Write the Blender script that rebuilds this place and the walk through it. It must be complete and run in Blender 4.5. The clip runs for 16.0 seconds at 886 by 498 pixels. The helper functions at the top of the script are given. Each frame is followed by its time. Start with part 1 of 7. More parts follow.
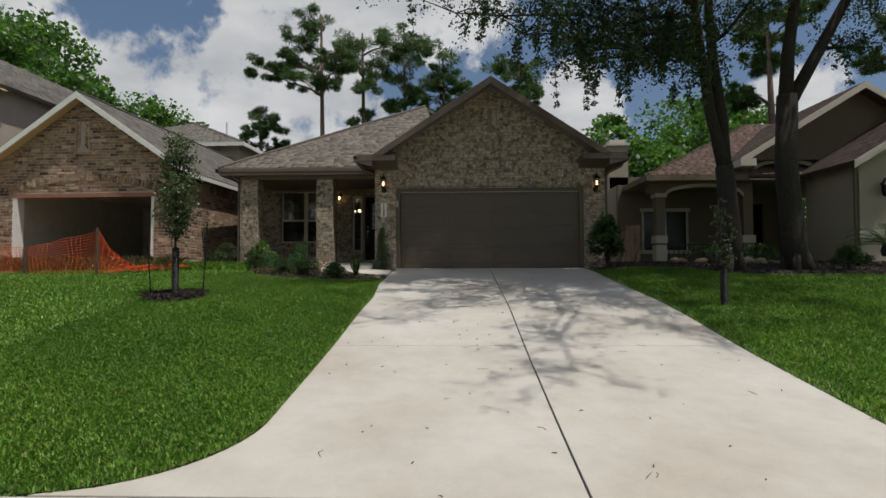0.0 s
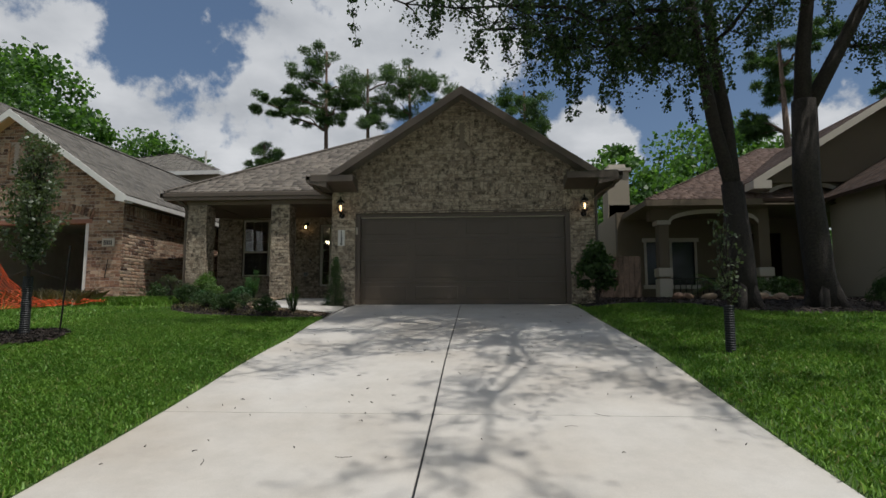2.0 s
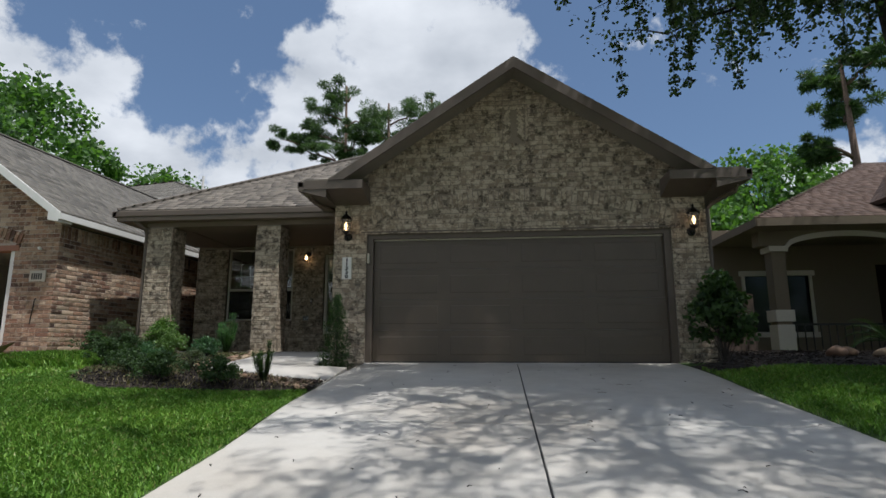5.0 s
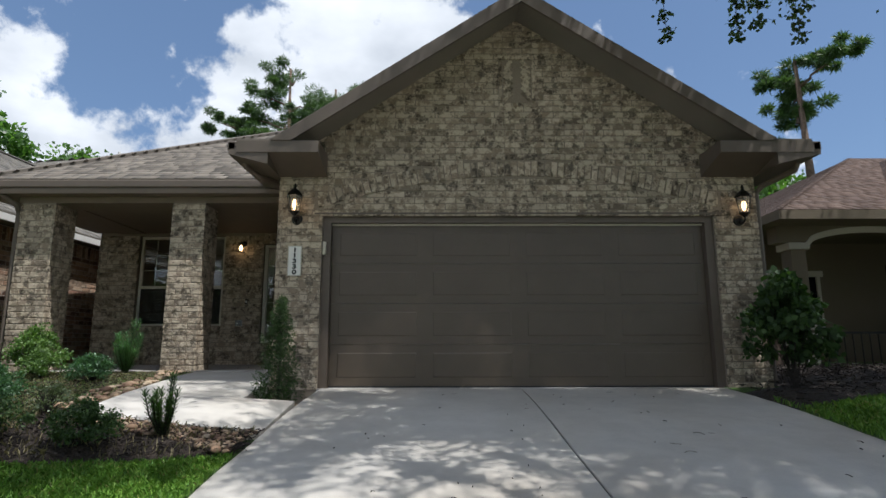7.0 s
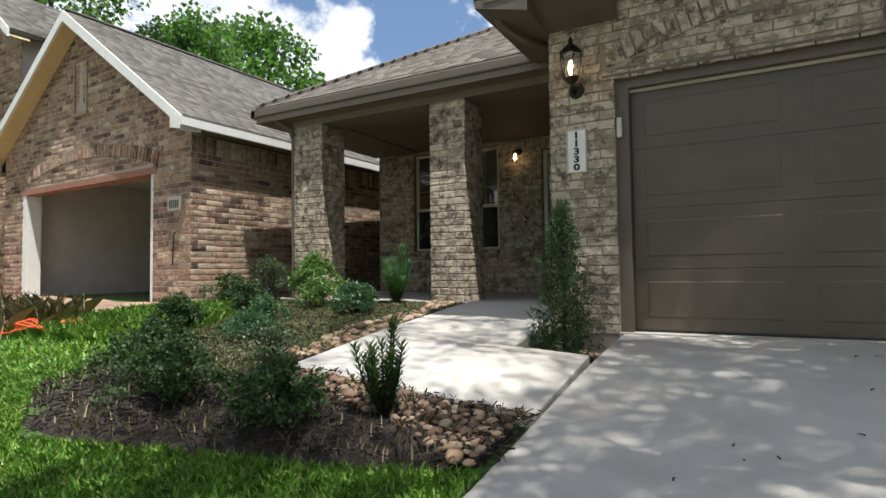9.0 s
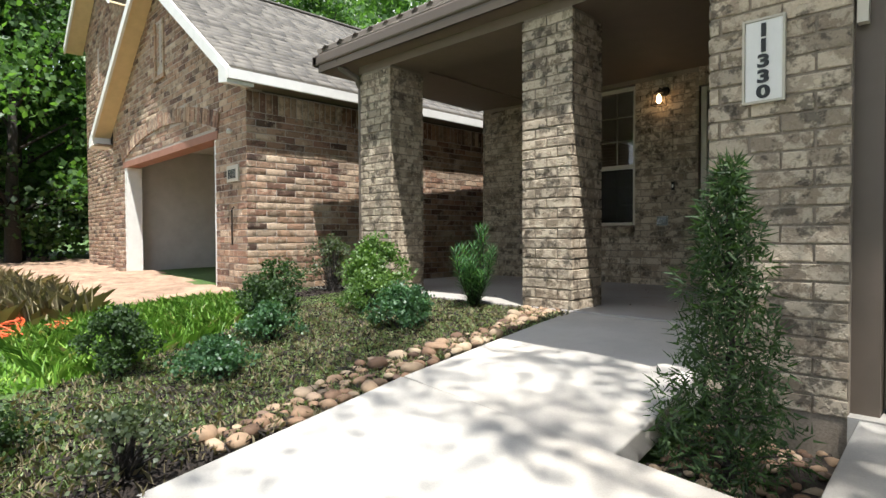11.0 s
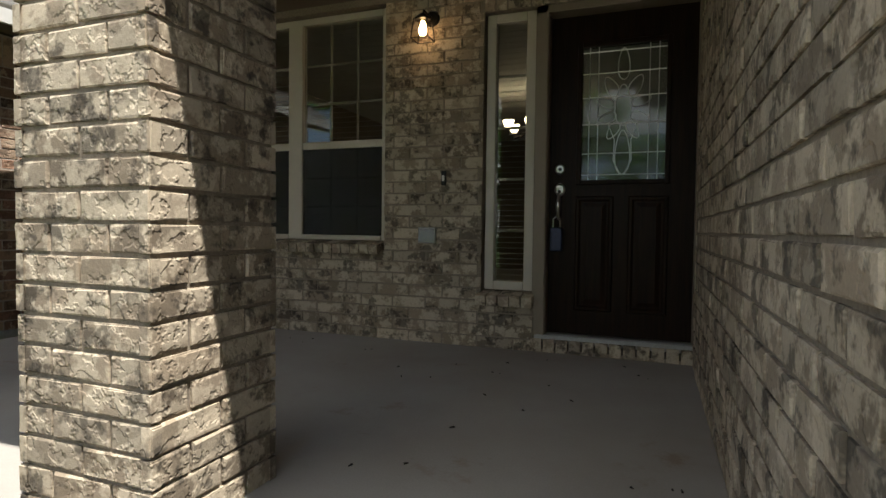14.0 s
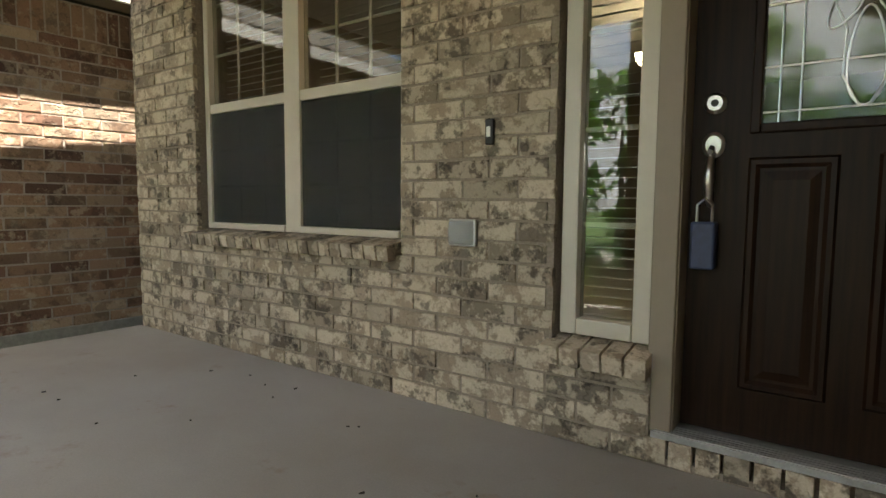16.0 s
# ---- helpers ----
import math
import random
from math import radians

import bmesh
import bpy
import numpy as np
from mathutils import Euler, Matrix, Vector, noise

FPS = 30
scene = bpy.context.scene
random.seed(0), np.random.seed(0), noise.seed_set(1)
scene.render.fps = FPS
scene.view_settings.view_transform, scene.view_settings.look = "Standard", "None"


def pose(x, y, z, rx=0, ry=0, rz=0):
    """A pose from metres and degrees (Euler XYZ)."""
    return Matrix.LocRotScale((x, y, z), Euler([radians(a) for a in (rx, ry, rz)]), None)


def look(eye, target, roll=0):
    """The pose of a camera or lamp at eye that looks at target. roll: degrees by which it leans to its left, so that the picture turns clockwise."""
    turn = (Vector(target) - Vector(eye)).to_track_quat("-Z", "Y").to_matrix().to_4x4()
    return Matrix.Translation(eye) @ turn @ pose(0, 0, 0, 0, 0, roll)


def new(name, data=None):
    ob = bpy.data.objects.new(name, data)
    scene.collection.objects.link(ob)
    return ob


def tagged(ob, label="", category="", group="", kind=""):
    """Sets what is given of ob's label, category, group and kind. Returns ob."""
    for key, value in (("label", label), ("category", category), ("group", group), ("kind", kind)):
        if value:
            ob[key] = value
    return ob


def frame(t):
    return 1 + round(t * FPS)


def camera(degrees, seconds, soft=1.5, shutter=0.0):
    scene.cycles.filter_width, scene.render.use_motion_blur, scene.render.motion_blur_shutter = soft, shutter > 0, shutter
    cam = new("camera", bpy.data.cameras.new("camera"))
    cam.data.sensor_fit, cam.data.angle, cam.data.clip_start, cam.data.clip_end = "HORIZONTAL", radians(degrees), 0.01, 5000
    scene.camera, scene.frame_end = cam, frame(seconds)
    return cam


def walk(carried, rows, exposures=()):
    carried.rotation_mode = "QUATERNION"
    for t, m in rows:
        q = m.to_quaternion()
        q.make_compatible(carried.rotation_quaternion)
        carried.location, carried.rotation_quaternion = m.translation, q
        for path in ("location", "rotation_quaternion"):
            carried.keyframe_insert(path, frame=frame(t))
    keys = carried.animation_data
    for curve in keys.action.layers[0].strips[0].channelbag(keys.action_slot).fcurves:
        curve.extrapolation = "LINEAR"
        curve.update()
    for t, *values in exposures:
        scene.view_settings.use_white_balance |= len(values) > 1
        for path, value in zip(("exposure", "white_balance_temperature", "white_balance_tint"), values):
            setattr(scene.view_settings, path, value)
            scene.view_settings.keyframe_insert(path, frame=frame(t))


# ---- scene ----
SKY, SUN_POWER = 0.080, 5.0
CLOUDS = (3.6, 1.7, 1.0, 0.455)
EXPOSURES = [(0.0, -0.47, 6500, 10), (2.0, -0.48, 6300, 10), (4.0, -0.27, 6100, 10), (6.5, 0.15, 6000, 10), (8.0, 0.4, 6100, 9), (9.0, 0.55, 6200, 10), (10.0, 0.85, 6300, 10), (12.5, 1.2, 6100, 9), (13.5, 1.15, 6300, 9), (14.5, 1.1, 6700, 8), (15.5, 2.35, 7000, 8), (16.0, 2.8, 6900, 8)]
cam = camera(77.0, 16.0)
PATH = [
    (0, (-0.723, -0.541, -0.009), (-0.788, 1.456, 0.063), -0.2),
    (0.5, (-0.357, -0.108, -0.019), (-0.425, 1.89, 0.053), -0.2),
    (1, (-0.01, 0.343, -0.035), (-0.087, 2.34, 0.042), -0.1),
    (1.5, (0.218, 0.851, -0.044), (0.127, 2.846, 0.056), -0.1),
    (2, (0.358, 1.409, -0.049), (0.237, 3.395, 0.159), -0.1),
    (2.5, (0.389, 1.982, -0.075), (0.211, 3.949, 0.239), -0.0),
    (3, (0.391, 2.62, -0.095), (0.198, 4.581, 0.247), -0.0),
    (3.5, (0.262, 3.235, -0.075), (0.062, 5.195, 0.271), -0.1),
    (4, (0.071, 3.863, -0.017), (-0.13, 5.82, 0.341), -0.0),
    (6.3, (-0.699, 6.461, 0.469), (-0.816, 8.427, 0.812), -0.3),
    (6.5, (-0.77, 6.668, 0.48), (-0.825, 8.638, 0.82), -0.3),
    (7, (-0.954, 7.179, 0.507), (-0.945, 9.149, 0.85), -0.1),
    (7.5, (-1.111, 7.662, 0.509), (-1.203, 9.631, 0.85), -0.3),
    (8, (-1.224, 8.179, 0.518), (-1.606, 10.121, 0.809), -0.5),
    (8.5, (-1.331, 8.704, 0.527), (-2.022, 10.569, 0.739), -0.6),
    (9, (-1.463, 9.257, 0.531), (-2.432, 11.005, 0.61), -0.7),
    (9.5, (-1.587, 9.783, 0.571), (-2.736, 11.42, 0.553), -0.3),
    (10, (-1.715, 10.267, 0.617), (-2.96, 11.832, 0.584), -0.3),
    (12.5, (-2.663, 12.469, 0.977), (-4.142, 13.813, 0.902), 0.1),
    (13, (-2.878, 12.967, 0.998), (-4.227, 14.443, 0.929), 0.6),
    (13.5, (-3.064, 13.446, 0.995), (-4.073, 15.171, 0.915), 0.9),
    (14, (-3.212, 13.979, 0.974), (-3.917, 15.849, 0.903), 0.7),
    (14.5, (-3.303, 14.486, 0.967), (-3.83, 16.415, 0.913), 0.4),
    (15, (-3.328, 14.965, 0.981), (-3.84, 16.898, 0.943), 0.6),
    (15.5, (-3.369, 15.39, 1.015), (-4.095, 17.252, 0.93), 0.4),
    (16, (-3.435, 15.701, 1.053), (-4.601, 17.317, 0.885), 0.4),
]
walk(cam, [(t, look(eye, target, roll)) for t, eye, target, roll in PATH], EXPOSURES)

# ---- world and sun ----
SUN = Vector((0.32, -0.205, 1.0)).normalized()
world = bpy.data.worlds.new("sky")
scene.world = world
world.use_nodes = True
wt = world.node_tree
sky = wt.nodes.new("ShaderNodeTexSky")
sky.sky_type, sky.sun_disc = "NISHITA", False
sky.sun_elevation = math.asin(SUN.z)
sky.sun_rotation = math.atan2(SUN.x, SUN.y)
sky.air_density, sky.dust_density, sky.ozone_density = 1.0, 0.6, 2.0
coord = wt.nodes.new("ShaderNodeTexCoord")


def wnode(kind, **props):
    k = wt.nodes.new(kind)
    for name, value in props.items():
        if name == "operation":
            k.operation = value
    return k


# clouds lie on a level sheet far above: the direction is divided by its height
sep = wnode("ShaderNodeSeparateXYZ")
wt.links.new(coord.outputs["Generated"], sep.inputs[0])
up = wnode("ShaderNodeMath", operation="ADD")
wt.links.new(sep.outputs[2], up.inputs[0])
up.inputs[1].default_value = 0.28
flat = wnode("ShaderNodeCombineXYZ")
for i in (0, 1):
    q = wnode("ShaderNodeMath", operation="DIVIDE")
    wt.links.new(sep.outputs[i], q.inputs[0])
    wt.links.new(up.outputs[0], q.inputs[1])
    wt.links.new(q.outputs[0], flat.inputs[i])
shift = wnode("ShaderNodeVectorMath", operation="ADD")
wt.links.new(flat.outputs[0], shift.inputs[0])
shift.inputs[1].default_value = (CLOUDS[0], CLOUDS[1], 0.0)
cl = wnode("ShaderNodeTexNoise")
cl.inputs["Scale"].default_value, cl.inputs["Detail"].default_value, cl.inputs["Roughness"].default_value = CLOUDS[2], 9.0, 0.52
wt.links.new(shift.outputs[0], cl.inputs["Vector"])
mask = wnode("ShaderNodeValToRGB")
mask.color_ramp.elements[0].position, mask.color_ramp.elements[1].position = CLOUDS[3], CLOUDS[3] + 0.10
wt.links.new(cl.outputs["Fac"], mask.inputs["Fac"])
body = wnode("ShaderNodeTexNoise")
body.inputs["Scale"].default_value, body.inputs["Detail"].default_value = 4.0, 6.0
wt.links.new(shift.outputs[0], body.inputs["Vector"])
tone = wnode("ShaderNodeValToRGB")
tone.color_ramp.elements[0].position, tone.color_ramp.elements[0].color = 0.3, (7.2, 7.5, 7.9, 1)
tone.color_ramp.elements[1].position, tone.color_ramp.elements[1].color = 0.7, (11.5, 11.6, 11.7, 1)
wt.links.new(body.outputs["Fac"], tone.inputs["Fac"])

# the great cumulus banks before the walk: (direction, half width in degrees); elsewhere the level sheet
BANKS = [((-0.587, 0.762, 0.22), 9), ((-0.435, 0.859, 0.18), 10), ((-0.70, 0.62, 0.31), 9), ((-0.27, 0.90, 0.30), 8), ((-0.19, 0.86, 0.44), 7), ((-0.13, 0.851, 0.54), 7), ((-0.02, 0.87, 0.45), 6),
         ((0.496, 0.826, 0.19), 5), ((0.19, 0.918, 0.27), 3.4), ((-0.88, 0.45, 0.25), 11)]


def wval(op, a, b=None, lo=None, hi=None):
    """One step of arithmetic on the sky; with lo and hi, a smooth step between them."""
    if lo is not None:
        k = wt.nodes.new("ShaderNodeMapRange")
        k.interpolation_type = "SMOOTHSTEP"
        wt.links.new(a, k.inputs["Value"])
        k.inputs["From Min"].default_value, k.inputs["From Max"].default_value = lo, hi
        return k.outputs["Result"]
    k = wnode("ShaderNodeMath", operation=op)
    for socket, v in ((k.inputs[0], a), (k.inputs[1], b)):
        if isinstance(v, (int, float)):
            socket.default_value = v
        elif v is not None:
            wt.links.new(v, socket)
    return k.outputs[0]


bank = None
for toward, wide in BANKS:
    dot = wt.nodes.new("ShaderNodeVectorMath")
    dot.operation = "DOT_PRODUCT"
    wt.links.new(coord.outputs["Generated"], dot.inputs[0])
    dot.inputs[1].default_value = Vector(toward).normalized()
    lobe = wval("", dot.outputs["Value"], lo=math.cos(radians(wide * 1.7)), hi=math.cos(radians(wide * 0.4)))
    bank = lobe if bank is None else wval("MAXIMUM", bank, lobe)
puff = wt.nodes.new("ShaderNodeTexNoise")
puff.inputs["Scale"].default_value, puff.inputs["Detail"].default_value, puff.inputs["Roughness"].default_value = 9.0, 10.0, 0.60
wt.links.new(coord.outputs["Generated"], puff.inputs["Vector"])
edge = wval("ADD", bank, wval("MULTIPLY", wval("SUBTRACT", puff.outputs["Fac"], 0.5), 3.0))
bank_mask = wval("", edge, lo=0.40, hi=0.78)
behind = wval("", sep.outputs[1], lo=0.45, hi=0.15)
cover = wval("MAXIMUM", bank_mask, wval("MULTIPLY", mask.outputs["Color"], behind))
veil = wnode("ShaderNodeMix")
veil.data_type = "RGBA"
veil.inputs[0].default_value, veil.inputs[7].default_value = 0.16, (4.6, 7.0, 11.0, 1)
wt.links.new(sky.outputs["Color"], veil.inputs[6])
blend = wnode("ShaderNodeMix")
blend.data_type = "RGBA"
wt.links.new(cover, blend.inputs[0])
wt.links.new(veil.outputs[2], blend.inputs[6])
wt.links.new(tone.outputs["Color"], blend.inputs[7])
wt.links.new(blend.outputs[2], wt.nodes["Background"].inputs["Color"])
wt.nodes["Background"].inputs["Strength"].default_value = SKY

sun = new("sun", bpy.data.lights.new("sun", "SUN"))
sun.data.energy, sun.data.angle, sun.data.color = SUN_POWER, radians(0.53), (1.0, 0.965, 0.91)
sun.matrix_basis = look(SUN * 40, (0, 0, 0))

# ---- materials ----
class Nodes:
    """A short way to write a node material."""

    def __init__(self, name):
        self.m = bpy.data.materials.new(name)
        self.m.use_nodes = True
        self.t = self.m.node_tree
        self.b = self.t.nodes["Principled BSDF"]

    def n(self, kind, **inputs):
        node = self.t.nodes.new(kind)
        for k, v in inputs.items():
            self.put(node.inputs[k.replace("_", " ")], v)
        return node

    def put(self, socket, v):
        if isinstance(v, bpy.types.NodeSocket):
            self.t.links.new(v, socket)
        else:
            socket.default_value = v

    def pos(self):
        return self.t.nodes.new("ShaderNodeNewGeometry").outputs["Position"]

    def noise(self, scale, detail=4, rough=0.6, vec=None):
        k = self.n("ShaderNodeTexNoise", Scale=scale, Detail=detail, Roughness=rough)
        self.put(k.inputs["Vector"], vec if vec is not None else self.pos())
        return k.outputs["Fac"]

    def ramp(self, fac, *stops):
        r = self.t.nodes.new("ShaderNodeValToRGB")
        e = r.color_ramp.elements
        while len(e) < len(stops):
            e.new(0.5)
        for el, (p, c) in zip(e, stops):
            el.position = p
            el.color = (*c, 1) if hasattr(c, "__len__") else (c, c, c, 1)
        self.put(r.inputs["Fac"], fac)
        return r.outputs["Color"]

    def mix(self, fac, a, b, how="MIX"):
        x = self.t.nodes.new("ShaderNodeMix")
        x.data_type, x.blend_type = "RGBA", how
        for s, v in ((x.inputs[0], fac), (x.inputs[6], a), (x.inputs[7], b)):
            if hasattr(v, "__len__") and not isinstance(v, bpy.types.NodeSocket) and len(v) == 3:
                v = (*v, 1)
            self.put(s, v)
        return x.outputs[2]

    def math(self, op, a, b=0.0, clamp=False):
        x = self.t.nodes.new("ShaderNodeMath")
        x.operation, x.use_clamp = op, clamp
        self.put(x.inputs[0], a)
        self.put(x.inputs[1], b)
        return x.outputs[0]

    def piece(self):
        """A number of its own for each object and each island."""
        o = self.t.nodes.new("ShaderNodeObjectInfo").outputs["Random"]
        g = self.t.nodes.new("ShaderNodeNewGeometry").outputs["Random Per Island"]
        return self.math("FRACT", self.math("ADD", o, g))

    def done(self, color, rough=0.8, bump=None, strength=0.3, distance=0.01, metal=0.0, **more):
        self.put(self.b.inputs["Base Color"], (*color, 1) if isinstance(color, tuple) else color)
        self.put(self.b.inputs["Roughness"], rough)
        self.put(self.b.inputs["Metallic"], metal)
        if bump is not None:
            k = self.n("ShaderNodeBump", Strength=strength, Distance=distance, Height=bump)
            self.put(self.b.inputs["Normal"], k.outputs["Normal"])
        for k, v in more.items():
            self.put(self.b.inputs[k.replace("_", " ")], v)
        return self.m


def brick_material(name, tones, smear, smear_at, grit=0.3, soot=0.5, contrast=0.85, dark_at=0.41):
    """Tumbled brick: each its own tone, washed with a pale slurry and burnt patches, its face torn."""
    k = Nodes(name)
    r = k.piece()
    tone = k.ramp(r, *[(i / (len(tones) - 1), c) for i, c in enumerate(tones)])
    fine = k.noise(110, 3, 0.7)
    mid = k.noise(11, 4, 0.7)
    wash = k.ramp(mid, (smear_at, 0.0), (smear_at + 0.07, 1.0))
    c = k.mix(k.math("MULTIPLY", wash, contrast), tone, smear)
    place = k.n("ShaderNodeVectorMath", Vector=k.pos())
    place.operation = "ADD"
    place.inputs[1].default_value = (31.0, 17.0, 5.0)
    dark = k.ramp(k.noise(9.0, 4, 0.68, place.outputs[0]), (dark_at, soot), (dark_at + 0.07, 1.0))
    c = k.mix(0.85, c, dark, "MULTIPLY")
    c = k.mix(1.0, c, k.ramp(k.math("FRACT", k.math("MULTIPLY", r, 7.3)), (0.0, 0.62), (0.12, 0.85), (0.5, 1.0), (1.0, 1.12)), "MULTIPLY")
    c = k.mix(grit, c, k.ramp(fine, (0.3, 0.55), (0.7, 1.25)), "MULTIPLY")
    torn = k.ramp(k.noise(16, 3, 0.6, place.outputs[0]), (0.44, 0.0), (0.50, 1.0))
    h = k.math("ADD", k.math("MULTIPLY", torn, 1.0), k.math("MULTIPLY", fine, 0.25))
    h = k.math("ADD", h, k.math("MULTIPLY", k.noise(34, 4, 0.7), 0.5))
    return k.done(c, 0.9, h, 0.5, 0.007)


def speckle(name, base, spread=0.25, scale=30, rough=0.8, strength=0.2, distance=0.003, large=1.2, metal=0.0, **more):
    k = Nodes(name)
    lo, hi = tuple(c * (1 - spread) for c in base), tuple(min(1, c * (1 + spread)) for c in base)
    c = k.ramp(k.noise(scale, 5, 0.65), (0.3, lo), (0.7, hi))
    c = k.mix(0.6, c, k.ramp(k.noise(large, 3), (0.3, 1 - spread), (0.7, 1.0)), "MULTIPLY")
    return k.done(c, rough, k.noise(scale * 2, 3), strength, distance, metal, **more)


def leaf_material(name, dark, light, gloss=0.45, through_it=0.35):
    k = Nodes(name)
    c = k.ramp(k.piece(), (0.0, dark), (0.6, tuple((a + b) / 2 for a, b in zip(dark, light))), (1.0, light))
    c = k.mix(0.5, c, k.ramp(k.noise(0.8, 2), (0.35, 0.6), (0.65, 1.1)), "MULTIPLY")
    k.done(c, gloss)
    t = k.n("ShaderNodeBsdfTranslucent")
    k.put(t.inputs["Color"], k.mix(1.0, c, (1.3, 1.5, 0.6), "MULTIPLY"))
    s = k.n("ShaderNodeMixShader", Fac=through_it)
    k.put(s.inputs[1], k.b.outputs[0])
    k.put(s.inputs[2], t.outputs[0])
    k.put(k.t.nodes["Material Output"].inputs["Surface"], s.outputs[0])
    return k.m


def shingle_material(name, tones):
    k = Nodes(name)
    c = k.ramp(k.piece(), *[(i / (len(tones) - 1), c) for i, c in enumerate(tones)])
    c = k.mix(0.5, c, k.ramp(k.noise(0.9, 3), (0.3, 0.7), (0.7, 1.1)), "MULTIPLY")
    c = k.mix(0.5, c, k.ramp(k.noise(160, 2), (0.3, 0.6), (0.7, 1.3)), "MULTIPLY")
    return k.done(c, 0.95, k.noise(200, 2), 0.4, 0.003)


BRICK = brick_material("tan_brick", [(0.15, 0.115, 0.08), (0.25, 0.195, 0.135), (0.31, 0.245, 0.175), (0.27, 0.21, 0.145), (0.34, 0.275, 0.20), (0.21, 0.165, 0.115)], (0.50, 0.415, 0.305), 0.46, soot=0.26, dark_at=0.39)
MORTAR = speckle("mortar", (0.25, 0.205, 0.155), 0.25, 80, 0.95, 0.5, 0.004)
BRICK_NB = brick_material("red_brown_brick", [(0.11, 0.06, 0.04), (0.26, 0.14, 0.09), (0.36, 0.225, 0.14), (0.29, 0.18, 0.115), (0.46, 0.34, 0.235), (0.18, 0.11, 0.07)], (0.50, 0.40, 0.29), 0.54, soot=0.55, contrast=0.6)
MORTAR_NB = speckle("pale_mortar", (0.42, 0.35, 0.29), 0.25, 80, 0.95, 0.5, 0.004)
SHINGLE = shingle_material("weathered_shingle", [(0.10, 0.085, 0.07), (0.17, 0.145, 0.12), (0.22, 0.19, 0.155), (0.14, 0.12, 0.10), (0.25, 0.215, 0.175)])
SHINGLE_NB = shingle_material("grey_shingle", [(0.105, 0.095, 0.08), (0.165, 0.15, 0.127), (0.21, 0.19, 0.16), (0.14, 0.127, 0.108)])
SHINGLE_R = shingle_material("red_brown_shingle", [(0.075, 0.048, 0.036), (0.11, 0.07, 0.052), (0.14, 0.092, 0.07), (0.09, 0.058, 0.044)])
TRIM = speckle("brown_trim_paint", (0.115, 0.088, 0.066), 0.08, 6, 0.55, 0.05)
SOFFIT = speckle("soffit_paint", (0.17, 0.128, 0.092), 0.06, 5, 0.7, 0.05)
WHITE = speckle("white_trim_paint", (0.72, 0.70, 0.65), 0.06, 6, 0.5, 0.05)
CREAM = speckle("cream_trim", (0.62, 0.47, 0.26), 0.08, 6, 0.6, 0.05)
VINYL = speckle("beige_vinyl", (0.50, 0.45, 0.36), 0.05, 8, 0.4, 0.05)
GDOOR = speckle("garage_door_paint", (0.095, 0.071, 0.050), 0.08, 3, 0.42, 0.06, 0.002, 0.7)
DRYWALL = speckle("drywall", (0.55, 0.52, 0.48), 0.1, 3, 0.9, 0.1)
IRON = speckle("black_iron", (0.02, 0.018, 0.016), 0.3, 50, 0.4, 0.2, 0.001, metal=0.6)
NICKEL = speckle("satin_nickel", (0.55, 0.53, 0.50), 0.1, 60, 0.28, 0.05, 0.001, metal=1.0)
STUCCO = speckle("tan_stucco", (0.17, 0.135, 0.092), 0.08, 60, 0.95, 0.6, 0.006)
STUCCO_TRIM = speckle("pale_stucco", (0.52, 0.47, 0.39), 0.08, 60, 0.9, 0.4, 0.004)
STUCCO_PALE = speckle("cream_stucco", (0.36, 0.315, 0.235), 0.08, 60, 0.95, 0.5, 0.005)
STONE_BASE = speckle("cast_concrete", (0.36, 0.34, 0.30), 0.2, 20, 0.95, 0.4, 0.006)
DIRT = speckle("orange_clay_dirt", (0.36, 0.235, 0.155), 0.4, 5, 1.0, 1.0, 0.05, 0.9)
MULCH = speckle("dark_mulch", (0.05, 0.036, 0.026), 0.6, 60, 1.0, 1.0, 0.02)
BARK = speckle("tree_bark", (0.04, 0.032, 0.025), 0.45, 25, 0.95, 1.0, 0.03)
PINEBARK = speckle("pine_bark", (0.13, 0.085, 0.06), 0.4, 8, 0.95, 0.8, 0.03)
LEAF = leaf_material("elm_leaf", (0.025, 0.05, 0.015), (0.07, 0.12, 0.035))
LEAF_LIGHT = leaf_material("bright_shrub_leaf", (0.05, 0.11, 0.02), (0.16, 0.26, 0.06))
LEAF_DARK = leaf_material("dark_shrub_leaf", (0.02, 0.045, 0.012), (0.065, 0.12, 0.03), 0.65)
LEAF_YEW = leaf_material("yew_leaf", (0.03, 0.08, 0.035), (0.10, 0.20, 0.08))
LEAF_OLIVE = leaf_material("olive_leaf", (0.05, 0.075, 0.03), (0.14, 0.17, 0.09))
LEAF_WOODS = leaf_material("woods_leaf", (0.05, 0.11, 0.028), (0.15, 0.27, 0.07), 0.45, 0.5)
LEAF_PINE = leaf_material("pine_needles", (0.04, 0.075, 0.028), (0.105, 0.17, 0.06))
FENCE_ORANGE = speckle("orange_mesh_plastic", (0.75, 0.11, 0.03), 0.15, 20, 0.5)
WEED_LEAF = leaf_material("pale_weed_leaf", (0.17, 0.25, 0.09), (0.42, 0.50, 0.26), 0.7)
BLACK = speckle("black_rubber", (0.018, 0.018, 0.018), 0.3, 40, 0.6)
PEBBLE = None


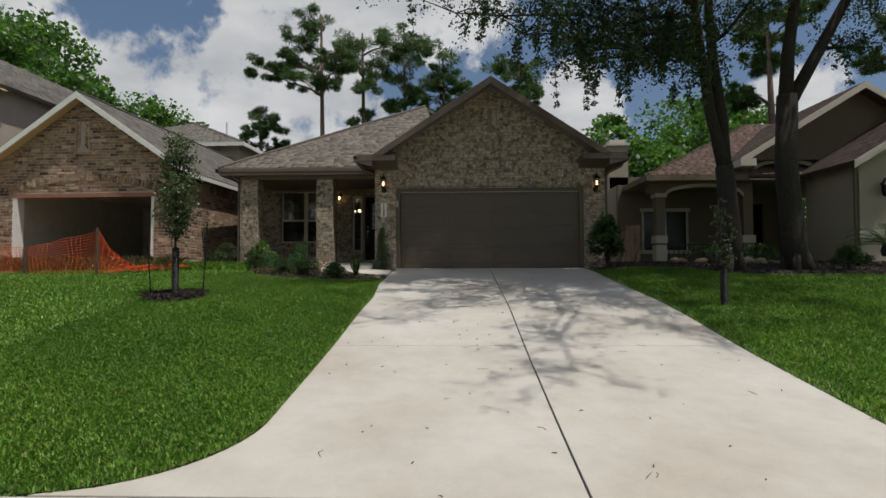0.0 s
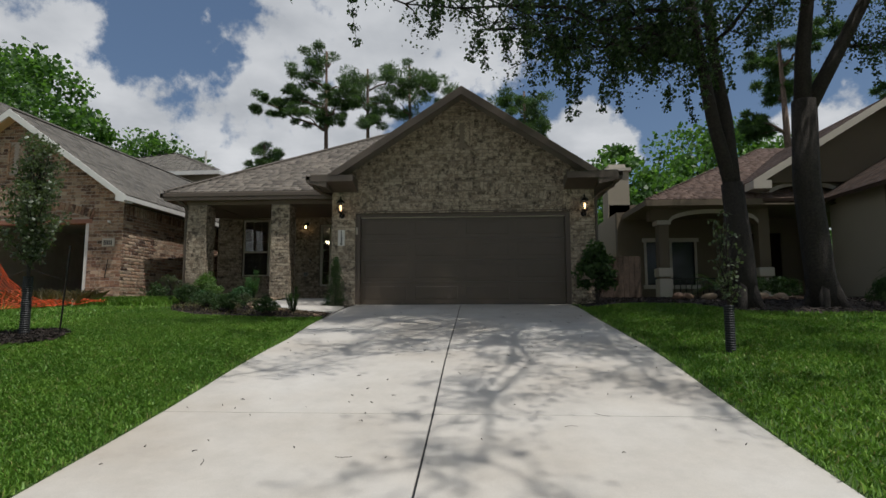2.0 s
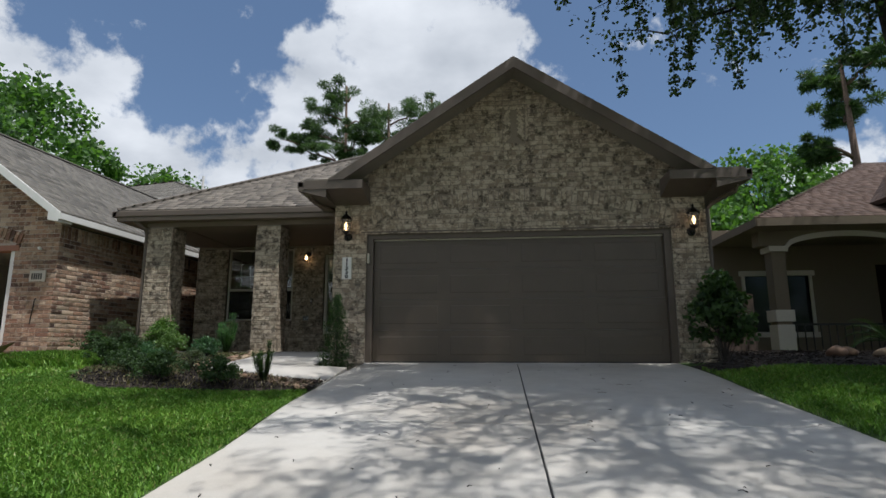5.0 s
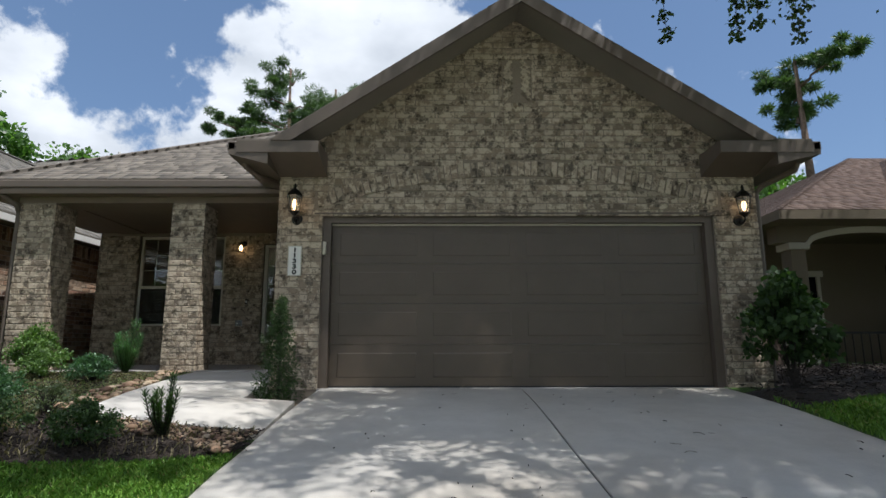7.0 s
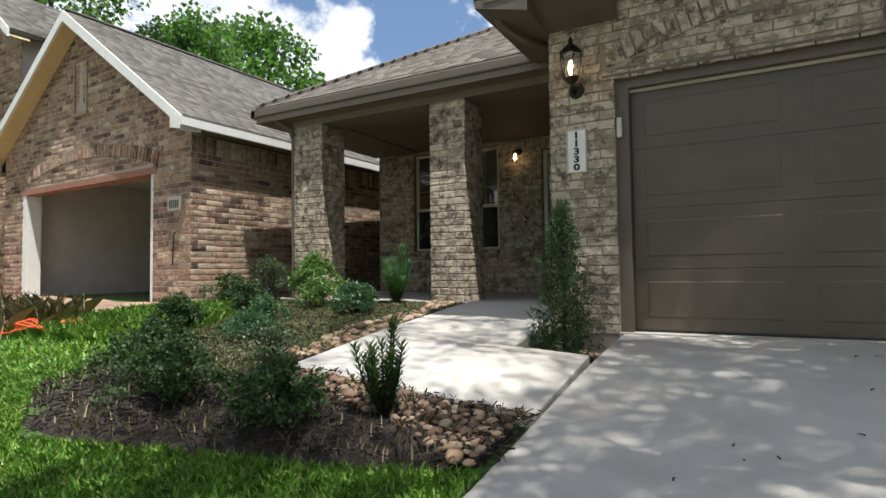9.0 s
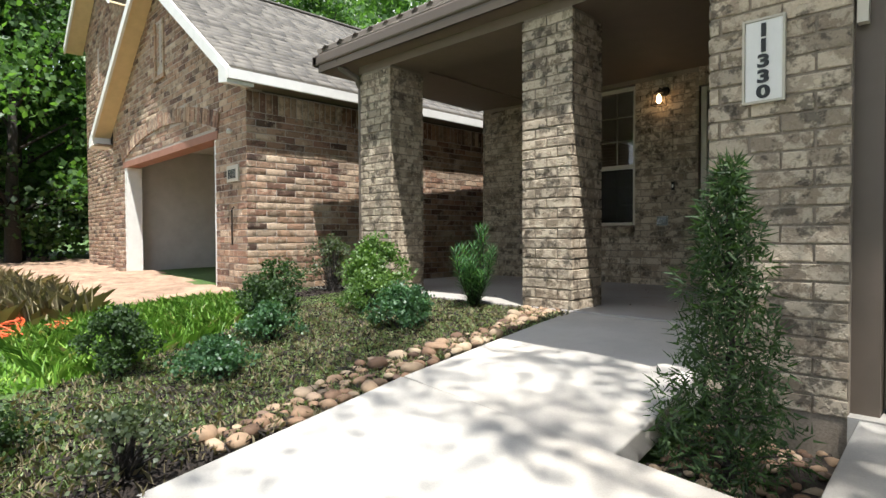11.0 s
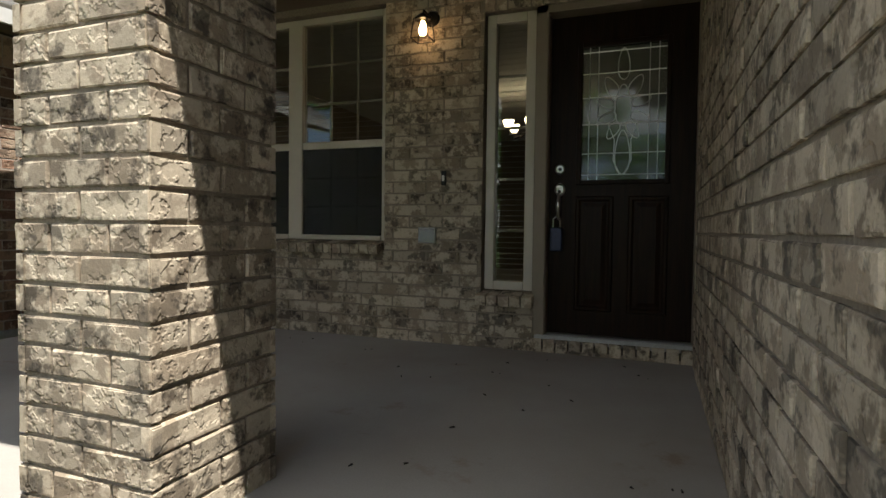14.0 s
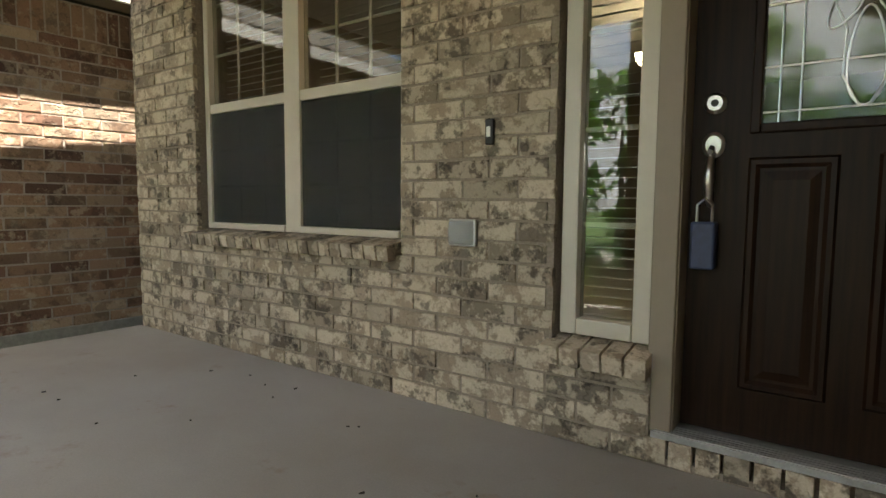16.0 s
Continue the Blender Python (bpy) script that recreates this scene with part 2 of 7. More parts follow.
def make_more_materials():
    k = Nodes("driveway_concrete")
    c = k.ramp(k.noise(0.55, 5, 0.6), (0.25, (0.41, 0.36, 0.295)), (0.5, (0.48, 0.445, 0.39)), (0.75, (0.53, 0.505, 0.46)))
    c = k.mix(0.5, c, k.ramp(k.noise(3.5, 6, 0.7), (0.35, 0.82), (0.6, 1.02)), "MULTIPLY")
    c = k.mix(0.35, c, k.ramp(k.noise(140, 3), (0.3, 0.75), (0.7, 1.1)), "MULTIPLY")
    conc = k.done(c, 0.85, k.math("ADD", k.noise(120, 3), k.noise(9, 3)), 0.25, 0.004)
    # stained like old concrete, but base tones darkened to carry the porch's shade
    k = Nodes("shaded_porch_concrete")
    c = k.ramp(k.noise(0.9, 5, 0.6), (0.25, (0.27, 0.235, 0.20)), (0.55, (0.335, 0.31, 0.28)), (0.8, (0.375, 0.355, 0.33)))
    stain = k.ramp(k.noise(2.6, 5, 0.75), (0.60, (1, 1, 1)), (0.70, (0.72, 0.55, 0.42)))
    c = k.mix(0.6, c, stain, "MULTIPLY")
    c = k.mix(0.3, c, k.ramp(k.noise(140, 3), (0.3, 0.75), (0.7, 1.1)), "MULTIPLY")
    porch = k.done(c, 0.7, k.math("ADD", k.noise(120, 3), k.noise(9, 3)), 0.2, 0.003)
    k = Nodes("lawn_soil")
    c = k.ramp(k.noise(1.1, 4), (0.3, (0.06, 0.12, 0.02)), (0.7, (0.10, 0.17, 0.035)))
    c = k.mix(0.7, c, k.ramp(k.noise(70, 3), (0.35, 0.4), (0.65, 1.2)), "MULTIPLY")
    soil = k.done(c, 1.0, k.noise(60, 3), 1.0, 0.03)
    k = Nodes("grass_blade")
    r = k.piece()
    c = k.ramp(r, (0.0, (0.085, 0.20, 0.02)), (0.5, (0.16, 0.34, 0.04)), (0.93, (0.28, 0.46, 0.08)), (1.0, (0.36, 0.33, 0.14)))
    c = k.mix(0.55, c, k.ramp(k.noise(0.7, 3), (0.35, (0.75, 0.8, 0.7)), (0.65, (1.35, 1.2, 1.0))), "MULTIPLY")
    k.done(c, 0.5)
    t = k.n("ShaderNodeBsdfTranslucent")
    k.put(t.inputs["Color"], c)
    s = k.n("ShaderNodeMixShader", Fac=0.3)
    k.put(s.inputs[1], k.b.outputs[0])
    k.put(s.inputs[2], t.outputs[0])
    k.put(k.t.nodes["Material Output"].inputs["Surface"], s.outputs[0])
    blade = k.m
    k = Nodes("dark_stained_door")
    st = k.n("ShaderNodeMapping")
    k.put(st.inputs["Vector"], k.pos())
    st.inputs["Scale"].default_value = (60, 60, 3)
    g = k.noise(1.0, 5, 0.6, st.outputs[0])
    c = k.ramp(g, (0.3, (0.007, 0.0032, 0.0018)), (0.7, (0.022, 0.010, 0.0045)))
    wood = k.done(c, 0.4, g, 0.25, 0.002, Specular_IOR_Level=0.12)
    k = Nodes("pane_glass")
    glass = k.done((0.82, 0.86, 0.84), 0.01, Specular_IOR_Level=0.5)
    k.b.inputs["IOR"].default_value = 1.5
    k.b.inputs["Transmission Weight"].default_value = 1.0
    k = Nodes("river_pebble")
    c = k.ramp(k.piece(), (0, (0.09, 0.05, 0.03)), (0.3, (0.22, 0.13, 0.075)), (0.6, (0.30, 0.20, 0.12)), (0.85, (0.38, 0.29, 0.19)), (1, (0.15, 0.09, 0.06)))
    c = k.mix(0.5, c, k.ramp(k.noise(45, 4), (0.3, 0.65), (0.7, 1.15)), "MULTIPLY")
    peb = k.done(c, 0.8, k.noise(60, 3), 0.4, 0.004)
    k = Nodes("bevelled_door_glass")
    dg = k.done((0.42, 0.46, 0.42), 0.02, k.noise(40, 2), 0.10, 0.002, Specular_IOR_Level=0.6)
    k.b.inputs["Transmission Weight"].default_value = 0.9
    return conc, porch, soil, blade, wood, glass, peb, dg


CONCRETE, SHADED_CONCRETE, SOIL, BLADE, DOORWOOD, GLASS, PEBBLE, DOORGLASS = make_more_materials()


def glow(name, color, strength):
    k = Nodes(name)
    return k.done((0.9, 0.85, 0.75), 0.4, Emission_Color=(*color, 1), Emission_Strength=strength)


BULB = glow("warm_bulb", (1.0, 0.62, 0.28), 7.0)

# ---- tools ----
U = random.uniform
LOCAL = set()


def bm_box(bm, x0, x1, y0, y1, z0, z1):
    v = [bm.verts.new((x, y, z)) for x in (x0, x1) for y in (y0, y1) for z in (z0, z1)]
    for f in ((0, 1, 3, 2), (4, 6, 7, 5), (0, 4, 5, 1), (2, 3, 7, 6), (0, 2, 6, 4), (1, 5, 7, 3)):
        bm.faces.new([v[i] for i in f])
    return v


def bm_hexa(bm, lo, hi):
    """A block between four lower and four upper corners, both counter-clockwise from above."""
    a = [bm.verts.new(p) for p in lo]
    b = [bm.verts.new(p) for p in hi]
    bm.faces.new(a[::-1])
    bm.faces.new(b)
    for i in range(4):
        j = (i + 1) % 4
        bm.faces.new((a[i], a[j], b[j], b[i]))
    return a + b


def bm_prism(bm, outline, axis, a, b):
    """A flat outline of (p, q) drawn out along x, y or z from a to b."""
    def at(p, q, d):
        return {"x": (d, p, q), "y": (p, d, q), "z": (p, q, d)}[axis]
    lo = [bm.verts.new(at(p, q, a)) for p, q in outline]
    hi = [bm.verts.new(at(p, q, b)) for p, q in outline]
    bm.faces.new(lo[::-1])
    bm.faces.new(hi)
    n = len(outline)
    for i in range(n):
        j = (i + 1) % n
        bm.faces.new((lo[i], lo[j], hi[j], hi[i]))


def bm_tube(bm, points, radii, sides=8, cap=True):
    rings = []
    pts = [Vector(p) for p in points]
    side = None
    for i, p in enumerate(pts):
        d = (pts[min(i + 1, len(pts) - 1)] - pts[max(i - 1, 0)]).normalized()
        if side is None:
            side = d.orthogonal().normalized()
        side = (side - d * side.dot(d)).normalized()
        up = d.cross(side)
        r = radii[i] if hasattr(radii, "__len__") else radii
        rings.append([bm.verts.new(p + (side * math.cos(2 * math.pi * k / sides) + up * math.sin(2 * math.pi * k / sides)) * r) for k in range(sides)])
    for a, b in zip(rings, rings[1:]):
        for k in range(sides):
            j = (k + 1) % sides
            bm.faces.new((a[k], a[j], b[j], b[k]))
    if cap:
        bm.faces.new(rings[0][::-1])
        bm.faces.new(rings[-1])


def bm_lathe(bm, profile, cx, cy, sides=12):
    """Turns (radius, height) pairs round an upright axis."""
    bm_tube(bm, [(cx, cy, h) for _, h in profile], [max(r, 0.0008) for r, _ in profile], sides)


def mesh_of(bm, material, name="m", smooth=False):
    bmesh.ops.recalc_face_normals(bm, faces=bm.faces)
    me = bpy.data.meshes.new(name)
    bm.to_mesh(me)
    bm.free()
    me.materials.append(material)
    if smooth:
        me.shade_smooth()
    return me


def part(name, bm, material, parent=None, label="", smooth=False, bevel=0.0):
    ob = new(name, mesh_of(bm, material, name, smooth))
    if parent is not None:
        ob.parent = parent
        if parent.type == "EMPTY" and parent.parent is None and parent.name not in LOCAL:
            ob.matrix_parent_inverse = Matrix.Translation(-parent.location)
    if bevel:
        m = ob.modifiers.new("bevel", "BEVEL")
        m.width, m.segments, m.limit_method = bevel, 2, "ANGLE"
    return tagged(ob, label)


def thing(name, label, category, at=(0, 0, 0), group="", kind=""):
    ob = new(name)
    ob.location = at
    ob.empty_display_size = 0.1
    return tagged(ob, label, category, group, kind)


def box(name, x0, x1, y0, y1, z0, z1, material, parent=None, label="", bevel=0.0):
    bm = bmesh.new()
    bm_box(bm, x0, x1, y0, y1, z0, z1)
    return part(name, bm, material, parent, label, bevel=bevel)


def raw_mesh(name, verts, faces, material):
    """A mesh straight from arrays: verts (n, 3), faces (m, k) all of one size."""
    me = bpy.data.meshes.new(name)
    verts, faces = np.asarray(verts, np.float32), np.asarray(faces, np.int32)
    me.vertices.add(len(verts))
    me.vertices.foreach_set("co", verts.ravel())
    me.loops.add(faces.size)
    me.loops.foreach_set("vertex_index", faces.ravel())
    me.polygons.add(len(faces))
    me.polygons.foreach_set("loop_start", np.arange(0, faces.size, faces.shape[1], dtype=np.int32))
    me.update(calc_edges=True)
    me.materials.append(material)
    return me

# ---- ground ----
PROFILE = [(-40, -2.0), (-6, -1.66), (-1, -1.55), (1, -1.45), (3, -1.27), (5.95, -0.90), (7.77, -0.60), (9.5, -0.42), (11.85, -0.19), (12.93, -0.04), (13.95, 0.0), (15, 0.06), (40, 0.3), (400, 0.3)]


def smooth(a, b, v):
    k = min(1.0, max(0.0, (v - a) / (b - a)))
    return k * k * (3 - 2 * k)


def base_z(y):
    for (a, p), (b, q) in zip(PROFILE, PROFILE[1:]):
        if y <= b:
            return p + (q - p) * (y - a) / (b - a)
    return PROFILE[-1][1]


def soft_z(y):
    return sum(base_z(y + d) for d in (-0.8, -0.4, 0.0, 0.4, 0.8)) / 5


DRIVE_L, DRIVE_R = -2.38, 2.42


def left_edge(y):
    return DRIVE_L + 0.17 * (1 - smooth(8.5, 11, y)) - flare(y)



def flare(y):
    """How far the drive widens at the kerb."""
    if y < 2.62:
        return 60.0
    return 0.0 if y > 3.75 else 1.15 * (1 - math.sqrt(max(0.0, 1 - ((3.75 - y) / 1.13) ** 2)))


def ground_z(x, y):
    z = soft_z(y)
    l, r = left_edge(y), DRIVE_R + flare(y)
    if l <= x <= r:
        return z
    if x < l:
        z += 0.14 * smooth(0, 2.6, l - x) * smooth(-2, 3, y) * (1 - 0.6 * smooth(12, 14.5, y)) + 0.02
    else:
        z += 0.05 * smooth(0, 1.0, x - r) + 0.02
    return z


BED = [(-2.33, 11.2), (-3.4, 10.85), (-4.3, 10.5), (-5.0, 10.9), (-5.45, 11.8), (-5.9, 12.9), (-6.6, 13.85), (-7.7, 14.3), (-7.7, 15.0), (-4.3, 15.0), (-4.2, 13.0), (-3.85, 11.72), (-2.36, 11.88)]
RIGHT_BED = [(2.45, 12.6), (3.6, 12.9), (4.6, 12.7), (5.0, 11.6), (6.0, 11.3), (7.5, 11.3), (9.5, 11.2), (12.0, 11.4), (12.0, 17.0), (3.0, 17.0), (3.0, 13.9), (2.45, 13.9)]
DIRT_EDGE = [(-7.5, 14.3), (-7.75, 13.5), (-7.6, 12.8), (-8.4, 12.3), (-10, 12.0), (-24, 12.0), (-24, 15.4), (-17.5, 15.6), (-12, 14.9)]


def inside(p, poly):
    x, y = p
    hit = False
    for (x0, y0), (x1, y1) in zip(poly, poly[1:] + poly[:1]):
        if (y0 > y) != (y1 > y) and x < (x1 - x0) * (y - y0) / (y1 - y0) + x0:
            hit = not hit
    return hit


def bed_z(x, y):
    """The soil round the path and the porch."""
    z = ground_z(x, y)
    if x < DRIVE_L and y > 11.0:
        target = -0.05 + 0.17 * smooth(11.8, 15, y)
        if x > -3.9:
            target = -0.05 - 0.15 * smooth(-3.9, -2.4, x)
        k = smooth(11.0, 11.9, y) * smooth(0.0, 1.2, 6.4 + x)
        z = z * (1 - k) + target * k
    return z


def build_ground():
    xs = sorted({round(v, 3) for v in [-400, -150, -60, -30, -22, -16, *np.arange(-14, 14.01, 0.25), 20, 30, 60, 150, 400, DRIVE_L - 0.03, DRIVE_L - 0.3, DRIVE_R + 0.03, DRIVE_R + 0.3]})
    ys = sorted({round(v, 3) for v in [-400, -150, -60, -30, -14, *np.arange(-8, 16.01, 0.25), 2.60, 2.64, 2.72, 18, 22, 30, 60, 150, 400]})
    def z_at(x, y):
        l, r = left_edge(y), DRIVE_R + flare(y)
        z = ground_z(x, y)
        if l - 0.02 <= x <= r + 0.02:
            return soft_z(y) - 0.10
        if inside((x, y), BED) or inside((x, y), RIGHT_BED):
            return bed_z(x, y) - 0.05
        if -4.6 < x < -2.2 and 11.4 < y < 15.2:
            return min(z, -0.05 + 0.2 * smooth(12, 15, y) * smooth(2.2, 4.6, -x) - (0.16 if x > -3.6 else 0.0))
        if -8.5 < x < 3.2 and y > 15.1:
            return z - 0.35
        return z
    verts = [(x, y, z_at(x, y)) for y in ys for x in xs]
    n = len(xs)
    faces = [(j * n + i, j * n + i + 1, (j + 1) * n + i + 1, (j + 1) * n + i) for j in range(len(ys) - 1) for i in range(n - 1)]
    return tagged(new("ground", raw_mesh("ground", verts, faces, SOIL)), "lawn ground with green turf and soil between the houses", "ground", kind="structure")


def slab(name, corners_lo_hi, material, label, parent=None, thick=0.12):
    """A concrete slab over four corners (x, y, z), counter-clockwise, with worn edges."""
    bm = bmesh.new()
    bm_hexa(bm, [(x, y, z - thick) for x, y, z in corners_lo_hi], corners_lo_hi)
    return part(name, bm, material, parent, label, bevel=0.008)


def strip_slab(name, left, right, y0, y1, material, parent, step=0.3, thick=0.12):
    """A panel of the drive that follows the slope; left and right give its edges at y."""
    bm = bmesh.new()
    n = max(1, round((y1 - y0) / step))
    rows = []
    for i in range(n + 1):
        y = y0 + (y1 - y0) * i / n
        z = soft_z(y) + 0.004
        a, b = left(y), right(y)
        rows.append([bm.verts.new(p) for p in ((a, y, z - thick), (b, y, z - thick), (b, y, z), (a, y, z))])
    for p, q in zip(rows, rows[1:]):
        for i in range(4):
            j = (i + 1) % 4
            bm.faces.new((p[i], p[j], q[j], q[i]))
    bm.faces.new(rows[0][::-1])
    bm.faces.new(rows[-1])
    return part(name, bm, material, parent, bevel=0.006)


def build_drive():
    drive = tagged(box("driveway", DRIVE_L + 0.05, DRIVE_R - 0.05, 12.0, 13.9, -0.5, -0.26, MULCH), "pale concrete two-lane driveway with saw-cut joints", "driveway", kind="structure")
    strip_slab("apron", lambda y: -22.0, lambda y: -0.007, -1.9, 2.61, CONCRETE, drive)
    strip_slab("apron", lambda y: 0.007, lambda y: 22.0, -1.9, 2.61, CONCRETE, drive)
    cuts = [2.624, 5.92, 9.85, 13.93]
    for a, b in zip(cuts, cuts[1:]):
        strip_slab("panel", lambda y: left_edge(y), lambda y: -0.007, a + 0.004, b - 0.004, CONCRETE, drive, 0.09)
        strip_slab("panel", lambda y: 0.007, lambda y: DRIVE_R + flare(y), a + 0.004, b - 0.004, CONCRETE, drive, 0.09)
    bm = bmesh.new()
    for i in range(60):
        y0, y1 = -1.9 + i * 0.264, -1.9 + (i + 1) * 0.264
        bm_hexa(bm, [(-0.007, y0, soft_z(y0) - 0.1), (0.007, y0, soft_z(y0) - 0.1), (0.007, y1, soft_z(y1) - 0.1), (-0.007, y1, soft_z(y1) - 0.1)],
                [(-0.007, y0, soft_z(y0) - 0.008), (0.007, y0, soft_z(y0) - 0.008), (0.007, y1, soft_z(y1) - 0.008), (-0.007, y1, soft_z(y1) - 0.008)])
    part("joint_filler", bm, BLACK, drive, "dark grit-filled joint")
    box("threshold", -2.42, 2.46, 13.93, 14.3, -0.2, 0.012, CONCRETE, drive)
    road = tagged(box("road", -200, 200, -10.5, -1.9, -1.95, -1.62, CONCRETE), "concrete residential street", "road", kind="structure")


def build_walk():
    walkway = tagged(box("walkway", -3.8, -3.1, 12.2, 14.6, -0.6, -0.3, MULCH), "pale concrete garden path from drive to porch", "path", kind="structure")
    slab("panel", [(-3.83, 11.68, 0.0), (-2.41, 11.86, -0.175), (-2.41, 12.93, -0.03), (-4.12, 13.0, 0.06)], CONCRETE, "", walkway)
    slab("panel", [(-4.12, 13.012, 0.06), (-2.96, 12.952, -0.015), (-3.06, 14.94, 0.165), (-4.34, 14.94, 0.17)], CONCRETE, "", walkway)


build_ground()
build_drive()
build_walk()

# ---- brickwork ----
COURSE, BLEN, JOINT, PROUD = 0.081, 0.254, 0.012, 0.012


def brick_mesh(material, length, height, depth=0.03, seed=0):
    """One brick: its face worn, its arrises broken."""
    rnd = random.Random(seed)
    bm = bmesh.new()
    j = lambda a: rnd.uniform(-a, a)
    back = [(0, 0, 0), (length, 0, 0), (length, 0, height), (0, 0, height)]
    mid = [(0 + j(.002), depth * 0.92, 0 + j(.002)), (length + j(.002), depth * 0.92, j(.002)), (length + j(.002), depth * 0.92, height + j(.002)), (j(.002), depth * 0.92, height + j(.002))]
    e = 0.004
    face = [(e + abs(j(.004)), depth + j(.003), e), (length - e - abs(j(.004)), depth + j(.003), e + abs(j(.003))), (length - e, depth + j(.003), height - e), (e + abs(j(.003)), depth + j(.003), height - e - abs(j(.003)))]
    rings = [[bm.verts.new(p) for p in r] for r in (back, mid, face)]
    for a, b in zip(rings, rings[1:]):
        for k in range(4):
            bm.faces.new((a[k], a[(k + 1) % 4], b[(k + 1) % 4], b[k]))
    bm.faces.new(rings[2])
    return mesh_of(bm, material, "brick")


BRICK_SETS = {}


def brick_set(material):
    if material.name not in BRICK_SETS:
        BRICK_SETS[material.name] = [brick_mesh(material, BLEN - JOINT, COURSE - JOINT, 0.03, s) for s in range(6)]
    return BRICK_SETS[material.name]


def lay(parent, bricks, origin, u, n, material, singles=300, near=None, name="brick", proud=0.009):
    """Lays bricks (u, z, length, height, turn) on a face: origin, direction along, outward normal. The nearest are objects, the rest one mesh."""
    u, n, origin = Vector(u), Vector(n), Vector(origin)
    up = Vector((0, 0, 1))
    basis = Matrix((u, n, up)).transposed().to_4x4()
    if near is not None:
        near = Vector(near)
        bricks = sorted(bricks, key=lambda b: (origin + u * b[0] + up * b[1] - near).length)
    meshes = brick_set(material)
    full, high = BLEN - JOINT, COURSE - JOINT
    rest = []
    for i, (p, z, length, height, turn) in enumerate(bricks):
        m = Matrix.Translation(origin + u * p + up * z + n * (proud - 0.03 + U(-0.003, 0.0025))) @ basis
        if turn:
            m = m @ Matrix.Rotation(turn, 4, "Y")
        m = m @ Matrix.Diagonal((length / full, 1, height / high, 1))
        if i < singles:
            ob = new(name, meshes[random.randrange(6)])
            ob.parent = parent
            ob.matrix_basis = m
        else:
            rest.append((m, random.randrange(6)))
    if rest:
        vs, fs, base = [], [], 0
        tables = []
        for me in meshes:
            c = np.empty(len(me.vertices) * 3)
            me.vertices.foreach_get("co", c)
            tables.append((np.c_[c.reshape(-1, 3), np.ones(len(me.vertices))], np.array([list(f.vertices) for f in me.polygons])))
        for m, k in rest:
            c, f = tables[k]
            vs.append((c @ np.array(m).T)[:, :3])
            fs.append(f + base)
            base += len(c)
        ob = new("brickwork", raw_mesh("brickwork", np.concatenate(vs), np.concatenate(fs), material))
        ob.parent = parent
        ob["kind"] = "stuff"


def courses(z0, z1, spans, offset=0.0):
    """Running bond between z0 and z1; spans(z) gives the (from, to) stretches of brick at that height."""
    out = []
    i = 0
    z = z0
    while z + COURSE * 0.6 < z1:
        h = min(COURSE - JOINT, z1 - z)
        for a, b in spans(z + h / 2):
            k = math.floor((a - offset) / BLEN)
            start = offset + k * BLEN + (BLEN / 2 if i % 2 else 0)
            while start > a:
                start -= BLEN
            while start < b - 0.03:
                p, q = max(a, start), min(b, start + BLEN - JOINT)
                if q - p > 0.035:
                    out.append((p, z, q - p, h, 0.0))
                start += BLEN
        z += COURSE
        i += 1
    return out


def soldiers(a, b, z, height, width=0.081):
    """Upright bricks in a row from a to b."""
    n = max(1, round((b - a) / width))
    w = (b - a) / n
    return [(a + i * w + JOINT / 2, z, w - JOINT, height, 0.0) for i in range(n)]

# ---- the house ----
GL, GR, GY = -2.97, 3.0, 13.95
OL, OR_, OH = -2.42, 2.46, 2.14
PITCH = 0.66
PORCH_Z, CEIL_Z = 0.178, 2.63
DW = 17.6
WALL_LABEL = "tan tumbled brick wall with grey mortar"


def arch_z(x, rise=0.40, foot=2.22):
    """The underside of the arch over the garage door."""
    half = (OR_ - OL) / 2
    c = (OL + OR_) / 2
    r = (half * half + rise * rise) / (2 * rise)
    return foot + rise - r + math.sqrt(max(0, r * r - (x - c) ** 2))


def gable_top(x, drop=0.09):
    return 4.87 - drop - PITCH * abs(x - 0.04)


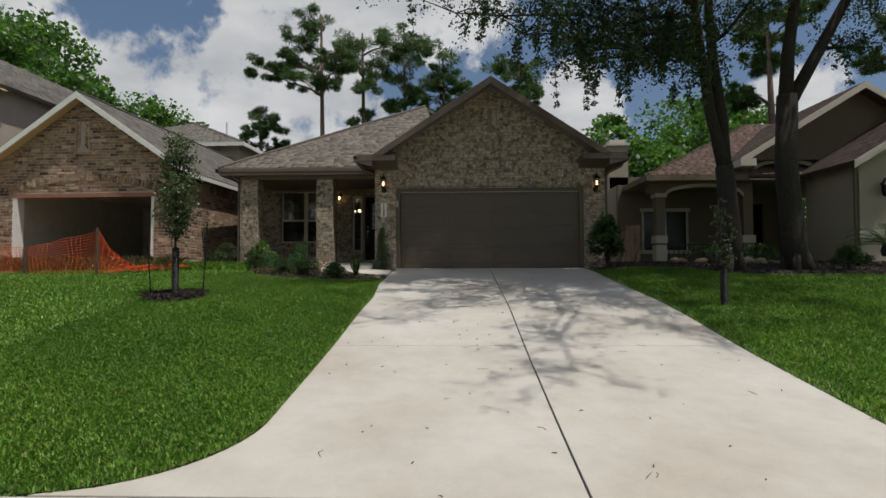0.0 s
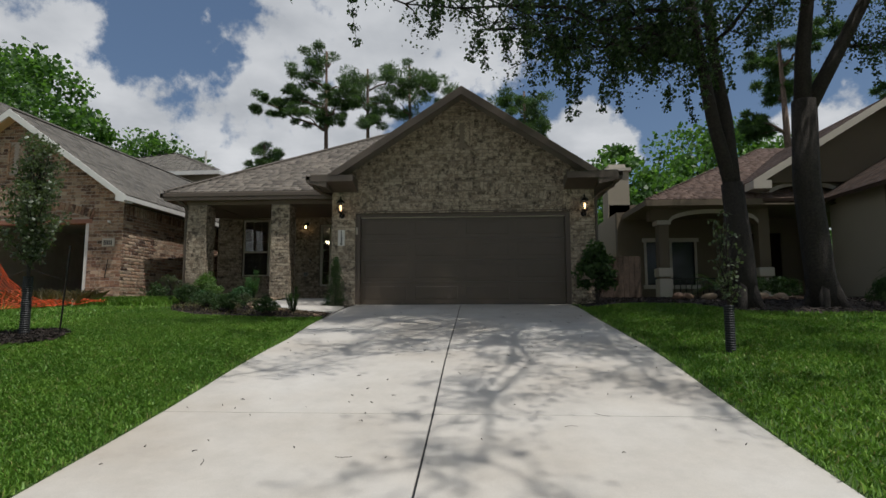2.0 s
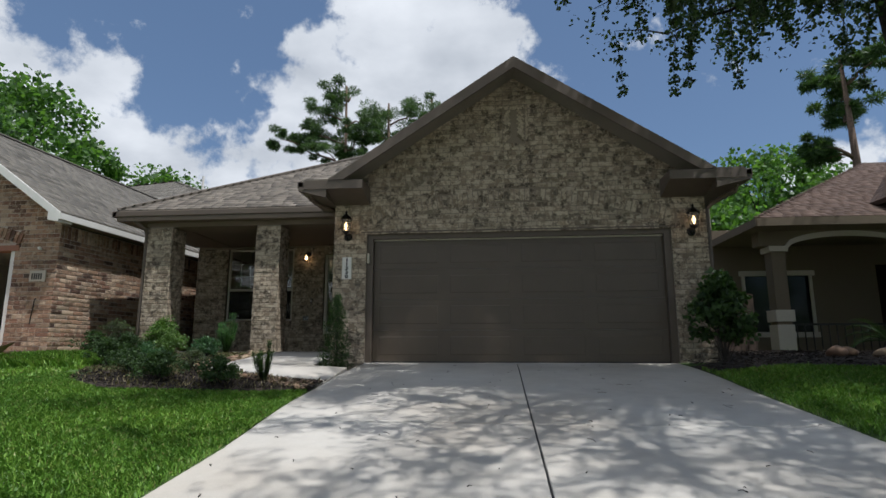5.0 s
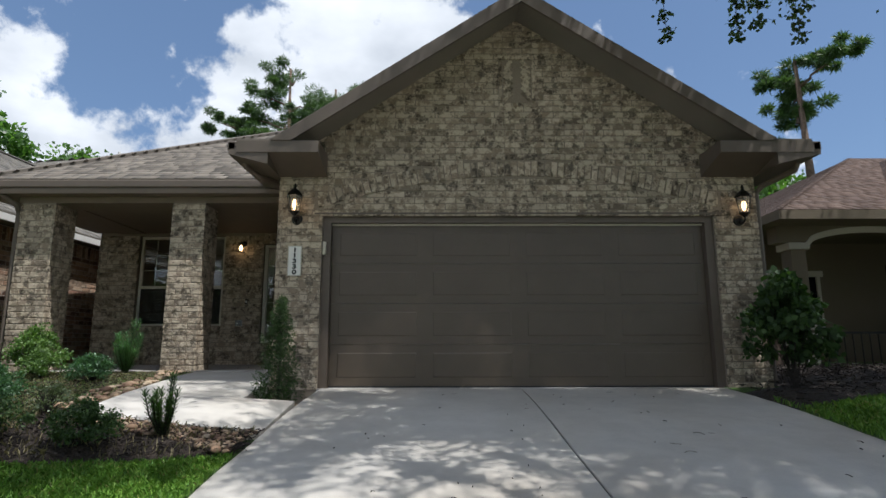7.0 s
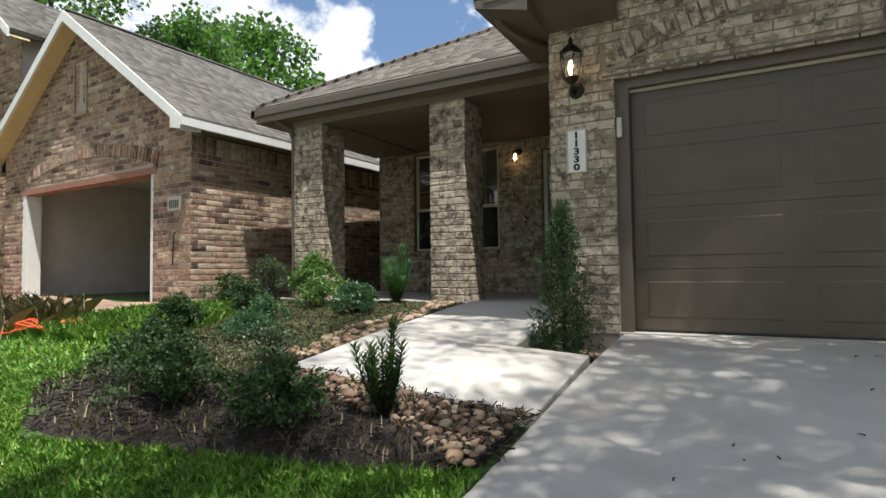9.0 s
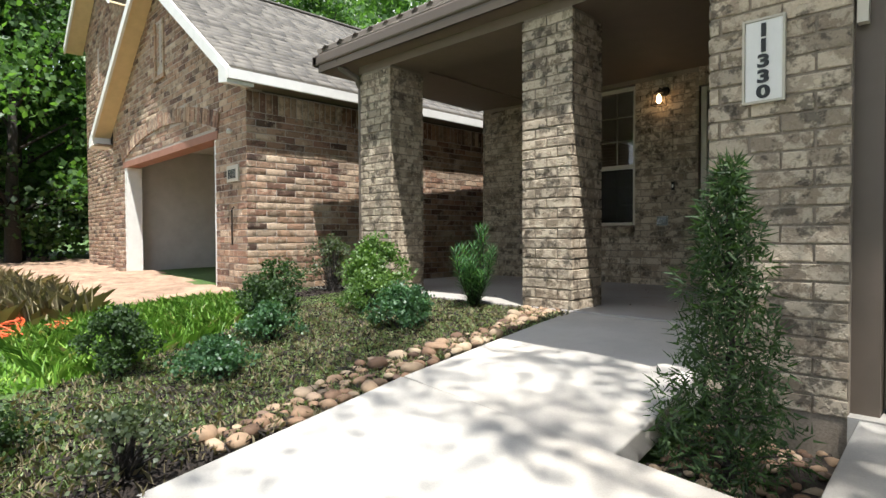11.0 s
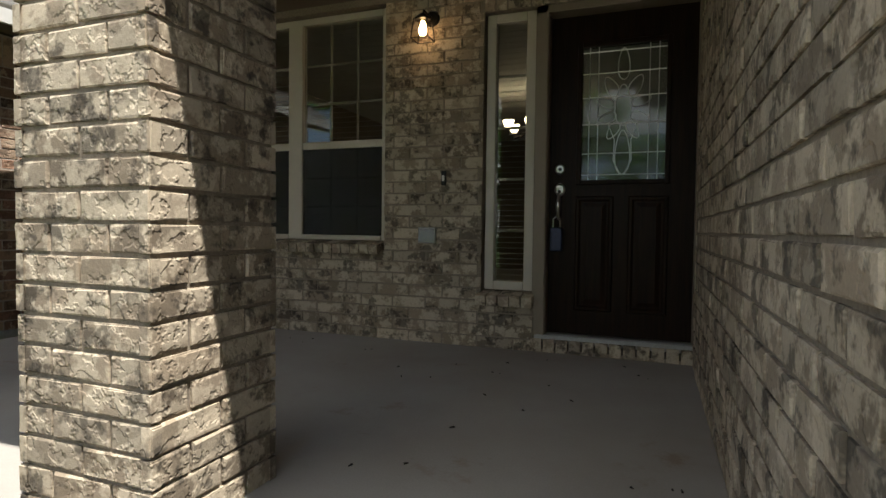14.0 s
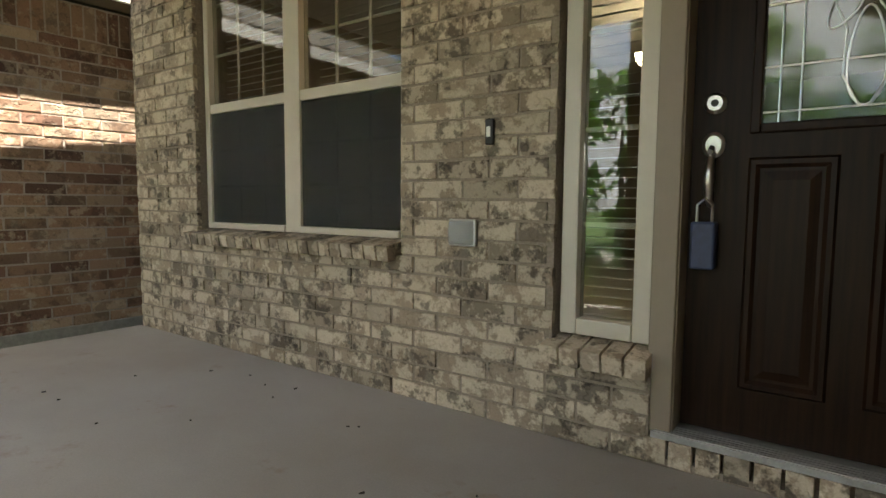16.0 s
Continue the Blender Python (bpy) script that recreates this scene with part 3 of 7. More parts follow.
def build_garage_front():
    bm = bmesh.new()
    bm_prism(bm, [(GL, -0.3), (OL, -0.3), (OL, OH), (OR_, OH), (OR_, -0.3), (GR, -0.3), (GR, 2.75), (2.6, gable_top(2.6) - 0.05), (0.04, gable_top(0.04)), (-2.5, gable_top(-2.5) - 0.05), (GL, 2.75)], "y", GY, GY + 0.18)
    wall = tagged(part("wall_front", bm, MORTAR), WALL_LABEL + " and shallow brick arch over the garage", "wall", kind="structure")
    rise = 0.20
    def spans(z):
        out = []
        if z < OH:
            return [(GL, OL), (OR_, GR)]
        lim = (4.80 - z) / PITCH
        a, b = max(GL, 0.04 - lim), min(GR, 0.04 + lim)
        if 3.58 < z < 4.20:
            return [(a, -0.20), (0.28, b)]
        inner = [x for x in np.arange(OL - 0.2, OR_ + 0.2, 0.02) if arch_z(x) - 0.0 <= z <= arch_z(x) + rise and OL - 0.12 < x < OR_ + 0.12]
        if inner:
            lo = [x for x in inner if x < 0.02]
            hi = [x for x in inner if x >= 0.02]
            cuts = []
            if lo and hi and hi[0] - lo[-1] < 0.05:
                cuts = [(inner[0], inner[-1])]
            else:
                cuts = [(g[0], g[-1]) for g in (lo, hi) if g]
            pos = a
            for p, q in cuts:
                if p - 0.01 > pos:
                    out.append((pos, p - 0.01))
                pos = q + 0.01
            if pos < b:
                out.append((pos, b))
            return out
        return [(a, b)]
    bricks = courses(0.0, 4.75, spans)
    arch = []
    n = 60
    for i in range(n):
        x = OL - 0.06 + (OR_ - OL + 0.12) * (i + 0.5) / n
        z = arch_z(min(max(x, OL), OR_))
        slope = (arch_z(min(x + 0.05, OR_)) - arch_z(max(x - 0.05, OL))) / 0.1
        t = math.atan(slope)
        w = (OR_ - OL + 0.12) / n - 0.013
        arch.append((x - w / 2 * math.cos(t) , z - w / 2 * math.sin(t), w, rise - 0.012, -t))
    for k in range(7):
        for side in (-1, 1):
            bricks.append((0.04 + (-0.15 if side < 0 else 0.15 - 0.15 * math.cos(0.8)), 3.62 + k * 0.074 + (0.0 if side < 0 else 0.108), 0.15, 0.048, -0.8 if side < 0 else 0.8))
    frame_bricks = [(x, 3.60 + k * 0.198, 0.042, 0.188, 0.0) for x in (-0.195, 0.233) for k in range(3)] + [(-0.19 + k * 0.156, z, 0.146, 0.05, 0.0) for z in (3.545, 4.20) for k in range(3)]
    lay(wall, frame_bricks, (0, GY, 0), (1, 0, 0), (0, -1, 0), BRICK, proud=0.024)
    lay(wall, arch, (0, GY, 0), (1, 0, 0), (0, -1, 0), BRICK, proud=0.022)
    lay(wall, bricks, (0, GY, 0), (1, 0, 0), (0, -1, 0), BRICK, 300, (-2.7, GY, 1.2))
    return wall


def build_garage_door():
    # brown jamb and head trim set into the opening
    fr = thing("garage_door", "taupe painted sectional garage door with stamped panels in a brown frame", "garage door", (0.02, 14.1, 0.0))
    box("jamb", OL, OL + 0.10, GY + 0.05, GY + 0.30, 0.012, OH, TRIM, fr)
    box("jamb", OR_ - 0.10, OR_, GY + 0.05, GY + 0.30, 0.012, OH, TRIM, fr)
    box("head", OL + 0.10, OR_ - 0.10, GY + 0.05, GY + 0.30, OH - 0.11, OH, TRIM, fr)
    box("lintel", OL - 0.1, OR_ + 0.1, GY - 0.012, GY + 0.05, OH - 0.015, OH + 0.006, TRIM, fr, "brown steel lintel edge")
    z0, z1 = 0.03, OH - 0.12
    h = (z1 - z0) / 4
    for i in range(4):
        bm = bmesh.new()
        a, b = z0 + i * h + 0.0015, z0 + (i + 1) * h - 0.0015
        y = GY + 0.14
        x0, x1 = OL + 0.105, OR_ - 0.105
        bm_box(bm, x0, x1, y, y + 0.04, a, b)
        n = 4
        w = (x1 - x0) / n
        for k in range(n):
            p, q = x0 + k * w + 0.10, x0 + (k + 1) * w - 0.10
            lo = [(p, y, a + 0.10), (q, y, a + 0.10), (q, y, b - 0.10), (p, y, b - 0.10)]
            ins = 0.010
            hi = [(p + ins, y - 0.004, a + 0.10 + ins), (q - ins, y - 0.004, a + 0.10 + ins), (q - ins, y - 0.004, b - 0.10 - ins), (p + ins, y - 0.004, b - 0.10 - ins)]
            A = [bm.verts.new(v) for v in lo]
            B = [bm.verts.new(v) for v in hi]
            bm.faces.new(B)
            for e in range(4):
                bm.faces.new((A[e], A[(e + 1) % 4], B[(e + 1) % 4], B[e]))
        part("door_section", bm, GDOOR, fr)
    box("bottom_seal", OL + 0.105, OR_ - 0.105, GY + 0.135, GY + 0.175, 0.012, 0.03, BLACK, fr, "black rubber bottom seal")
    box("top_seal", OL + 0.10, OR_ - 0.10, GY + 0.115, GY + 0.135, OH - 0.135, OH - 0.112, VINYL, fr, "pale weather strip")
    box("sensor", OL + 0.012, OL + 0.05, GY - 0.002, GY + 0.045, 1.62, 1.78, VINYL, fr, "pale plastic keypad box")


def roof_plane(name, corners, material, parent=None, thick=0.09, course=0.14, tab=0.30, singles=0, label=""):
    """A roof slope: a deck and its courses of tabs. corners: eave left, eave right, top right, top left."""
    a, b, c, d = [Vector(p) for p in corners]
    n = (b - a).cross(d - a).normalized()
    if n.z < 0:
        n = -n
    bm = bmesh.new()
    q = [a, b, c, d]
    lo, hi = [v - n * thick for v in q], q
    vs = [bm.verts.new(v) for v in lo + hi]
    same = (c - d).length < 0.02
    idx = [(0, 1, 2, 3), (4, 5, 6, 7), (0, 1, 5, 4), (1, 2, 6, 5), (2, 3, 7, 6), (3, 0, 4, 7)]
    for f in idx:
        bm.faces.new([vs[i] for i in f])
    if same:
        bmesh.ops.remove_doubles(bm, verts=bm.verts, dist=0.005)
    deck = part(name, bm, material, parent, label)
    along = (b - a).normalized()
    upslope = (d - a) - along * (d - a).dot(along)
    rise = upslope.length
    upslope.normalize()
    rows = int(rise / course)
    V, F = [], []
    for r in range(rows + 1):
        t = r * course
        f = min(1.0, t / rise)
        s0 = (d - a).dot(along) * f
        s1 = (b - a).length + (c - b).dot(along) * f
        s = s0 + U(-tab, 0)
        while s < s1:
            w = tab * U(0.55, 1.25)
            p, e = max(s, s0), min(s + w - 0.006, s1)
            if e - p > 0.02:
                lift = 0.005 + U(0, 0.005)
                top = min(t + course * 1.02, rise)
                base = len(V)
                for (x, y, z) in ((p, t, 0), (e, t, 0), (e, top, 0), (p, top, 0), (p, t, lift), (e, t, lift), (e, top, 0.004), (p, top, 0.004)):
                    V.append(a + along * x + upslope * y + n * z)
                for f4 in ((4, 5, 6, 7), (0, 1, 5, 4), (1, 2, 6, 5), (3, 0, 4, 7)):
                    F.append([base + i for i in f4])
            s += w
    if V:
        ob = new("shingles", raw_mesh("shingles", [tuple(v) for v in V], F, material))
        ob.parent = deck
        ob["kind"] = "stuff"
    return deck


def build_roofs():
    ex, ax = 3.38, 2.98
    zt = lambda x: max(2.895, 4.87 - PITCH * abs(x - 0.04))
    f0 = GY - 0.55
    roof = roof_plane("roof_garage_west", [(0.04 - ax, f0, zt(0.04 - ax)), (0.04 - ax, 21.0, zt(0.04 - ax)), (0.04, 21.0, 4.87), (0.04, f0, 4.87)], SHINGLE)
    tagged(roof, "weathered brown shingle gable roof over the garage", "roof", kind="structure")
    roof2 = roof_plane("roof_garage_east", [(0.04 + ax, f0, zt(0.04 + ax)), (0.04 + ax, 21.0, zt(0.04 + ax)), (0.04, 21.0, 4.87), (0.04, f0, 4.87)], SHINGLE)
    tagged(roof2, "weathered brown shingle gable roof over the garage", "roof", kind="structure")
    # barge boards, drip edge, soffit under the rakes
    for s, nm in ((-1, "west"), (1, "east")):
        e, a = 0.04 + s * ex, 0.04 + s * ax
        lo, hi = sorted((a, e))
        tagged(box("eave_shelf", lo, hi, f0, 19.0 if s > 0 else 14.9, 2.884, 2.905, SHINGLE), "narrow shingled shelf over the boxed eave", "trim", kind="structure")
        bm = bmesh.new()
        bm_prism(bm, [(0.04, 4.85), (a, zt(a) - 0.02), (a - s * 0.24, zt(a) - 0.02), (0.04, 4.85 - 0.18)], "y", f0 - 0.025, f0 + 0.012)
        tagged(part("barge_board", bm, TRIM), "brown painted barge board under the gable roof edge", "trim", kind="structure")
        bm = bmesh.new()
        bm_prism(bm, [(0.04, 4.85 - 0.05), (a - s * 0.05, zt(a) - 0.05), (a - s * 0.08, zt(a) - 0.05), (0.04, 4.85 - 0.07)], "y", f0 + 0.012, GY)
        tagged(part("rake_soffit", bm, TRIM), "brown painted soffit board", "trim", kind="structure")
        # boxed eave return: a level box whose underside slopes up to the wall
        w = GL if s < 0 else GR
        inner = -2.38 if s < 0 else 2.33
        bm = bmesh.new()
        bm_hexa(bm, [(e + s * 0.0, f0 - 0.01, 2.74), (inner, f0 - 0.01, 2.74), (inner, GY - 0.02, 2.60), (w, GY - 0.02, 2.60)][:: (1 if s < 0 else -1)],
                [(e, f0 - 0.01, 2.88), (inner, f0 - 0.01, 2.88), (inner, GY - 0.02, 2.88), (w, GY - 0.02, 2.88)][:: (1 if s < 0 else -1)])
        tagged(part("eave_return", bm, TRIM), "brown boxed eave return at the gable foot", "trim", kind="structure")
        bm = bmesh.new()
        x0, x1 = sorted((e + s * 0.09, w + s * 0.0))
        bm_prism(bm, [(x0, 2.60 if s > 0 else 2.72), (x1, 2.72 if s > 0 else 2.60), (x1, 2.86), (x0, 2.86)], "y", f0 + 0.0, 19.0 if s > 0 else 14.755)
        tagged(part("side_eave", bm, TRIM), "brown boxed eave along the garage side", "trim", kind="structure")
        x0, x1 = sorted((e, e + s * 0.11))
        box_ = tagged(box("gutter", x0, x1, f0, 19.0 if s > 0 else 14.755, 2.76, 2.88, TRIM, bevel=0.02), "brown metal gutter", "gutter", kind="structure")
    # main hipped roof
    S = 0.60
    x0, x1, y0, z0 = -7.50, 3.4, 14.78, 2.84
    h = (x1 - x0) / 2
    cx = (x0 + x1) / 2
    zr = z0 + h * S
    top = (cx, y0 + h, zr)
    tagged(roof_plane("roof_main_front", [(x0, y0, z0), (x1 - 4.4, y0, z0), (cx + 0.01, y0 + h, zr), top], SHINGLE, singles=0), "weathered brown shingle roof over the porch", "roof", kind="structure")
    tagged(roof_plane("roof_main_west", [(x0, 30, z0), (x0, y0, z0), top, (cx, 30 - h, zr)], SHINGLE), "weathered brown shingle roof of the house", "roof", kind="structure")
    tagged(roof_plane("roof_main_east", [(x1, y0 + 6, z0), (x1, 30, z0), (cx, 30 - h, zr), (cx, y0 + h, zr)], SHINGLE, course=0.3), "weathered brown shingle roof of the house", "roof", kind="structure")
    for ex_, hx_ in ((x0, "west"), (x1, "east")):
        bm = bmesh.new()
        bm_tube(bm, [(ex_, y0 if hx_ == "west" else y0 + 6, z0 + 0.01), (cx + (0 if hx_ == "west" else 1.6), y0 + h, zr + 0.02)], 0.05, 6)
        tagged(part("hip_cap", bm, SHINGLE), "shingle cap along the roof hip", "trim", kind="structure")
    tagged(box("gutter_front", x0 - 0.10, GL - 0.33, y0 - 0.02, y0 + 0.08, 2.71, 2.83, TRIM, bevel=0.02), "brown metal gutter along the porch", "gutter", kind="structure")
    tagged(box("gutter_west", x0 - 0.11, x0, y0 - 0.02, 29, 2.71, 2.83, TRIM, bevel=0.02), "brown metal gutter along the side", "gutter", kind="structure")
    tagged(box("ceiling_porch", x0, GL, y0 + 0.0, DW, CEIL_Z, CEIL_Z + 0.06, SOFFIT), "tan painted porch ceiling", "ceiling", kind="structure")
    tagged(box("beam_porch", -7.0, GL - 0.002, 14.97, 15.43, CEIL_Z - 0.09, CEIL_Z - 0.002, SOFFIT), "tan boxed porch beam", "beam", kind="structure")
    tagged(box("beam_porch_side", -7.0, -6.55, 15.432, DW - 0.01, CEIL_Z - 0.02, CEIL_Z - 0.002, SOFFIT), "tan boxed porch beam", "beam", kind="structure")
    tagged(box("fascia_front", x0 + 0.002, GL - 0.4, y0 + 0.002, y0 + 0.03, 2.63, 2.79, TRIM), "brown fascia board", "trim", kind="structure")
    tagged(box("ceiling_house", -7.3, 3.0, 17.9, 29.5, 2.6, 2.7, DRYWALL), "plain white ceiling", "ceiling", kind="structure")


def window_hole_spans(z):
    """Brick on the door wall at height z, as stretches along x."""
    a, b = -7.40, -2.96
    holes = []
    if 0.80 <= z <= 2.58:
        holes.append((-6.66, -5.03))
    if 0.475 <= z <= 2.42:
        holes.append((-4.30, -3.94))
    if z <= 2.42:
        holes.append((-3.94, -2.9))
    out, pos = [], a
    for p, q in holes:
        if p > pos:
            out.append((pos, p))
        pos = q
    if pos < b:
        out.append((pos, b))
    return [s for s in out if s[1] - s[0] > 0.03]


def build_door_wall():
    bm = bmesh.new()
    t = 0.22
    z = PORCH_Z - 0.2
    for x0, x1, a, b in ((-7.40, -6.66, z, CEIL_Z), (-6.66, -5.03, z, 0.80), (-6.66, -5.03, 2.58, CEIL_Z), (-5.03, -4.30, z, CEIL_Z), (-4.30, -3.94, z, 0.475), (-4.30, -2.96, 2.42, CEIL_Z), (-3.94, -2.96, z, 0.20)):
        bm_box(bm, x0, x1, DW, DW + t, a, b)
    wall = tagged(part("wall_door", bm, MORTAR), WALL_LABEL + " round the front door and window", "wall", kind="structure")
    bricks = courses(PORCH_Z, 2.42, window_hole_spans)
    bricks += soldiers(-4.30, -2.96, 2.425, 0.2)
    bricks += [b for b in courses(2.425, CEIL_Z - 0.02, lambda z: [(-7.40, -4.30)] if z > 2.58 else [(-7.40, -6.66), (-5.03, -4.30)])]
    bricks += soldiers(-3.96, -2.96, PORCH_Z + 0.002, 0.085)
    lay(wall, bricks, (0, DW, 0), (1, 0, 0), (0, -1, 0), BRICK, 300, (-4.8, DW, 0.9))
    # rowlock sills: bricks on edge that stand out and slope
    for a, b, zt in ((-6.72, -5.05, 0.885), (-4.32, -3.93, 0.565)):
        n = round((b - a) / 0.075)
        for i in range(n):
            w = (b - a) / n
            ob = new("sill_brick", SILL_MESH)
            ob.matrix_basis = Matrix.Translation((a + i * w, DW + 0.07, zt - 0.075)) @ pose(0, 0, 0, 10, 0, 0) @ Matrix.Diagonal((w - 0.009, 1, 1, 1))
            ob.parent = wall
    return wall


def sill_mesh():
    bm = bmesh.new()
    bm_box(bm, 0, 1, -0.13, 0.1, 0, 0.07)
    bmesh.ops.bevel(bm, geom=bm.edges, offset=0.004, segments=1, affect="EDGES")
    return mesh_of(bm, BRICK, "sill_brick")


SILL_MESH = sill_mesh()


def build_side_walls():
    # garage side towards the porch
    bm = bmesh.new()
    bm_box(bm, GL, GL + 0.18, GY + 0.182, 17.9, -0.3, 2.62)
    w = tagged(part("wall_porch_side", bm, MORTAR), WALL_LABEL + " beside the porch", "wall", kind="structure")
    bricks = courses(0.0, 2.56, lambda z: [(0.0, 3.62)], 0.12)
    lay(w, bricks, (GL, GY, 0), (0, 1, 0), (-1, 0, 0), BRICK, 300, (GL, 16.0, 1.0))
    bm = bmesh.new()
    bm_box(bm, GR - 0.18, GR, GY + 0.182, 30, -0.3, 2.62)
    w = tagged(part("wall_garage_east", bm, MORTAR), WALL_LABEL + " on the garage side", "wall", kind="structure")
    lay(w, courses(0.0, 2.56, lambda z: [(0.0, 5.0)], 0.12), (GR, GY, 0), (0, 1, 0), (1, 0, 0), BRICK, 60, (GR, GY, 1.0))
    bm = bmesh.new()
    bm_box(bm, -7.40, -7.2, DW + 0.222, 30, -0.3, 2.62)
    w = tagged(part("wall_west", bm, MORTAR), WALL_LABEL + " on the side of the house", "wall", kind="structure")
    lay(w, courses(0.0, 2.56, lambda z: [(0.0, 3.0)], 0.12), (-7.40, DW, 0), (0, 1, 0), (-1, 0, 0), BRICK, 0)
    tagged(box("wall_back", -7.4, 3.0, 29.8, 30, -0.3, 2.62, DRYWALL), "plain back wall of the house", "wall", kind="structure")
    tagged(box("wall_garage_inner", -2.78, 2.8, 19.0, 19.1, 0, 2.6, DRYWALL), "plain inner wall behind the garage", "wall", kind="structure")
    tagged(box("floor_house", -7.2, -2.79, DW + 0.23, 29.8, 0.0, 0.26, SHADED_CONCRETE), "plain floor inside the house", "floor", kind="structure")
    tagged(box("porch_floor", -7.42, GL - 0.001, 14.95, DW + 0.0, -0.35, PORCH_Z, SHADED_CONCRETE, bevel=0.012), "stained pale concrete porch floor with shade in its colour", "porch floor", kind="structure")


def build_column(x0, x1):
    y0, y1 = 14.97, 15.42
    bm = bmesh.new()
    bm_box(bm, x0, x1, y0, y1, PORCH_Z - 0.05, CEIL_Z - 0.09)
    col = tagged(part("column", bm, MORTAR), "square tan brick porch column", "column", kind="structure")
    w, d = x1 - x0, y1 - y0
    pat = lambda width: (lambda z: [(0, width)])
    top = CEIL_Z - 0.10
    for o, u, n, width in (((x0, y0, 0), (1, 0, 0), (0, -1, 0), w), ((x0, y1, 0), (1, 0, 0), (0, 1, 0), w), ((x1, y0, 0), (0, 1, 0), (1, 0, 0), d), ((x0, y0, 0), (0, 1, 0), (-1, 0, 0), d)):
        rows = []
        i = 0
        z = PORCH_Z
        while z + COURSE < top:
            e = PROUD
            first = 0.115 if (i + (width == d)) % 2 else 0.225
            edges = [-e, first, first + 0.21 if first < 0.2 else width + e, width + e]
            for p, q in zip(edges, edges[1:]):
                if q - p > 0.03:
                    rows.append((p + (0 if p < 0 else JOINT / 2), z, q - p - (JOINT / 2 if p < 0 or q > width else JOINT) , COURSE - JOINT, 0.0))
            z += COURSE
            i += 1
        lay(col, rows, o, u, n, BRICK, 80, (x0 + w / 2, y0, 1.0))
    return col


build_garage_front()
build_garage_door()
build_roofs()
build_door_wall()
build_side_walls()
build_column(-6.95, -6.47)
build_column(-4.78, -4.33)

# ---- the brick house next door, not quite finished ----
def brick_arch(cx, half, foot, rise, deep, n):
    """Bricks on end over a shallow arch."""
    r = (half * half + rise * rise) / (2 * rise)
    out = []
    for i in range(n):
        x = cx - half + 2 * half * (i + 0.5) / n
        z = foot + rise - r + math.sqrt(max(0.0, r * r - (x - cx) ** 2))
        t = math.asin(max(-1, min(1, (x - cx) / r)))
        w = 2 * half / n - 0.014
        out.append((x - w / 2 * math.cos(t), z + w / 2 * math.sin(t), w, deep, t))
    return out, (lambda x: foot + rise - r + math.sqrt(max(0.0, r * r - (x - cx) ** 2)))


def cut_spans(a, b, holes):
    out, pos = [], a
    for p, q in sorted(holes):
        if p > pos:
            out.append((pos, min(p, b)))
        pos = max(pos, q)
    if pos < b:
        out.append((pos, b))
    return [s for s in out if s[1] - s[0] > 0.03]


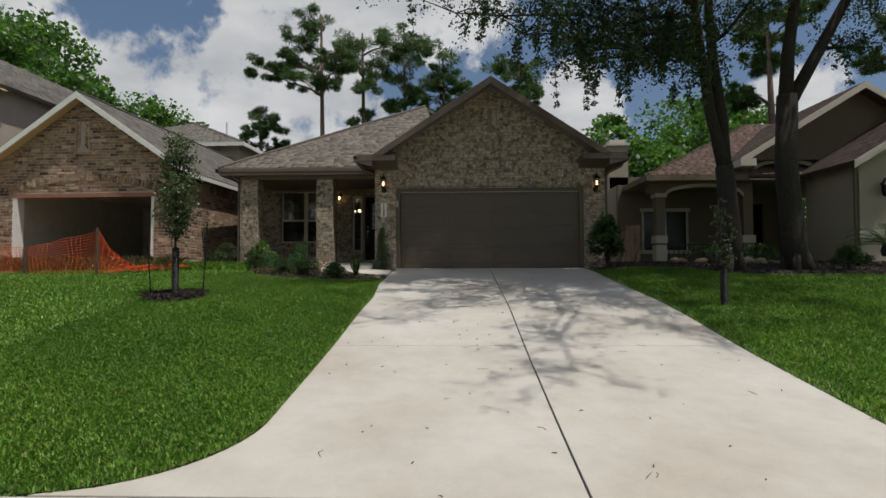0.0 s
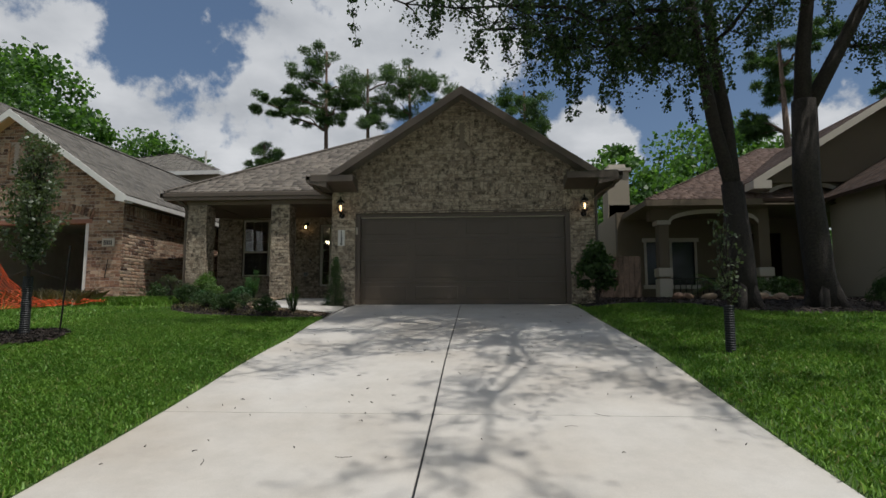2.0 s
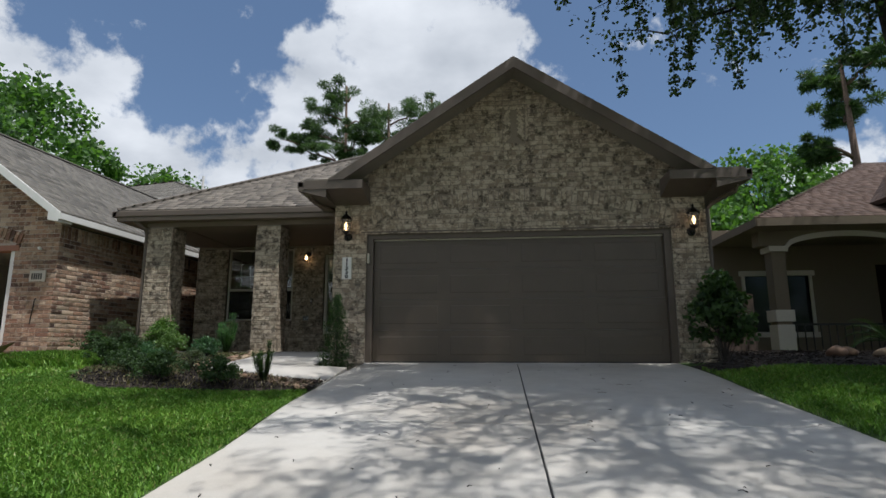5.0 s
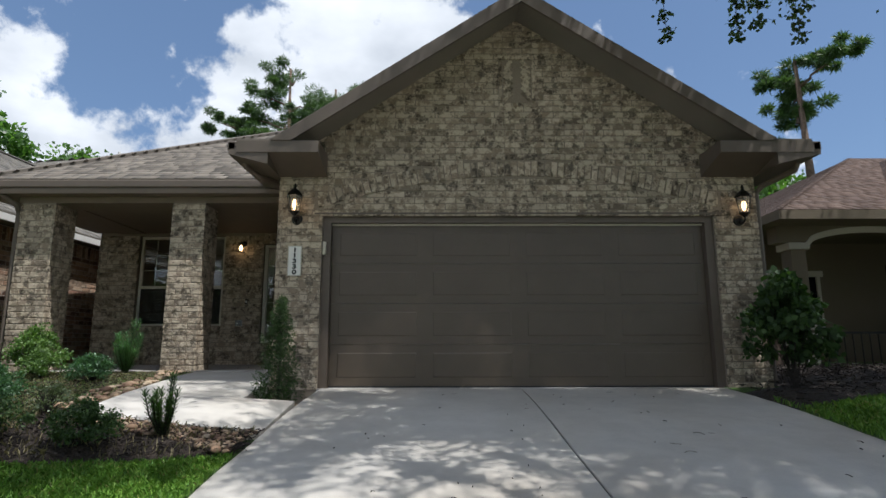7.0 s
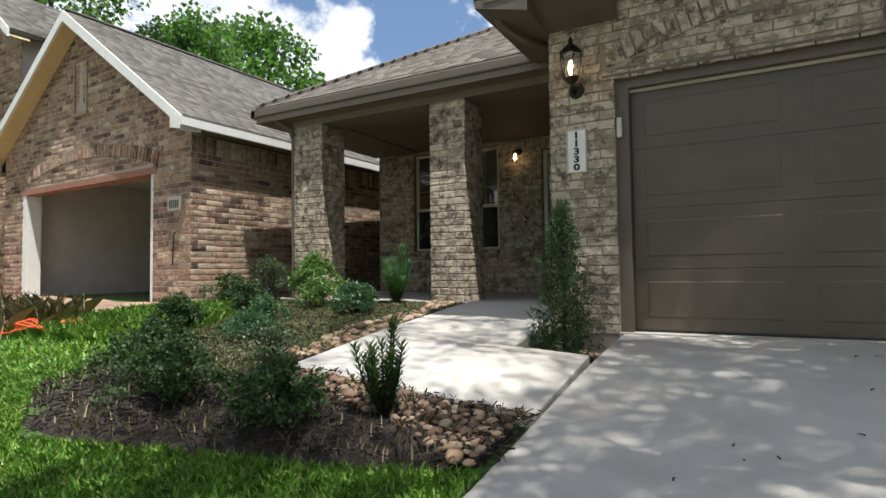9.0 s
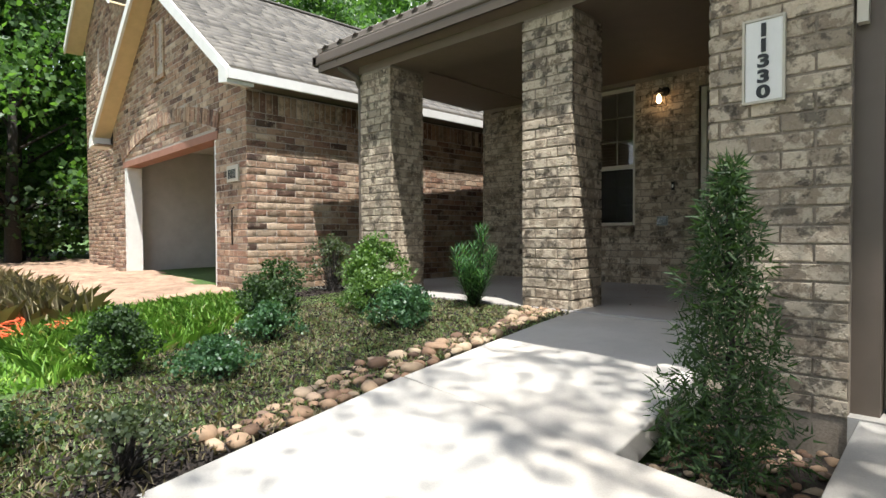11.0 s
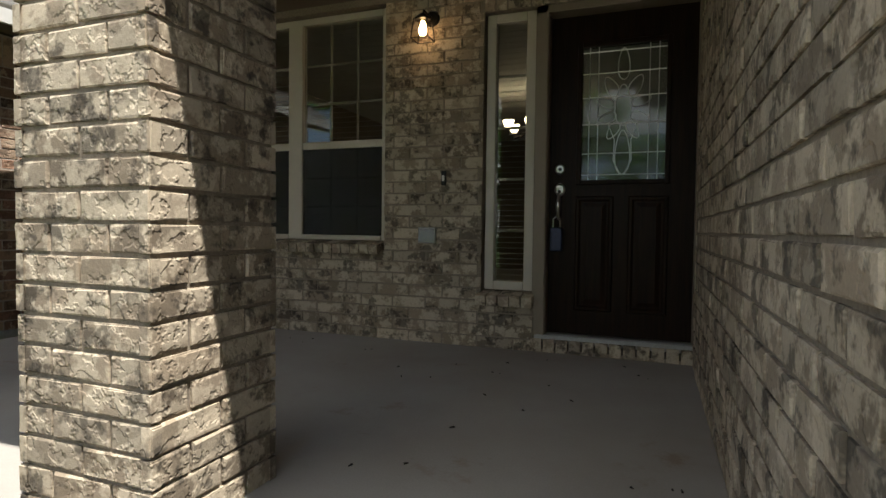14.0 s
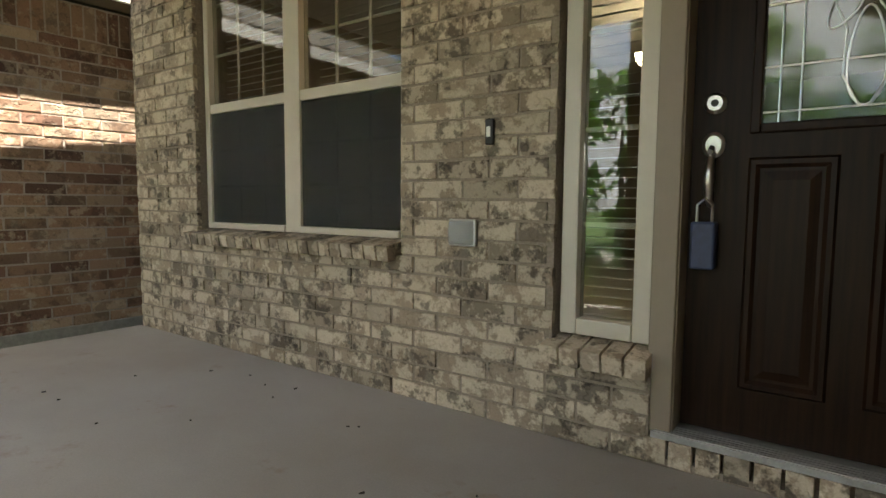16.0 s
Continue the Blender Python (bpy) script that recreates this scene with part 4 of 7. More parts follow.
def build_neighbour():
    house = thing("brick_house", "red-brown brick house under construction with grey shingle roof", "house", (-8.17, 14.24, 0.0))
    house.rotation_euler = (0, 0, radians(-2.2))
    LOCAL.add(house.name)
    GA, GB, GH, Z0 = -4.95, -0.88, 2.10, 0.12
    cx, top, S = -2.95, 4.85, 0.70
    L = -5.7
    zt = lambda x, d=0.0: top - d - S * abs(x - cx)
    bm = bmesh.new()
    bm_prism(bm, [(L, -0.4), (GA, -0.4), (GA, GH), (GB, GH), (GB, -0.4), (0, -0.4), (0, 2.40), (0, zt(0, 0.05)), (cx, zt(cx, 0.05)), (L, zt(L, 0.05))], "y", 0.0, 0.2)
    wall = part("wall", bm, MORTAR_NB, house)
    arch, under = brick_arch((GA + GB) / 2, 2.14, 2.12, 0.32, 0.2, 50)
    m0 = (GA + GB) / 2
    def spans(z):
        lim = (top - 0.12 - z) / S
        a, b = max(L, cx - lim), min(0.0, cx + lim)
        holes = []
        if z < GH:
            holes.append((GA, GB))
        else:
            xs = [x for x in np.arange(m0 - 2.14, m0 + 2.14, 0.02) if under(x) - 0.01 <= z <= under(x) + 0.21]
            lo, hi = [x for x in xs if x < m0], [x for x in xs if x >= m0]
            holes += [(g[0] - 0.01, g[-1] + 0.01) for g in (lo, hi) if g]
        if 3.22 < z < 4.06:
            holes.append((cx - 0.20, cx + 0.20))
        return cut_spans(a, b, holes)
    bricks = courses(Z0, top - 0.15, spans)
    # the framed herringbone panel in the gable
    for k in range(9):
        for s in (-1, 1):
            bricks.append((cx + (-0.155 if s < 0 else 0.155 - 0.16 * math.cos(0.8)), 3.32 + k * 0.074 + (0.0 if s < 0 else 0.115), 0.155, 0.05, -0.8 if s < 0 else 0.8))
    lay(wall, arch, (0, 0, 0), (1, 0, 0), (0, -1, 0), BRICK_NB, 100, proud=0.025)
    lay(wall, bricks, (0, 0, 0), (1, 0, 0), (0, -1, 0), BRICK_NB, 300, (-0.6, 0, 1.6), proud=0.006)
    for x in (cx - 0.21, cx + 0.17):
        box("panel_edge", x, x + 0.04, -0.03, 0.0, 3.22, 4.06, BRICK_NB, wall)
    box("panel_edge", cx - 0.25, cx + 0.25, -0.04, 0.0, 3.17, 3.23, BRICK_NB, wall)
    bm = bmesh.new()
    bm_box(bm, -0.2, 0, 0.202, 14, -0.4, 2.47)
    side = part("wall", bm, MORTAR_NB, house)
    rows = courses(Z0, 2.22, lambda z: [(0.0, 9.0)], 0.12) + soldiers(0.0, 9.0, 2.225, 0.23)
    lay(side, rows, (0, 0, 0), (0, 1, 0), (1, 0, 0), BRICK_NB, 300, (0, 2.6, 1.4), proud=0.006)
    # a pale concrete footing that shows under the brick
    box("footing", -0.7, 0.012, -0.012, 14.0, -0.5, Z0, STONE_BASE, house, "grey concrete footing", bevel=0.01)
    box("footing", L, GA - 0.05, -0.012, 0.2, -0.5, Z0, STONE_BASE, house, "grey concrete footing", bevel=0.01)
    # the open garage
    g = box("garage_floor", GA - 0.1, GB + 0.1, -0.35, 6.4, -0.1, 0.10, CONCRETE, house, "pale concrete garage slab")
    box("garage_wall", GA - 0.4, GA - 0.25, 0.21, 6.4, 0.1, 2.5, DRYWALL, house, "pale unpainted drywall")
    box("garage_wall", GB + 0.25, GB + 0.4, 0.21, 6.4, 0.1, 2.5, DRYWALL, house, "pale unpainted drywall")
    box("garage_wall", GA - 0.3, GB + 0.3, 6.3, 6.4, 0.1, 2.5, DRYWALL, house, "pale unpainted drywall")
    box("garage_ceiling", GA - 0.4, GB + 0.4, 0.21, 6.4, 2.42, 2.5, DRYWALL, house, "pale unpainted drywall")
    box("jamb", GA - 0.02, GA + 0.12, -0.004, 0.24, 0.10, GH, WHITE, house, "primed white door jamb")
    box("jamb", GB - 0.10, GB + 0.02, 0.02, 0.24, 0.10, GH, WHITE, house, "primed white door jamb")
    box("lintel", GA - 0.08, GB + 0.08, -0.015, 0.2, GH - 0.10, GH, CLAY_TRIM, house, "red primed lintel board")
    box("outlet", -4.9, -4.83, 6.285, 6.3, 0.5, 0.62, BLACK, house)
    # roof
    f0 = -0.28
    e = abs(cx) + 0.21
    for s in (-1, 1):
        x = cx + s * e
        d = roof_plane("roof", [(x, f0, zt(x)), (x, 13.5, zt(x)), (cx, 13.5, top), (cx, f0, top)], SHINGLE_NB, house)
        bm = bmesh.new()
        bm_prism(bm, [(cx, top - 0.01), (x, zt(x) - 0.01), (x, zt(x) - 0.16), (cx, top - 0.19)], "y", f0 - 0.03, f0 + 0.01)
        part("barge_board", bm, WHITE, house, "white painted barge board")
        bm = bmesh.new()
        bm_prism(bm, [(cx, top - 0.13), (x, zt(x) - 0.13), (x, zt(x) - 0.15), (cx, top - 0.15)], "y", f0 + 0.01, 0.0)
        part("rake_soffit", bm, CREAM, house, "yellow-primed soffit board")
        a, b = sorted((x, 0.0 if s > 0 else L))
        # tan paint instead of white puts the eave's shade into the soffit colour
        box("eave_soffit", a, b, f0, 13.4, zt(x) - 0.15, zt(x) - 0.13, SOFFIT, house, "eave soffit, toned tan for the shade under the eave")
        a, b = sorted((x, x + s * 0.035))
        box("fascia", a, b, f0 - 0.03, 13.5, zt(x) - 0.145, zt(x) - 0.035, WHITE, house, "white painted fascia")
        bm = bmesh.new()
        a, b = (x, x - s * 0.22)
        bm_prism(bm, [(a, zt(x) - 0.05), (a, zt(x) - 0.19), (b, zt(x) - 0.15), (b, zt(x) + 0.1)], "y", f0 - 0.034, 0.0)
        part("rake_return", bm, WHITE, house, "white boxed rake end")
    box("ridge_cap", cx - 0.07, cx + 0.07, f0, 13.5, top - 0.01, top + 0.025, SHINGLE_NB, house, "dark ridge cap", bevel=0.01)
    # the tall entry wing on the far side
    wl, wr, wy, we, wt = -9.0, -5.75, 0.25, 5.25, 6.75
    wc = (wl + wr) / 2
    bm = bmesh.new()
    bm_prism(bm, [(wl, -0.4), (wr, -0.4), (wr, we), (wc, wt - 0.15), (wl, we)], "y", wy, 12.0)
    wing = part("wing_wall", bm, MORTAR_NB, house)
    sw = (wt - we) / (wr - wc + 0.3)
    lay(wing, courses(0.12, wt - 0.3, lambda z: cut_spans(max(wl, wc - (wt - 0.2 - z) / sw), min(wr, wc + (wt - 0.2 - z) / sw), [(wc - 0.55, wc - 0.40), (wc + 0.40, wc + 0.55)] if 4.1 < z < 4.9 else [])), (0, wy, 0), (1, 0, 0), (0, -1, 0), BRICK_NB, 0)
    for s in (-1, 1):
        x = wc + s * 1.95
        z = wt - sw * 1.95
        roof_plane("roof", [(x, wy - 0.35, z), (x, 12, z), (wc, 12, wt), (wc, wy - 0.35, wt)], SHINGLE_NB, house)
        bm = bmesh.new()
        bm_prism(bm, [(wc, wt), (x, z), (x, z - 0.18), (wc, wt - 0.2)], "y", wy - 0.38, wy - 0.34)
        part("barge_board", bm, WHITE, house, "white painted barge board")
        bm = bmesh.new()
        bm_prism(bm, [(wc, wt - 0.14), (x, z - 0.14), (x, z - 0.16), (wc, wt - 0.16)], "y", wy - 0.34, wy)
        part("rake_soffit", bm, CREAM, house, "yellow-primed soffit board")
    # the higher roofs at the back
    bx0, bx1, by0, by1 = -11.5, -2.6, 9.0, 19.0
    box("upper_wall", bx0, bx1, by0, by1, 2.0, 5.6, STUCCO_PALE, house, "pale sided upper wall")
    hx, hy = (bx0 + bx1) / 2, (by0 + by1) / 2
    r = 4.2
    c0, c1 = (hx, by0 + r + 0.3, 7.7), (hx, by1 - r - 0.3, 7.7)
    q = [(bx0 - 0.35, by0 - 0.35, 5.5), (bx1 + 0.35, by0 - 0.35, 5.5), (bx1 + 0.35, by1 + 0.35, 5.5), (bx0 - 0.35, by1 + 0.35, 5.5)]
    roof_plane("roof", [q[0], q[1], (c0[0] + 0.01, c0[1], c0[2]), c0], SHINGLE_NB, house, course=0.25)
    roof_plane("roof", [q[1], q[2], c1, c0], SHINGLE_NB, house, course=0.25)
    roof_plane("roof", [q[3], q[0], c0, c1], SHINGLE_NB, house, course=0.25)
    box("fascia", bx0 - 0.36, bx1 + 0.36, by0 - 0.39, by0 - 0.355, 5.34, 5.5, WHITE, house, "white painted fascia")
    box("fascia", bx1 + 0.355, bx1 + 0.39, by0 - 0.39, by1, 5.34, 5.5, WHITE, house, "white painted fascia")
    bm = bmesh.new()
    bm_tube(bm, [(-3.9, 10.6, 6.0), (-3.9, 10.6, 6.9)], 0.045, 8)
    part("vent_pipe", bm, WHITE, house, "white plastic vent pipe")
    # number plate on the front
    bm = bmesh.new()
    bm_box(bm, -0.50, -0.18, -0.03, 0.0, 1.42, 1.62)
    pl = part("number_plate", bm, STUCCO_TRIM, house, "cream stone plate with unreadable dark digits", bevel=0.006)
    for k in range(5):
        box("digit", -0.45 + k * 0.045, -0.425 + k * 0.045, -0.034, -0.03, 1.46, 1.57, BLACK, pl, "dark digit bar")
    bm = bmesh.new()
    bm_tube(bm, [(-0.35, -0.03, 2.02), (-0.33, -0.07, 2.03), (-0.27, -0.10, 2.0)], 0.025, 8)
    part("cable_stub", bm, WHITE, house, "loose white wiring stub for a wall lamp")
    bm = bmesh.new()
    bm_tube(bm, [(-0.32, -0.02, 1.12), (-0.31, -0.05, 1.08), (-0.33, -0.04, 0.95), (-0.36, -0.03, 0.80), (-0.38, -0.02, 0.66)], 0.009, 6)
    part("hose_bib", bm, IRON, house, "hose tap with hanging wire")


CLAY_TRIM = speckle("red_primer", (0.30, 0.14, 0.09), 0.15, 6, 0.8)
build_neighbour()


# ---- the stucco house on the other side ----
DARKPANE = speckle("dark_window_glass", (0.012, 0.013, 0.014), 0.1, 4, 0.08, 0.0, Specular_IOR_Level=0.3)


def build_stucco_house():
    h = thing("stucco_house", "tan stucco house with arched porch and red-brown shingle roof", "house", (8.0, 17.2, 0.0))
    Y = 17.15
    # porch columns with pale caps
    for x0, x1, top in ((5.42, 5.70, 2.25), (8.12, 8.42, 3.0)):
        box("column", x0, x1, Y, Y + 0.3, -0.1, top, STUCCO, h, bevel=0.01)
        box("column_cap", x0 - 0.05, x1 + 0.05, Y - 0.05, Y + 0.35, 0.78, 1.02, STUCCO_TRIM, h, "pale raised column band", bevel=0.01)
        box("capital", x0 - 0.05, x1 + 0.05, Y - 0.05, Y + 0.35, top - 0.02, top + 0.10, STUCCO_TRIM, h, "pale column capital", bevel=0.01)
        box("column_foot", x0 - 0.03, x1 + 0.03, Y - 0.03, Y + 0.33, -0.15, 0.72, STUCCO_TRIM, h, "pale lower column shaft", bevel=0.01)
    def arched(x0, x1, foot, rise, top, y0, y1, name, trim):
        n = 20
        c, half = (x0 + x1) / 2, (x1 - x0) / 2
        f = lambda x: foot + rise * math.sqrt(max(0, 1 - ((x - c) / half) ** 2))
        xs = [x0 + (x1 - x0) * i / n for i in range(n + 1)]
        bm = bmesh.new()
        bm_prism(bm, [(x, f(x)) for x in xs] + [(x1, top), (x0, top)], "y", y0, y1)
        part(name, bm, STUCCO, h)
        bm = bmesh.new()
        bm_prism(bm, [(x, f(x) - 0.01) for x in xs] + [(x, f(x) + trim) for x in xs[::-1]], "y", y0 - 0.04, y0)
        part("arch_trim", bm, STUCCO_TRIM, h, "pale arched trim")
    arched(5.70, 8.12, 2.25, 0.30, 2.72, Y, Y + 0.3, "arch_wall", 0.10)
    arched(8.42, 10.4, 2.95, 0.35, 3.6, Y, Y + 0.3, "arch_wall", 0.10)
    box("porch_beam", 5.2, 5.70, Y, Y + 0.3, 2.36, 2.72, STUCCO, h)
    # walls behind, with windows
    for x0, x1, a, b in ((4.75, 5.6, -0.2, 2.9), (5.6, 7.1, -0.2, 0.62), (5.6, 7.1, 1.95, 2.9), (7.1, 8.6, -0.2, 2.9), (8.6, 9.7, 2.2, 3.6), (9.7, 10.6, -0.2, 3.6)):
        box("wall", x0, x1, 19.0, 19.2, a, b, STUCCO, h)
    box("room_wall", 5.0, 10.5, 21.0, 21.1, -0.2, 3.5, STUCCO, h)
    box("room_ceiling", 5.0, 10.5, 19.2, 21.0, 2.72, 2.8, STUCCO, h)
    w = part("window", (lambda b: (bm_box(b, 5.6, 7.1, 19.05, 19.08, 0.62, 1.95), b)[1])(bmesh.new()), DARKPANE, h, "dark arched window with pale surround")
    for x in (5.55, 7.07, 6.32):
        box("window_frame", x, x + 0.07, 18.96, 19.0, 0.6, 1.97, STUCCO_TRIM, w)
    box("window_frame", 5.5, 7.2, 18.94, 19.0, 0.5, 0.62, STUCCO_TRIM, w)
    box("window_frame", 5.5, 7.2, 18.94, 19.0, 1.95, 2.07, STUCCO_TRIM, w)
    box("front_door", 8.6, 9.7, 19.06, 19.12, 0.0, 2.2, DOORWOOD, h, "dark wooden front door")
    box("side_wall", 4.75, 4.95, 19.2, 30, -0.2, 2.9, STUCCO_PALE, h, "cream stucco side wall")
    box("porch_floor", 4.9, 10.6, Y - 0.1, 19.0, -0.35, 0.02, CONCRETE, h)
    for i in range(15):
        x = 5.85 + i * 0.155
        bm = bmesh.new()
        bm_tube(bm, [(x, Y + 0.15, 0.05), (x, Y + 0.15, 0.72)], 0.012, 6)
        part("baluster", bm, IRON, h, "thin black iron baluster")
    box("rail", 5.70, 8.12, Y + 0.12, Y + 0.18, 0.71, 0.75, IRON, h, "black iron porch rail")
    # hipped roof of the porch side
    e0, ez = 4.95, 2.84
    y0, yr, zr = 16.6, 23.1, 6.02
    roof_plane("roof", [(e0, y0, ez), (17.0, y0, ez), (17.0, yr, zr), (11.3, yr, zr)], SHINGLE_R, h)
    roof_plane("roof", [(e0, 34, ez), (e0, y0, ez), (11.3, yr, zr), (11.3, 34, zr)], SHINGLE_R, h)
    box("fascia", e0 - 0.02, 8.0, y0 - 0.03, y0, ez - 0.17, ez - 0.01, STUCCO, h, "tan fascia")
    box("fascia", e0 - 0.03, e0, y0 - 0.03, 34, ez - 0.17, ez - 0.01, STUCCO, h, "tan fascia")
    box("soffit", e0, 10.5, y0, 19.0, ez - 0.17, ez - 0.13, STUCCO, h)
    # the big gable
    gy, gl, gz, gx, gt = 16.5, 7.75, 3.32, 11.5, 5.62
    sl = (gt - gz) / (gx - gl)
    bm = bmesh.new()
    bm_prism(bm, [(gl + 0.3, gz + 0.02), (gx, gt - 0.12), (2 * gx - gl - 0.3, gz + 0.02)], "y", gy + 0.45, gy + 0.65)
    part("gable_wall", bm, STUCCO, h)
    for s in (-1, 1):
        x = gx + s * (gx - gl)
        roof_plane("roof", [(x, gy, gz), (x, 26, gz), (gx, 26, gt), (gx, gy, gt)], SHINGLE_R, h)
        bm = bmesh.new()
        bm_prism(bm, [(gx, gt), (x, gz), (x, gz - 0.2), (gx, gt - 0.2)], "y", gy - 0.04, gy)
        part("barge_board", bm, STUCCO_TRIM, h, "pale barge board")
    box("gable_return", gl - 0.02, gl + 0.45, gy - 0.05, gy + 0.45, gz - 0.24, gz - 0.02, STUCCO_TRIM, h, "pale boxed eave end")
    box("wall", 10.4, 15.0, gy + 0.45, gy + 0.65, -0.4, gz + 0.03, STUCCO, h)
    box("wall_band", 10.38, 15.0, gy + 0.41, gy + 0.45, 0.85, 1.12, STUCCO_TRIM, h, "pale stucco band")
    # the garage wing towards the street
    wy, wx, wz = 14.6, 9.9, 2.86
    wc = wx + 3.2
    bm = bmesh.new()
    bm_prism(bm, [(wx, -0.6), (wx + 6.4, -0.6), (wx + 6.4, wz), (wc, wz + 2.0), (wx, wz)], "y", wy, 16.9)
    part("wing_wall", bm, STUCCO_PALE, h, "cream stucco wing wall")
    box("wall_band", wx - 0.03, wx + 6.4, wy - 0.03, wy, 0.78, 1.0, STUCCO_TRIM, h, "pale stucco band")
    box("downspout", wx - 0.08, wx - 0.01, wy + 0.05, wy + 0.13, -0.3, wz - 0.1, STUCCO, h, "tan metal downspout")
    for s in (-1, 1):
        x = wc + s * 3.6
        roof_plane("roof", [(x, wy - 0.4, wz - 0.08), (x, 17.0, wz - 0.08), (wc, 17.0, wz + 2.12), (wc, wy - 0.4, wz + 2.12)], SHINGLE_R, h)
        bm = bmesh.new()
        bm_prism(bm, [(wc, wz + 2.12), (x, wz - 0.08), (x, wz - 0.28), (wc, wz + 1.92)], "y", wy - 0.44, wy - 0.4)
        part("barge_board", bm, STUCCO_TRIM, h, "pale barge board")
    # lantern on the wing
    lamp = part("wall_lantern", (lambda b: (bm_lathe(b, [(0.03, 1.86), (0.07, 1.92), (0.09, 2.16), (0.12, 2.18), (0.05, 2.28), (0.01, 2.36)], wx + 0.55, wy - 0.16, 6), b)[1])(bmesh.new()), IRON, h, "dark iron wall lantern")
    # chimney behind
    box("chimney", 4.97, 5.72, 21.0, 21.8, -0.2, 4.72, STUCCO_PALE, h, "cream stucco chimney", bevel=0.01)
    box("chimney_cap", 4.90, 5.79, 20.93, 21.87, 4.72, 4.82, STUCCO_TRIM, h, "pale chimney cap")
    box("chimney_pot", 5.05, 5.64, 21.1, 21.7, 4.82, 4.98, STUCCO_TRIM, h, "pale chimney pot")


build_stucco_house()


def build_fence(x0, x1, y, z0, z1):
    f = thing("wood_fence", "dark weathered board fence between two houses", "fence", ((x0 + x1) / 2, y, z0))
    x = x0
    while x < x1:
        box("board", x, min(x + 0.135, x1), y, y + 0.02, z0, z1 + U(-0.01, 0.01), FENCEWOOD, f)
        x += 0.142
    for z in (z0 + 0.3, z1 - 0.3):
        box("rail", x0, x1, y + 0.021, y + 0.06, z, z + 0.08, FENCEWOOD, f)


FENCEWOOD = speckle("weathered_fence_wood", (0.10, 0.07, 0.05), 0.35, 14, 0.95, 0.4, 0.004)
build_fence(GR + 0.01, 4.74, 16.6, -0.1, 1.30)

# ---- trees ----
RNG = np.random.default_rng(7)


def leaf_cloud(name, centres, radii, count, size, material, parent=None, flat=0.8, shape="leaf", droop=0.0, label="", kind="stuff"):
    """Leaves scattered in blobs: centres (n, 3), radii (n,), count leaves for each blob."""
    centres, radii = np.asarray(centres, float), np.asarray(radii, float)
    n = len(centres) * count
    c = np.repeat(centres, count, axis=0)
    r = np.repeat(radii, count)
    d = RNG.normal(size=(n, 3))
    d /= np.linalg.norm(d, axis=1)[:, None]
    p = c + d * (r * RNG.random(n) ** 0.45)[:, None] * np.array([1, 1, flat])
    if shape == "needle":
        a = d + RNG.normal(size=(n, 3)) * 0.5
        length, width = size, size * 0.10
    else:
        a = RNG.normal(size=(n, 3))
        a[:, 2] -= droop
        length, width = size, size * 0.42
    a /= np.linalg.norm(a, axis=1)[:, None]
    b = np.cross(a, RNG.normal(size=(n, 3)))
    b /= np.linalg.norm(b, axis=1)[:, None]
    s = RNG.uniform(0.6, 1.3, n)[:, None]
    nn = np.cross(a, b)
    if shape == "needle":
        v = np.stack([p - b * width * s, p + a * length * s, p + b * width * s], axis=1).reshape(-1, 3)
        f = np.arange(n * 3).reshape(-1, 3)
    else:
        v = np.stack([p, p + (a * 0.45 + nn * 0.06) * length * s + b * width * s, p + a * length * s, p + (a * 0.45 + nn * 0.06) * length * s - b * width * s], axis=1).reshape(-1, 3)
        f = np.arange(n * 4).reshape(-1, 4)
    ob = new(name, raw_mesh(name, v, f, material))
    if parent is not None:
        ob.parent = parent
    if kind:
        ob["kind"] = kind
    return tagged(ob, label)


def crown(parent, *args, **kw):
    return leaf_cloud("crown", *args, parent=parent, kind="", **kw)


def limb(points, r0, r1, bm, sides=7):
    n = len(points)
    bm_tube(bm, points, [r0 + (r1 - r0) * i / (n - 1) for i in range(n)], sides)


def wander(a, b, steps, jitter):
    a, b = Vector(a), Vector(b)
    out = []
    for i in range(steps + 1):
        t = i / steps
        k = jitter * math.sin(math.pi * t)
        out.append(a.lerp(b, t) + Vector((U(-k, k), U(-k, k), U(-k, k))))
    return out


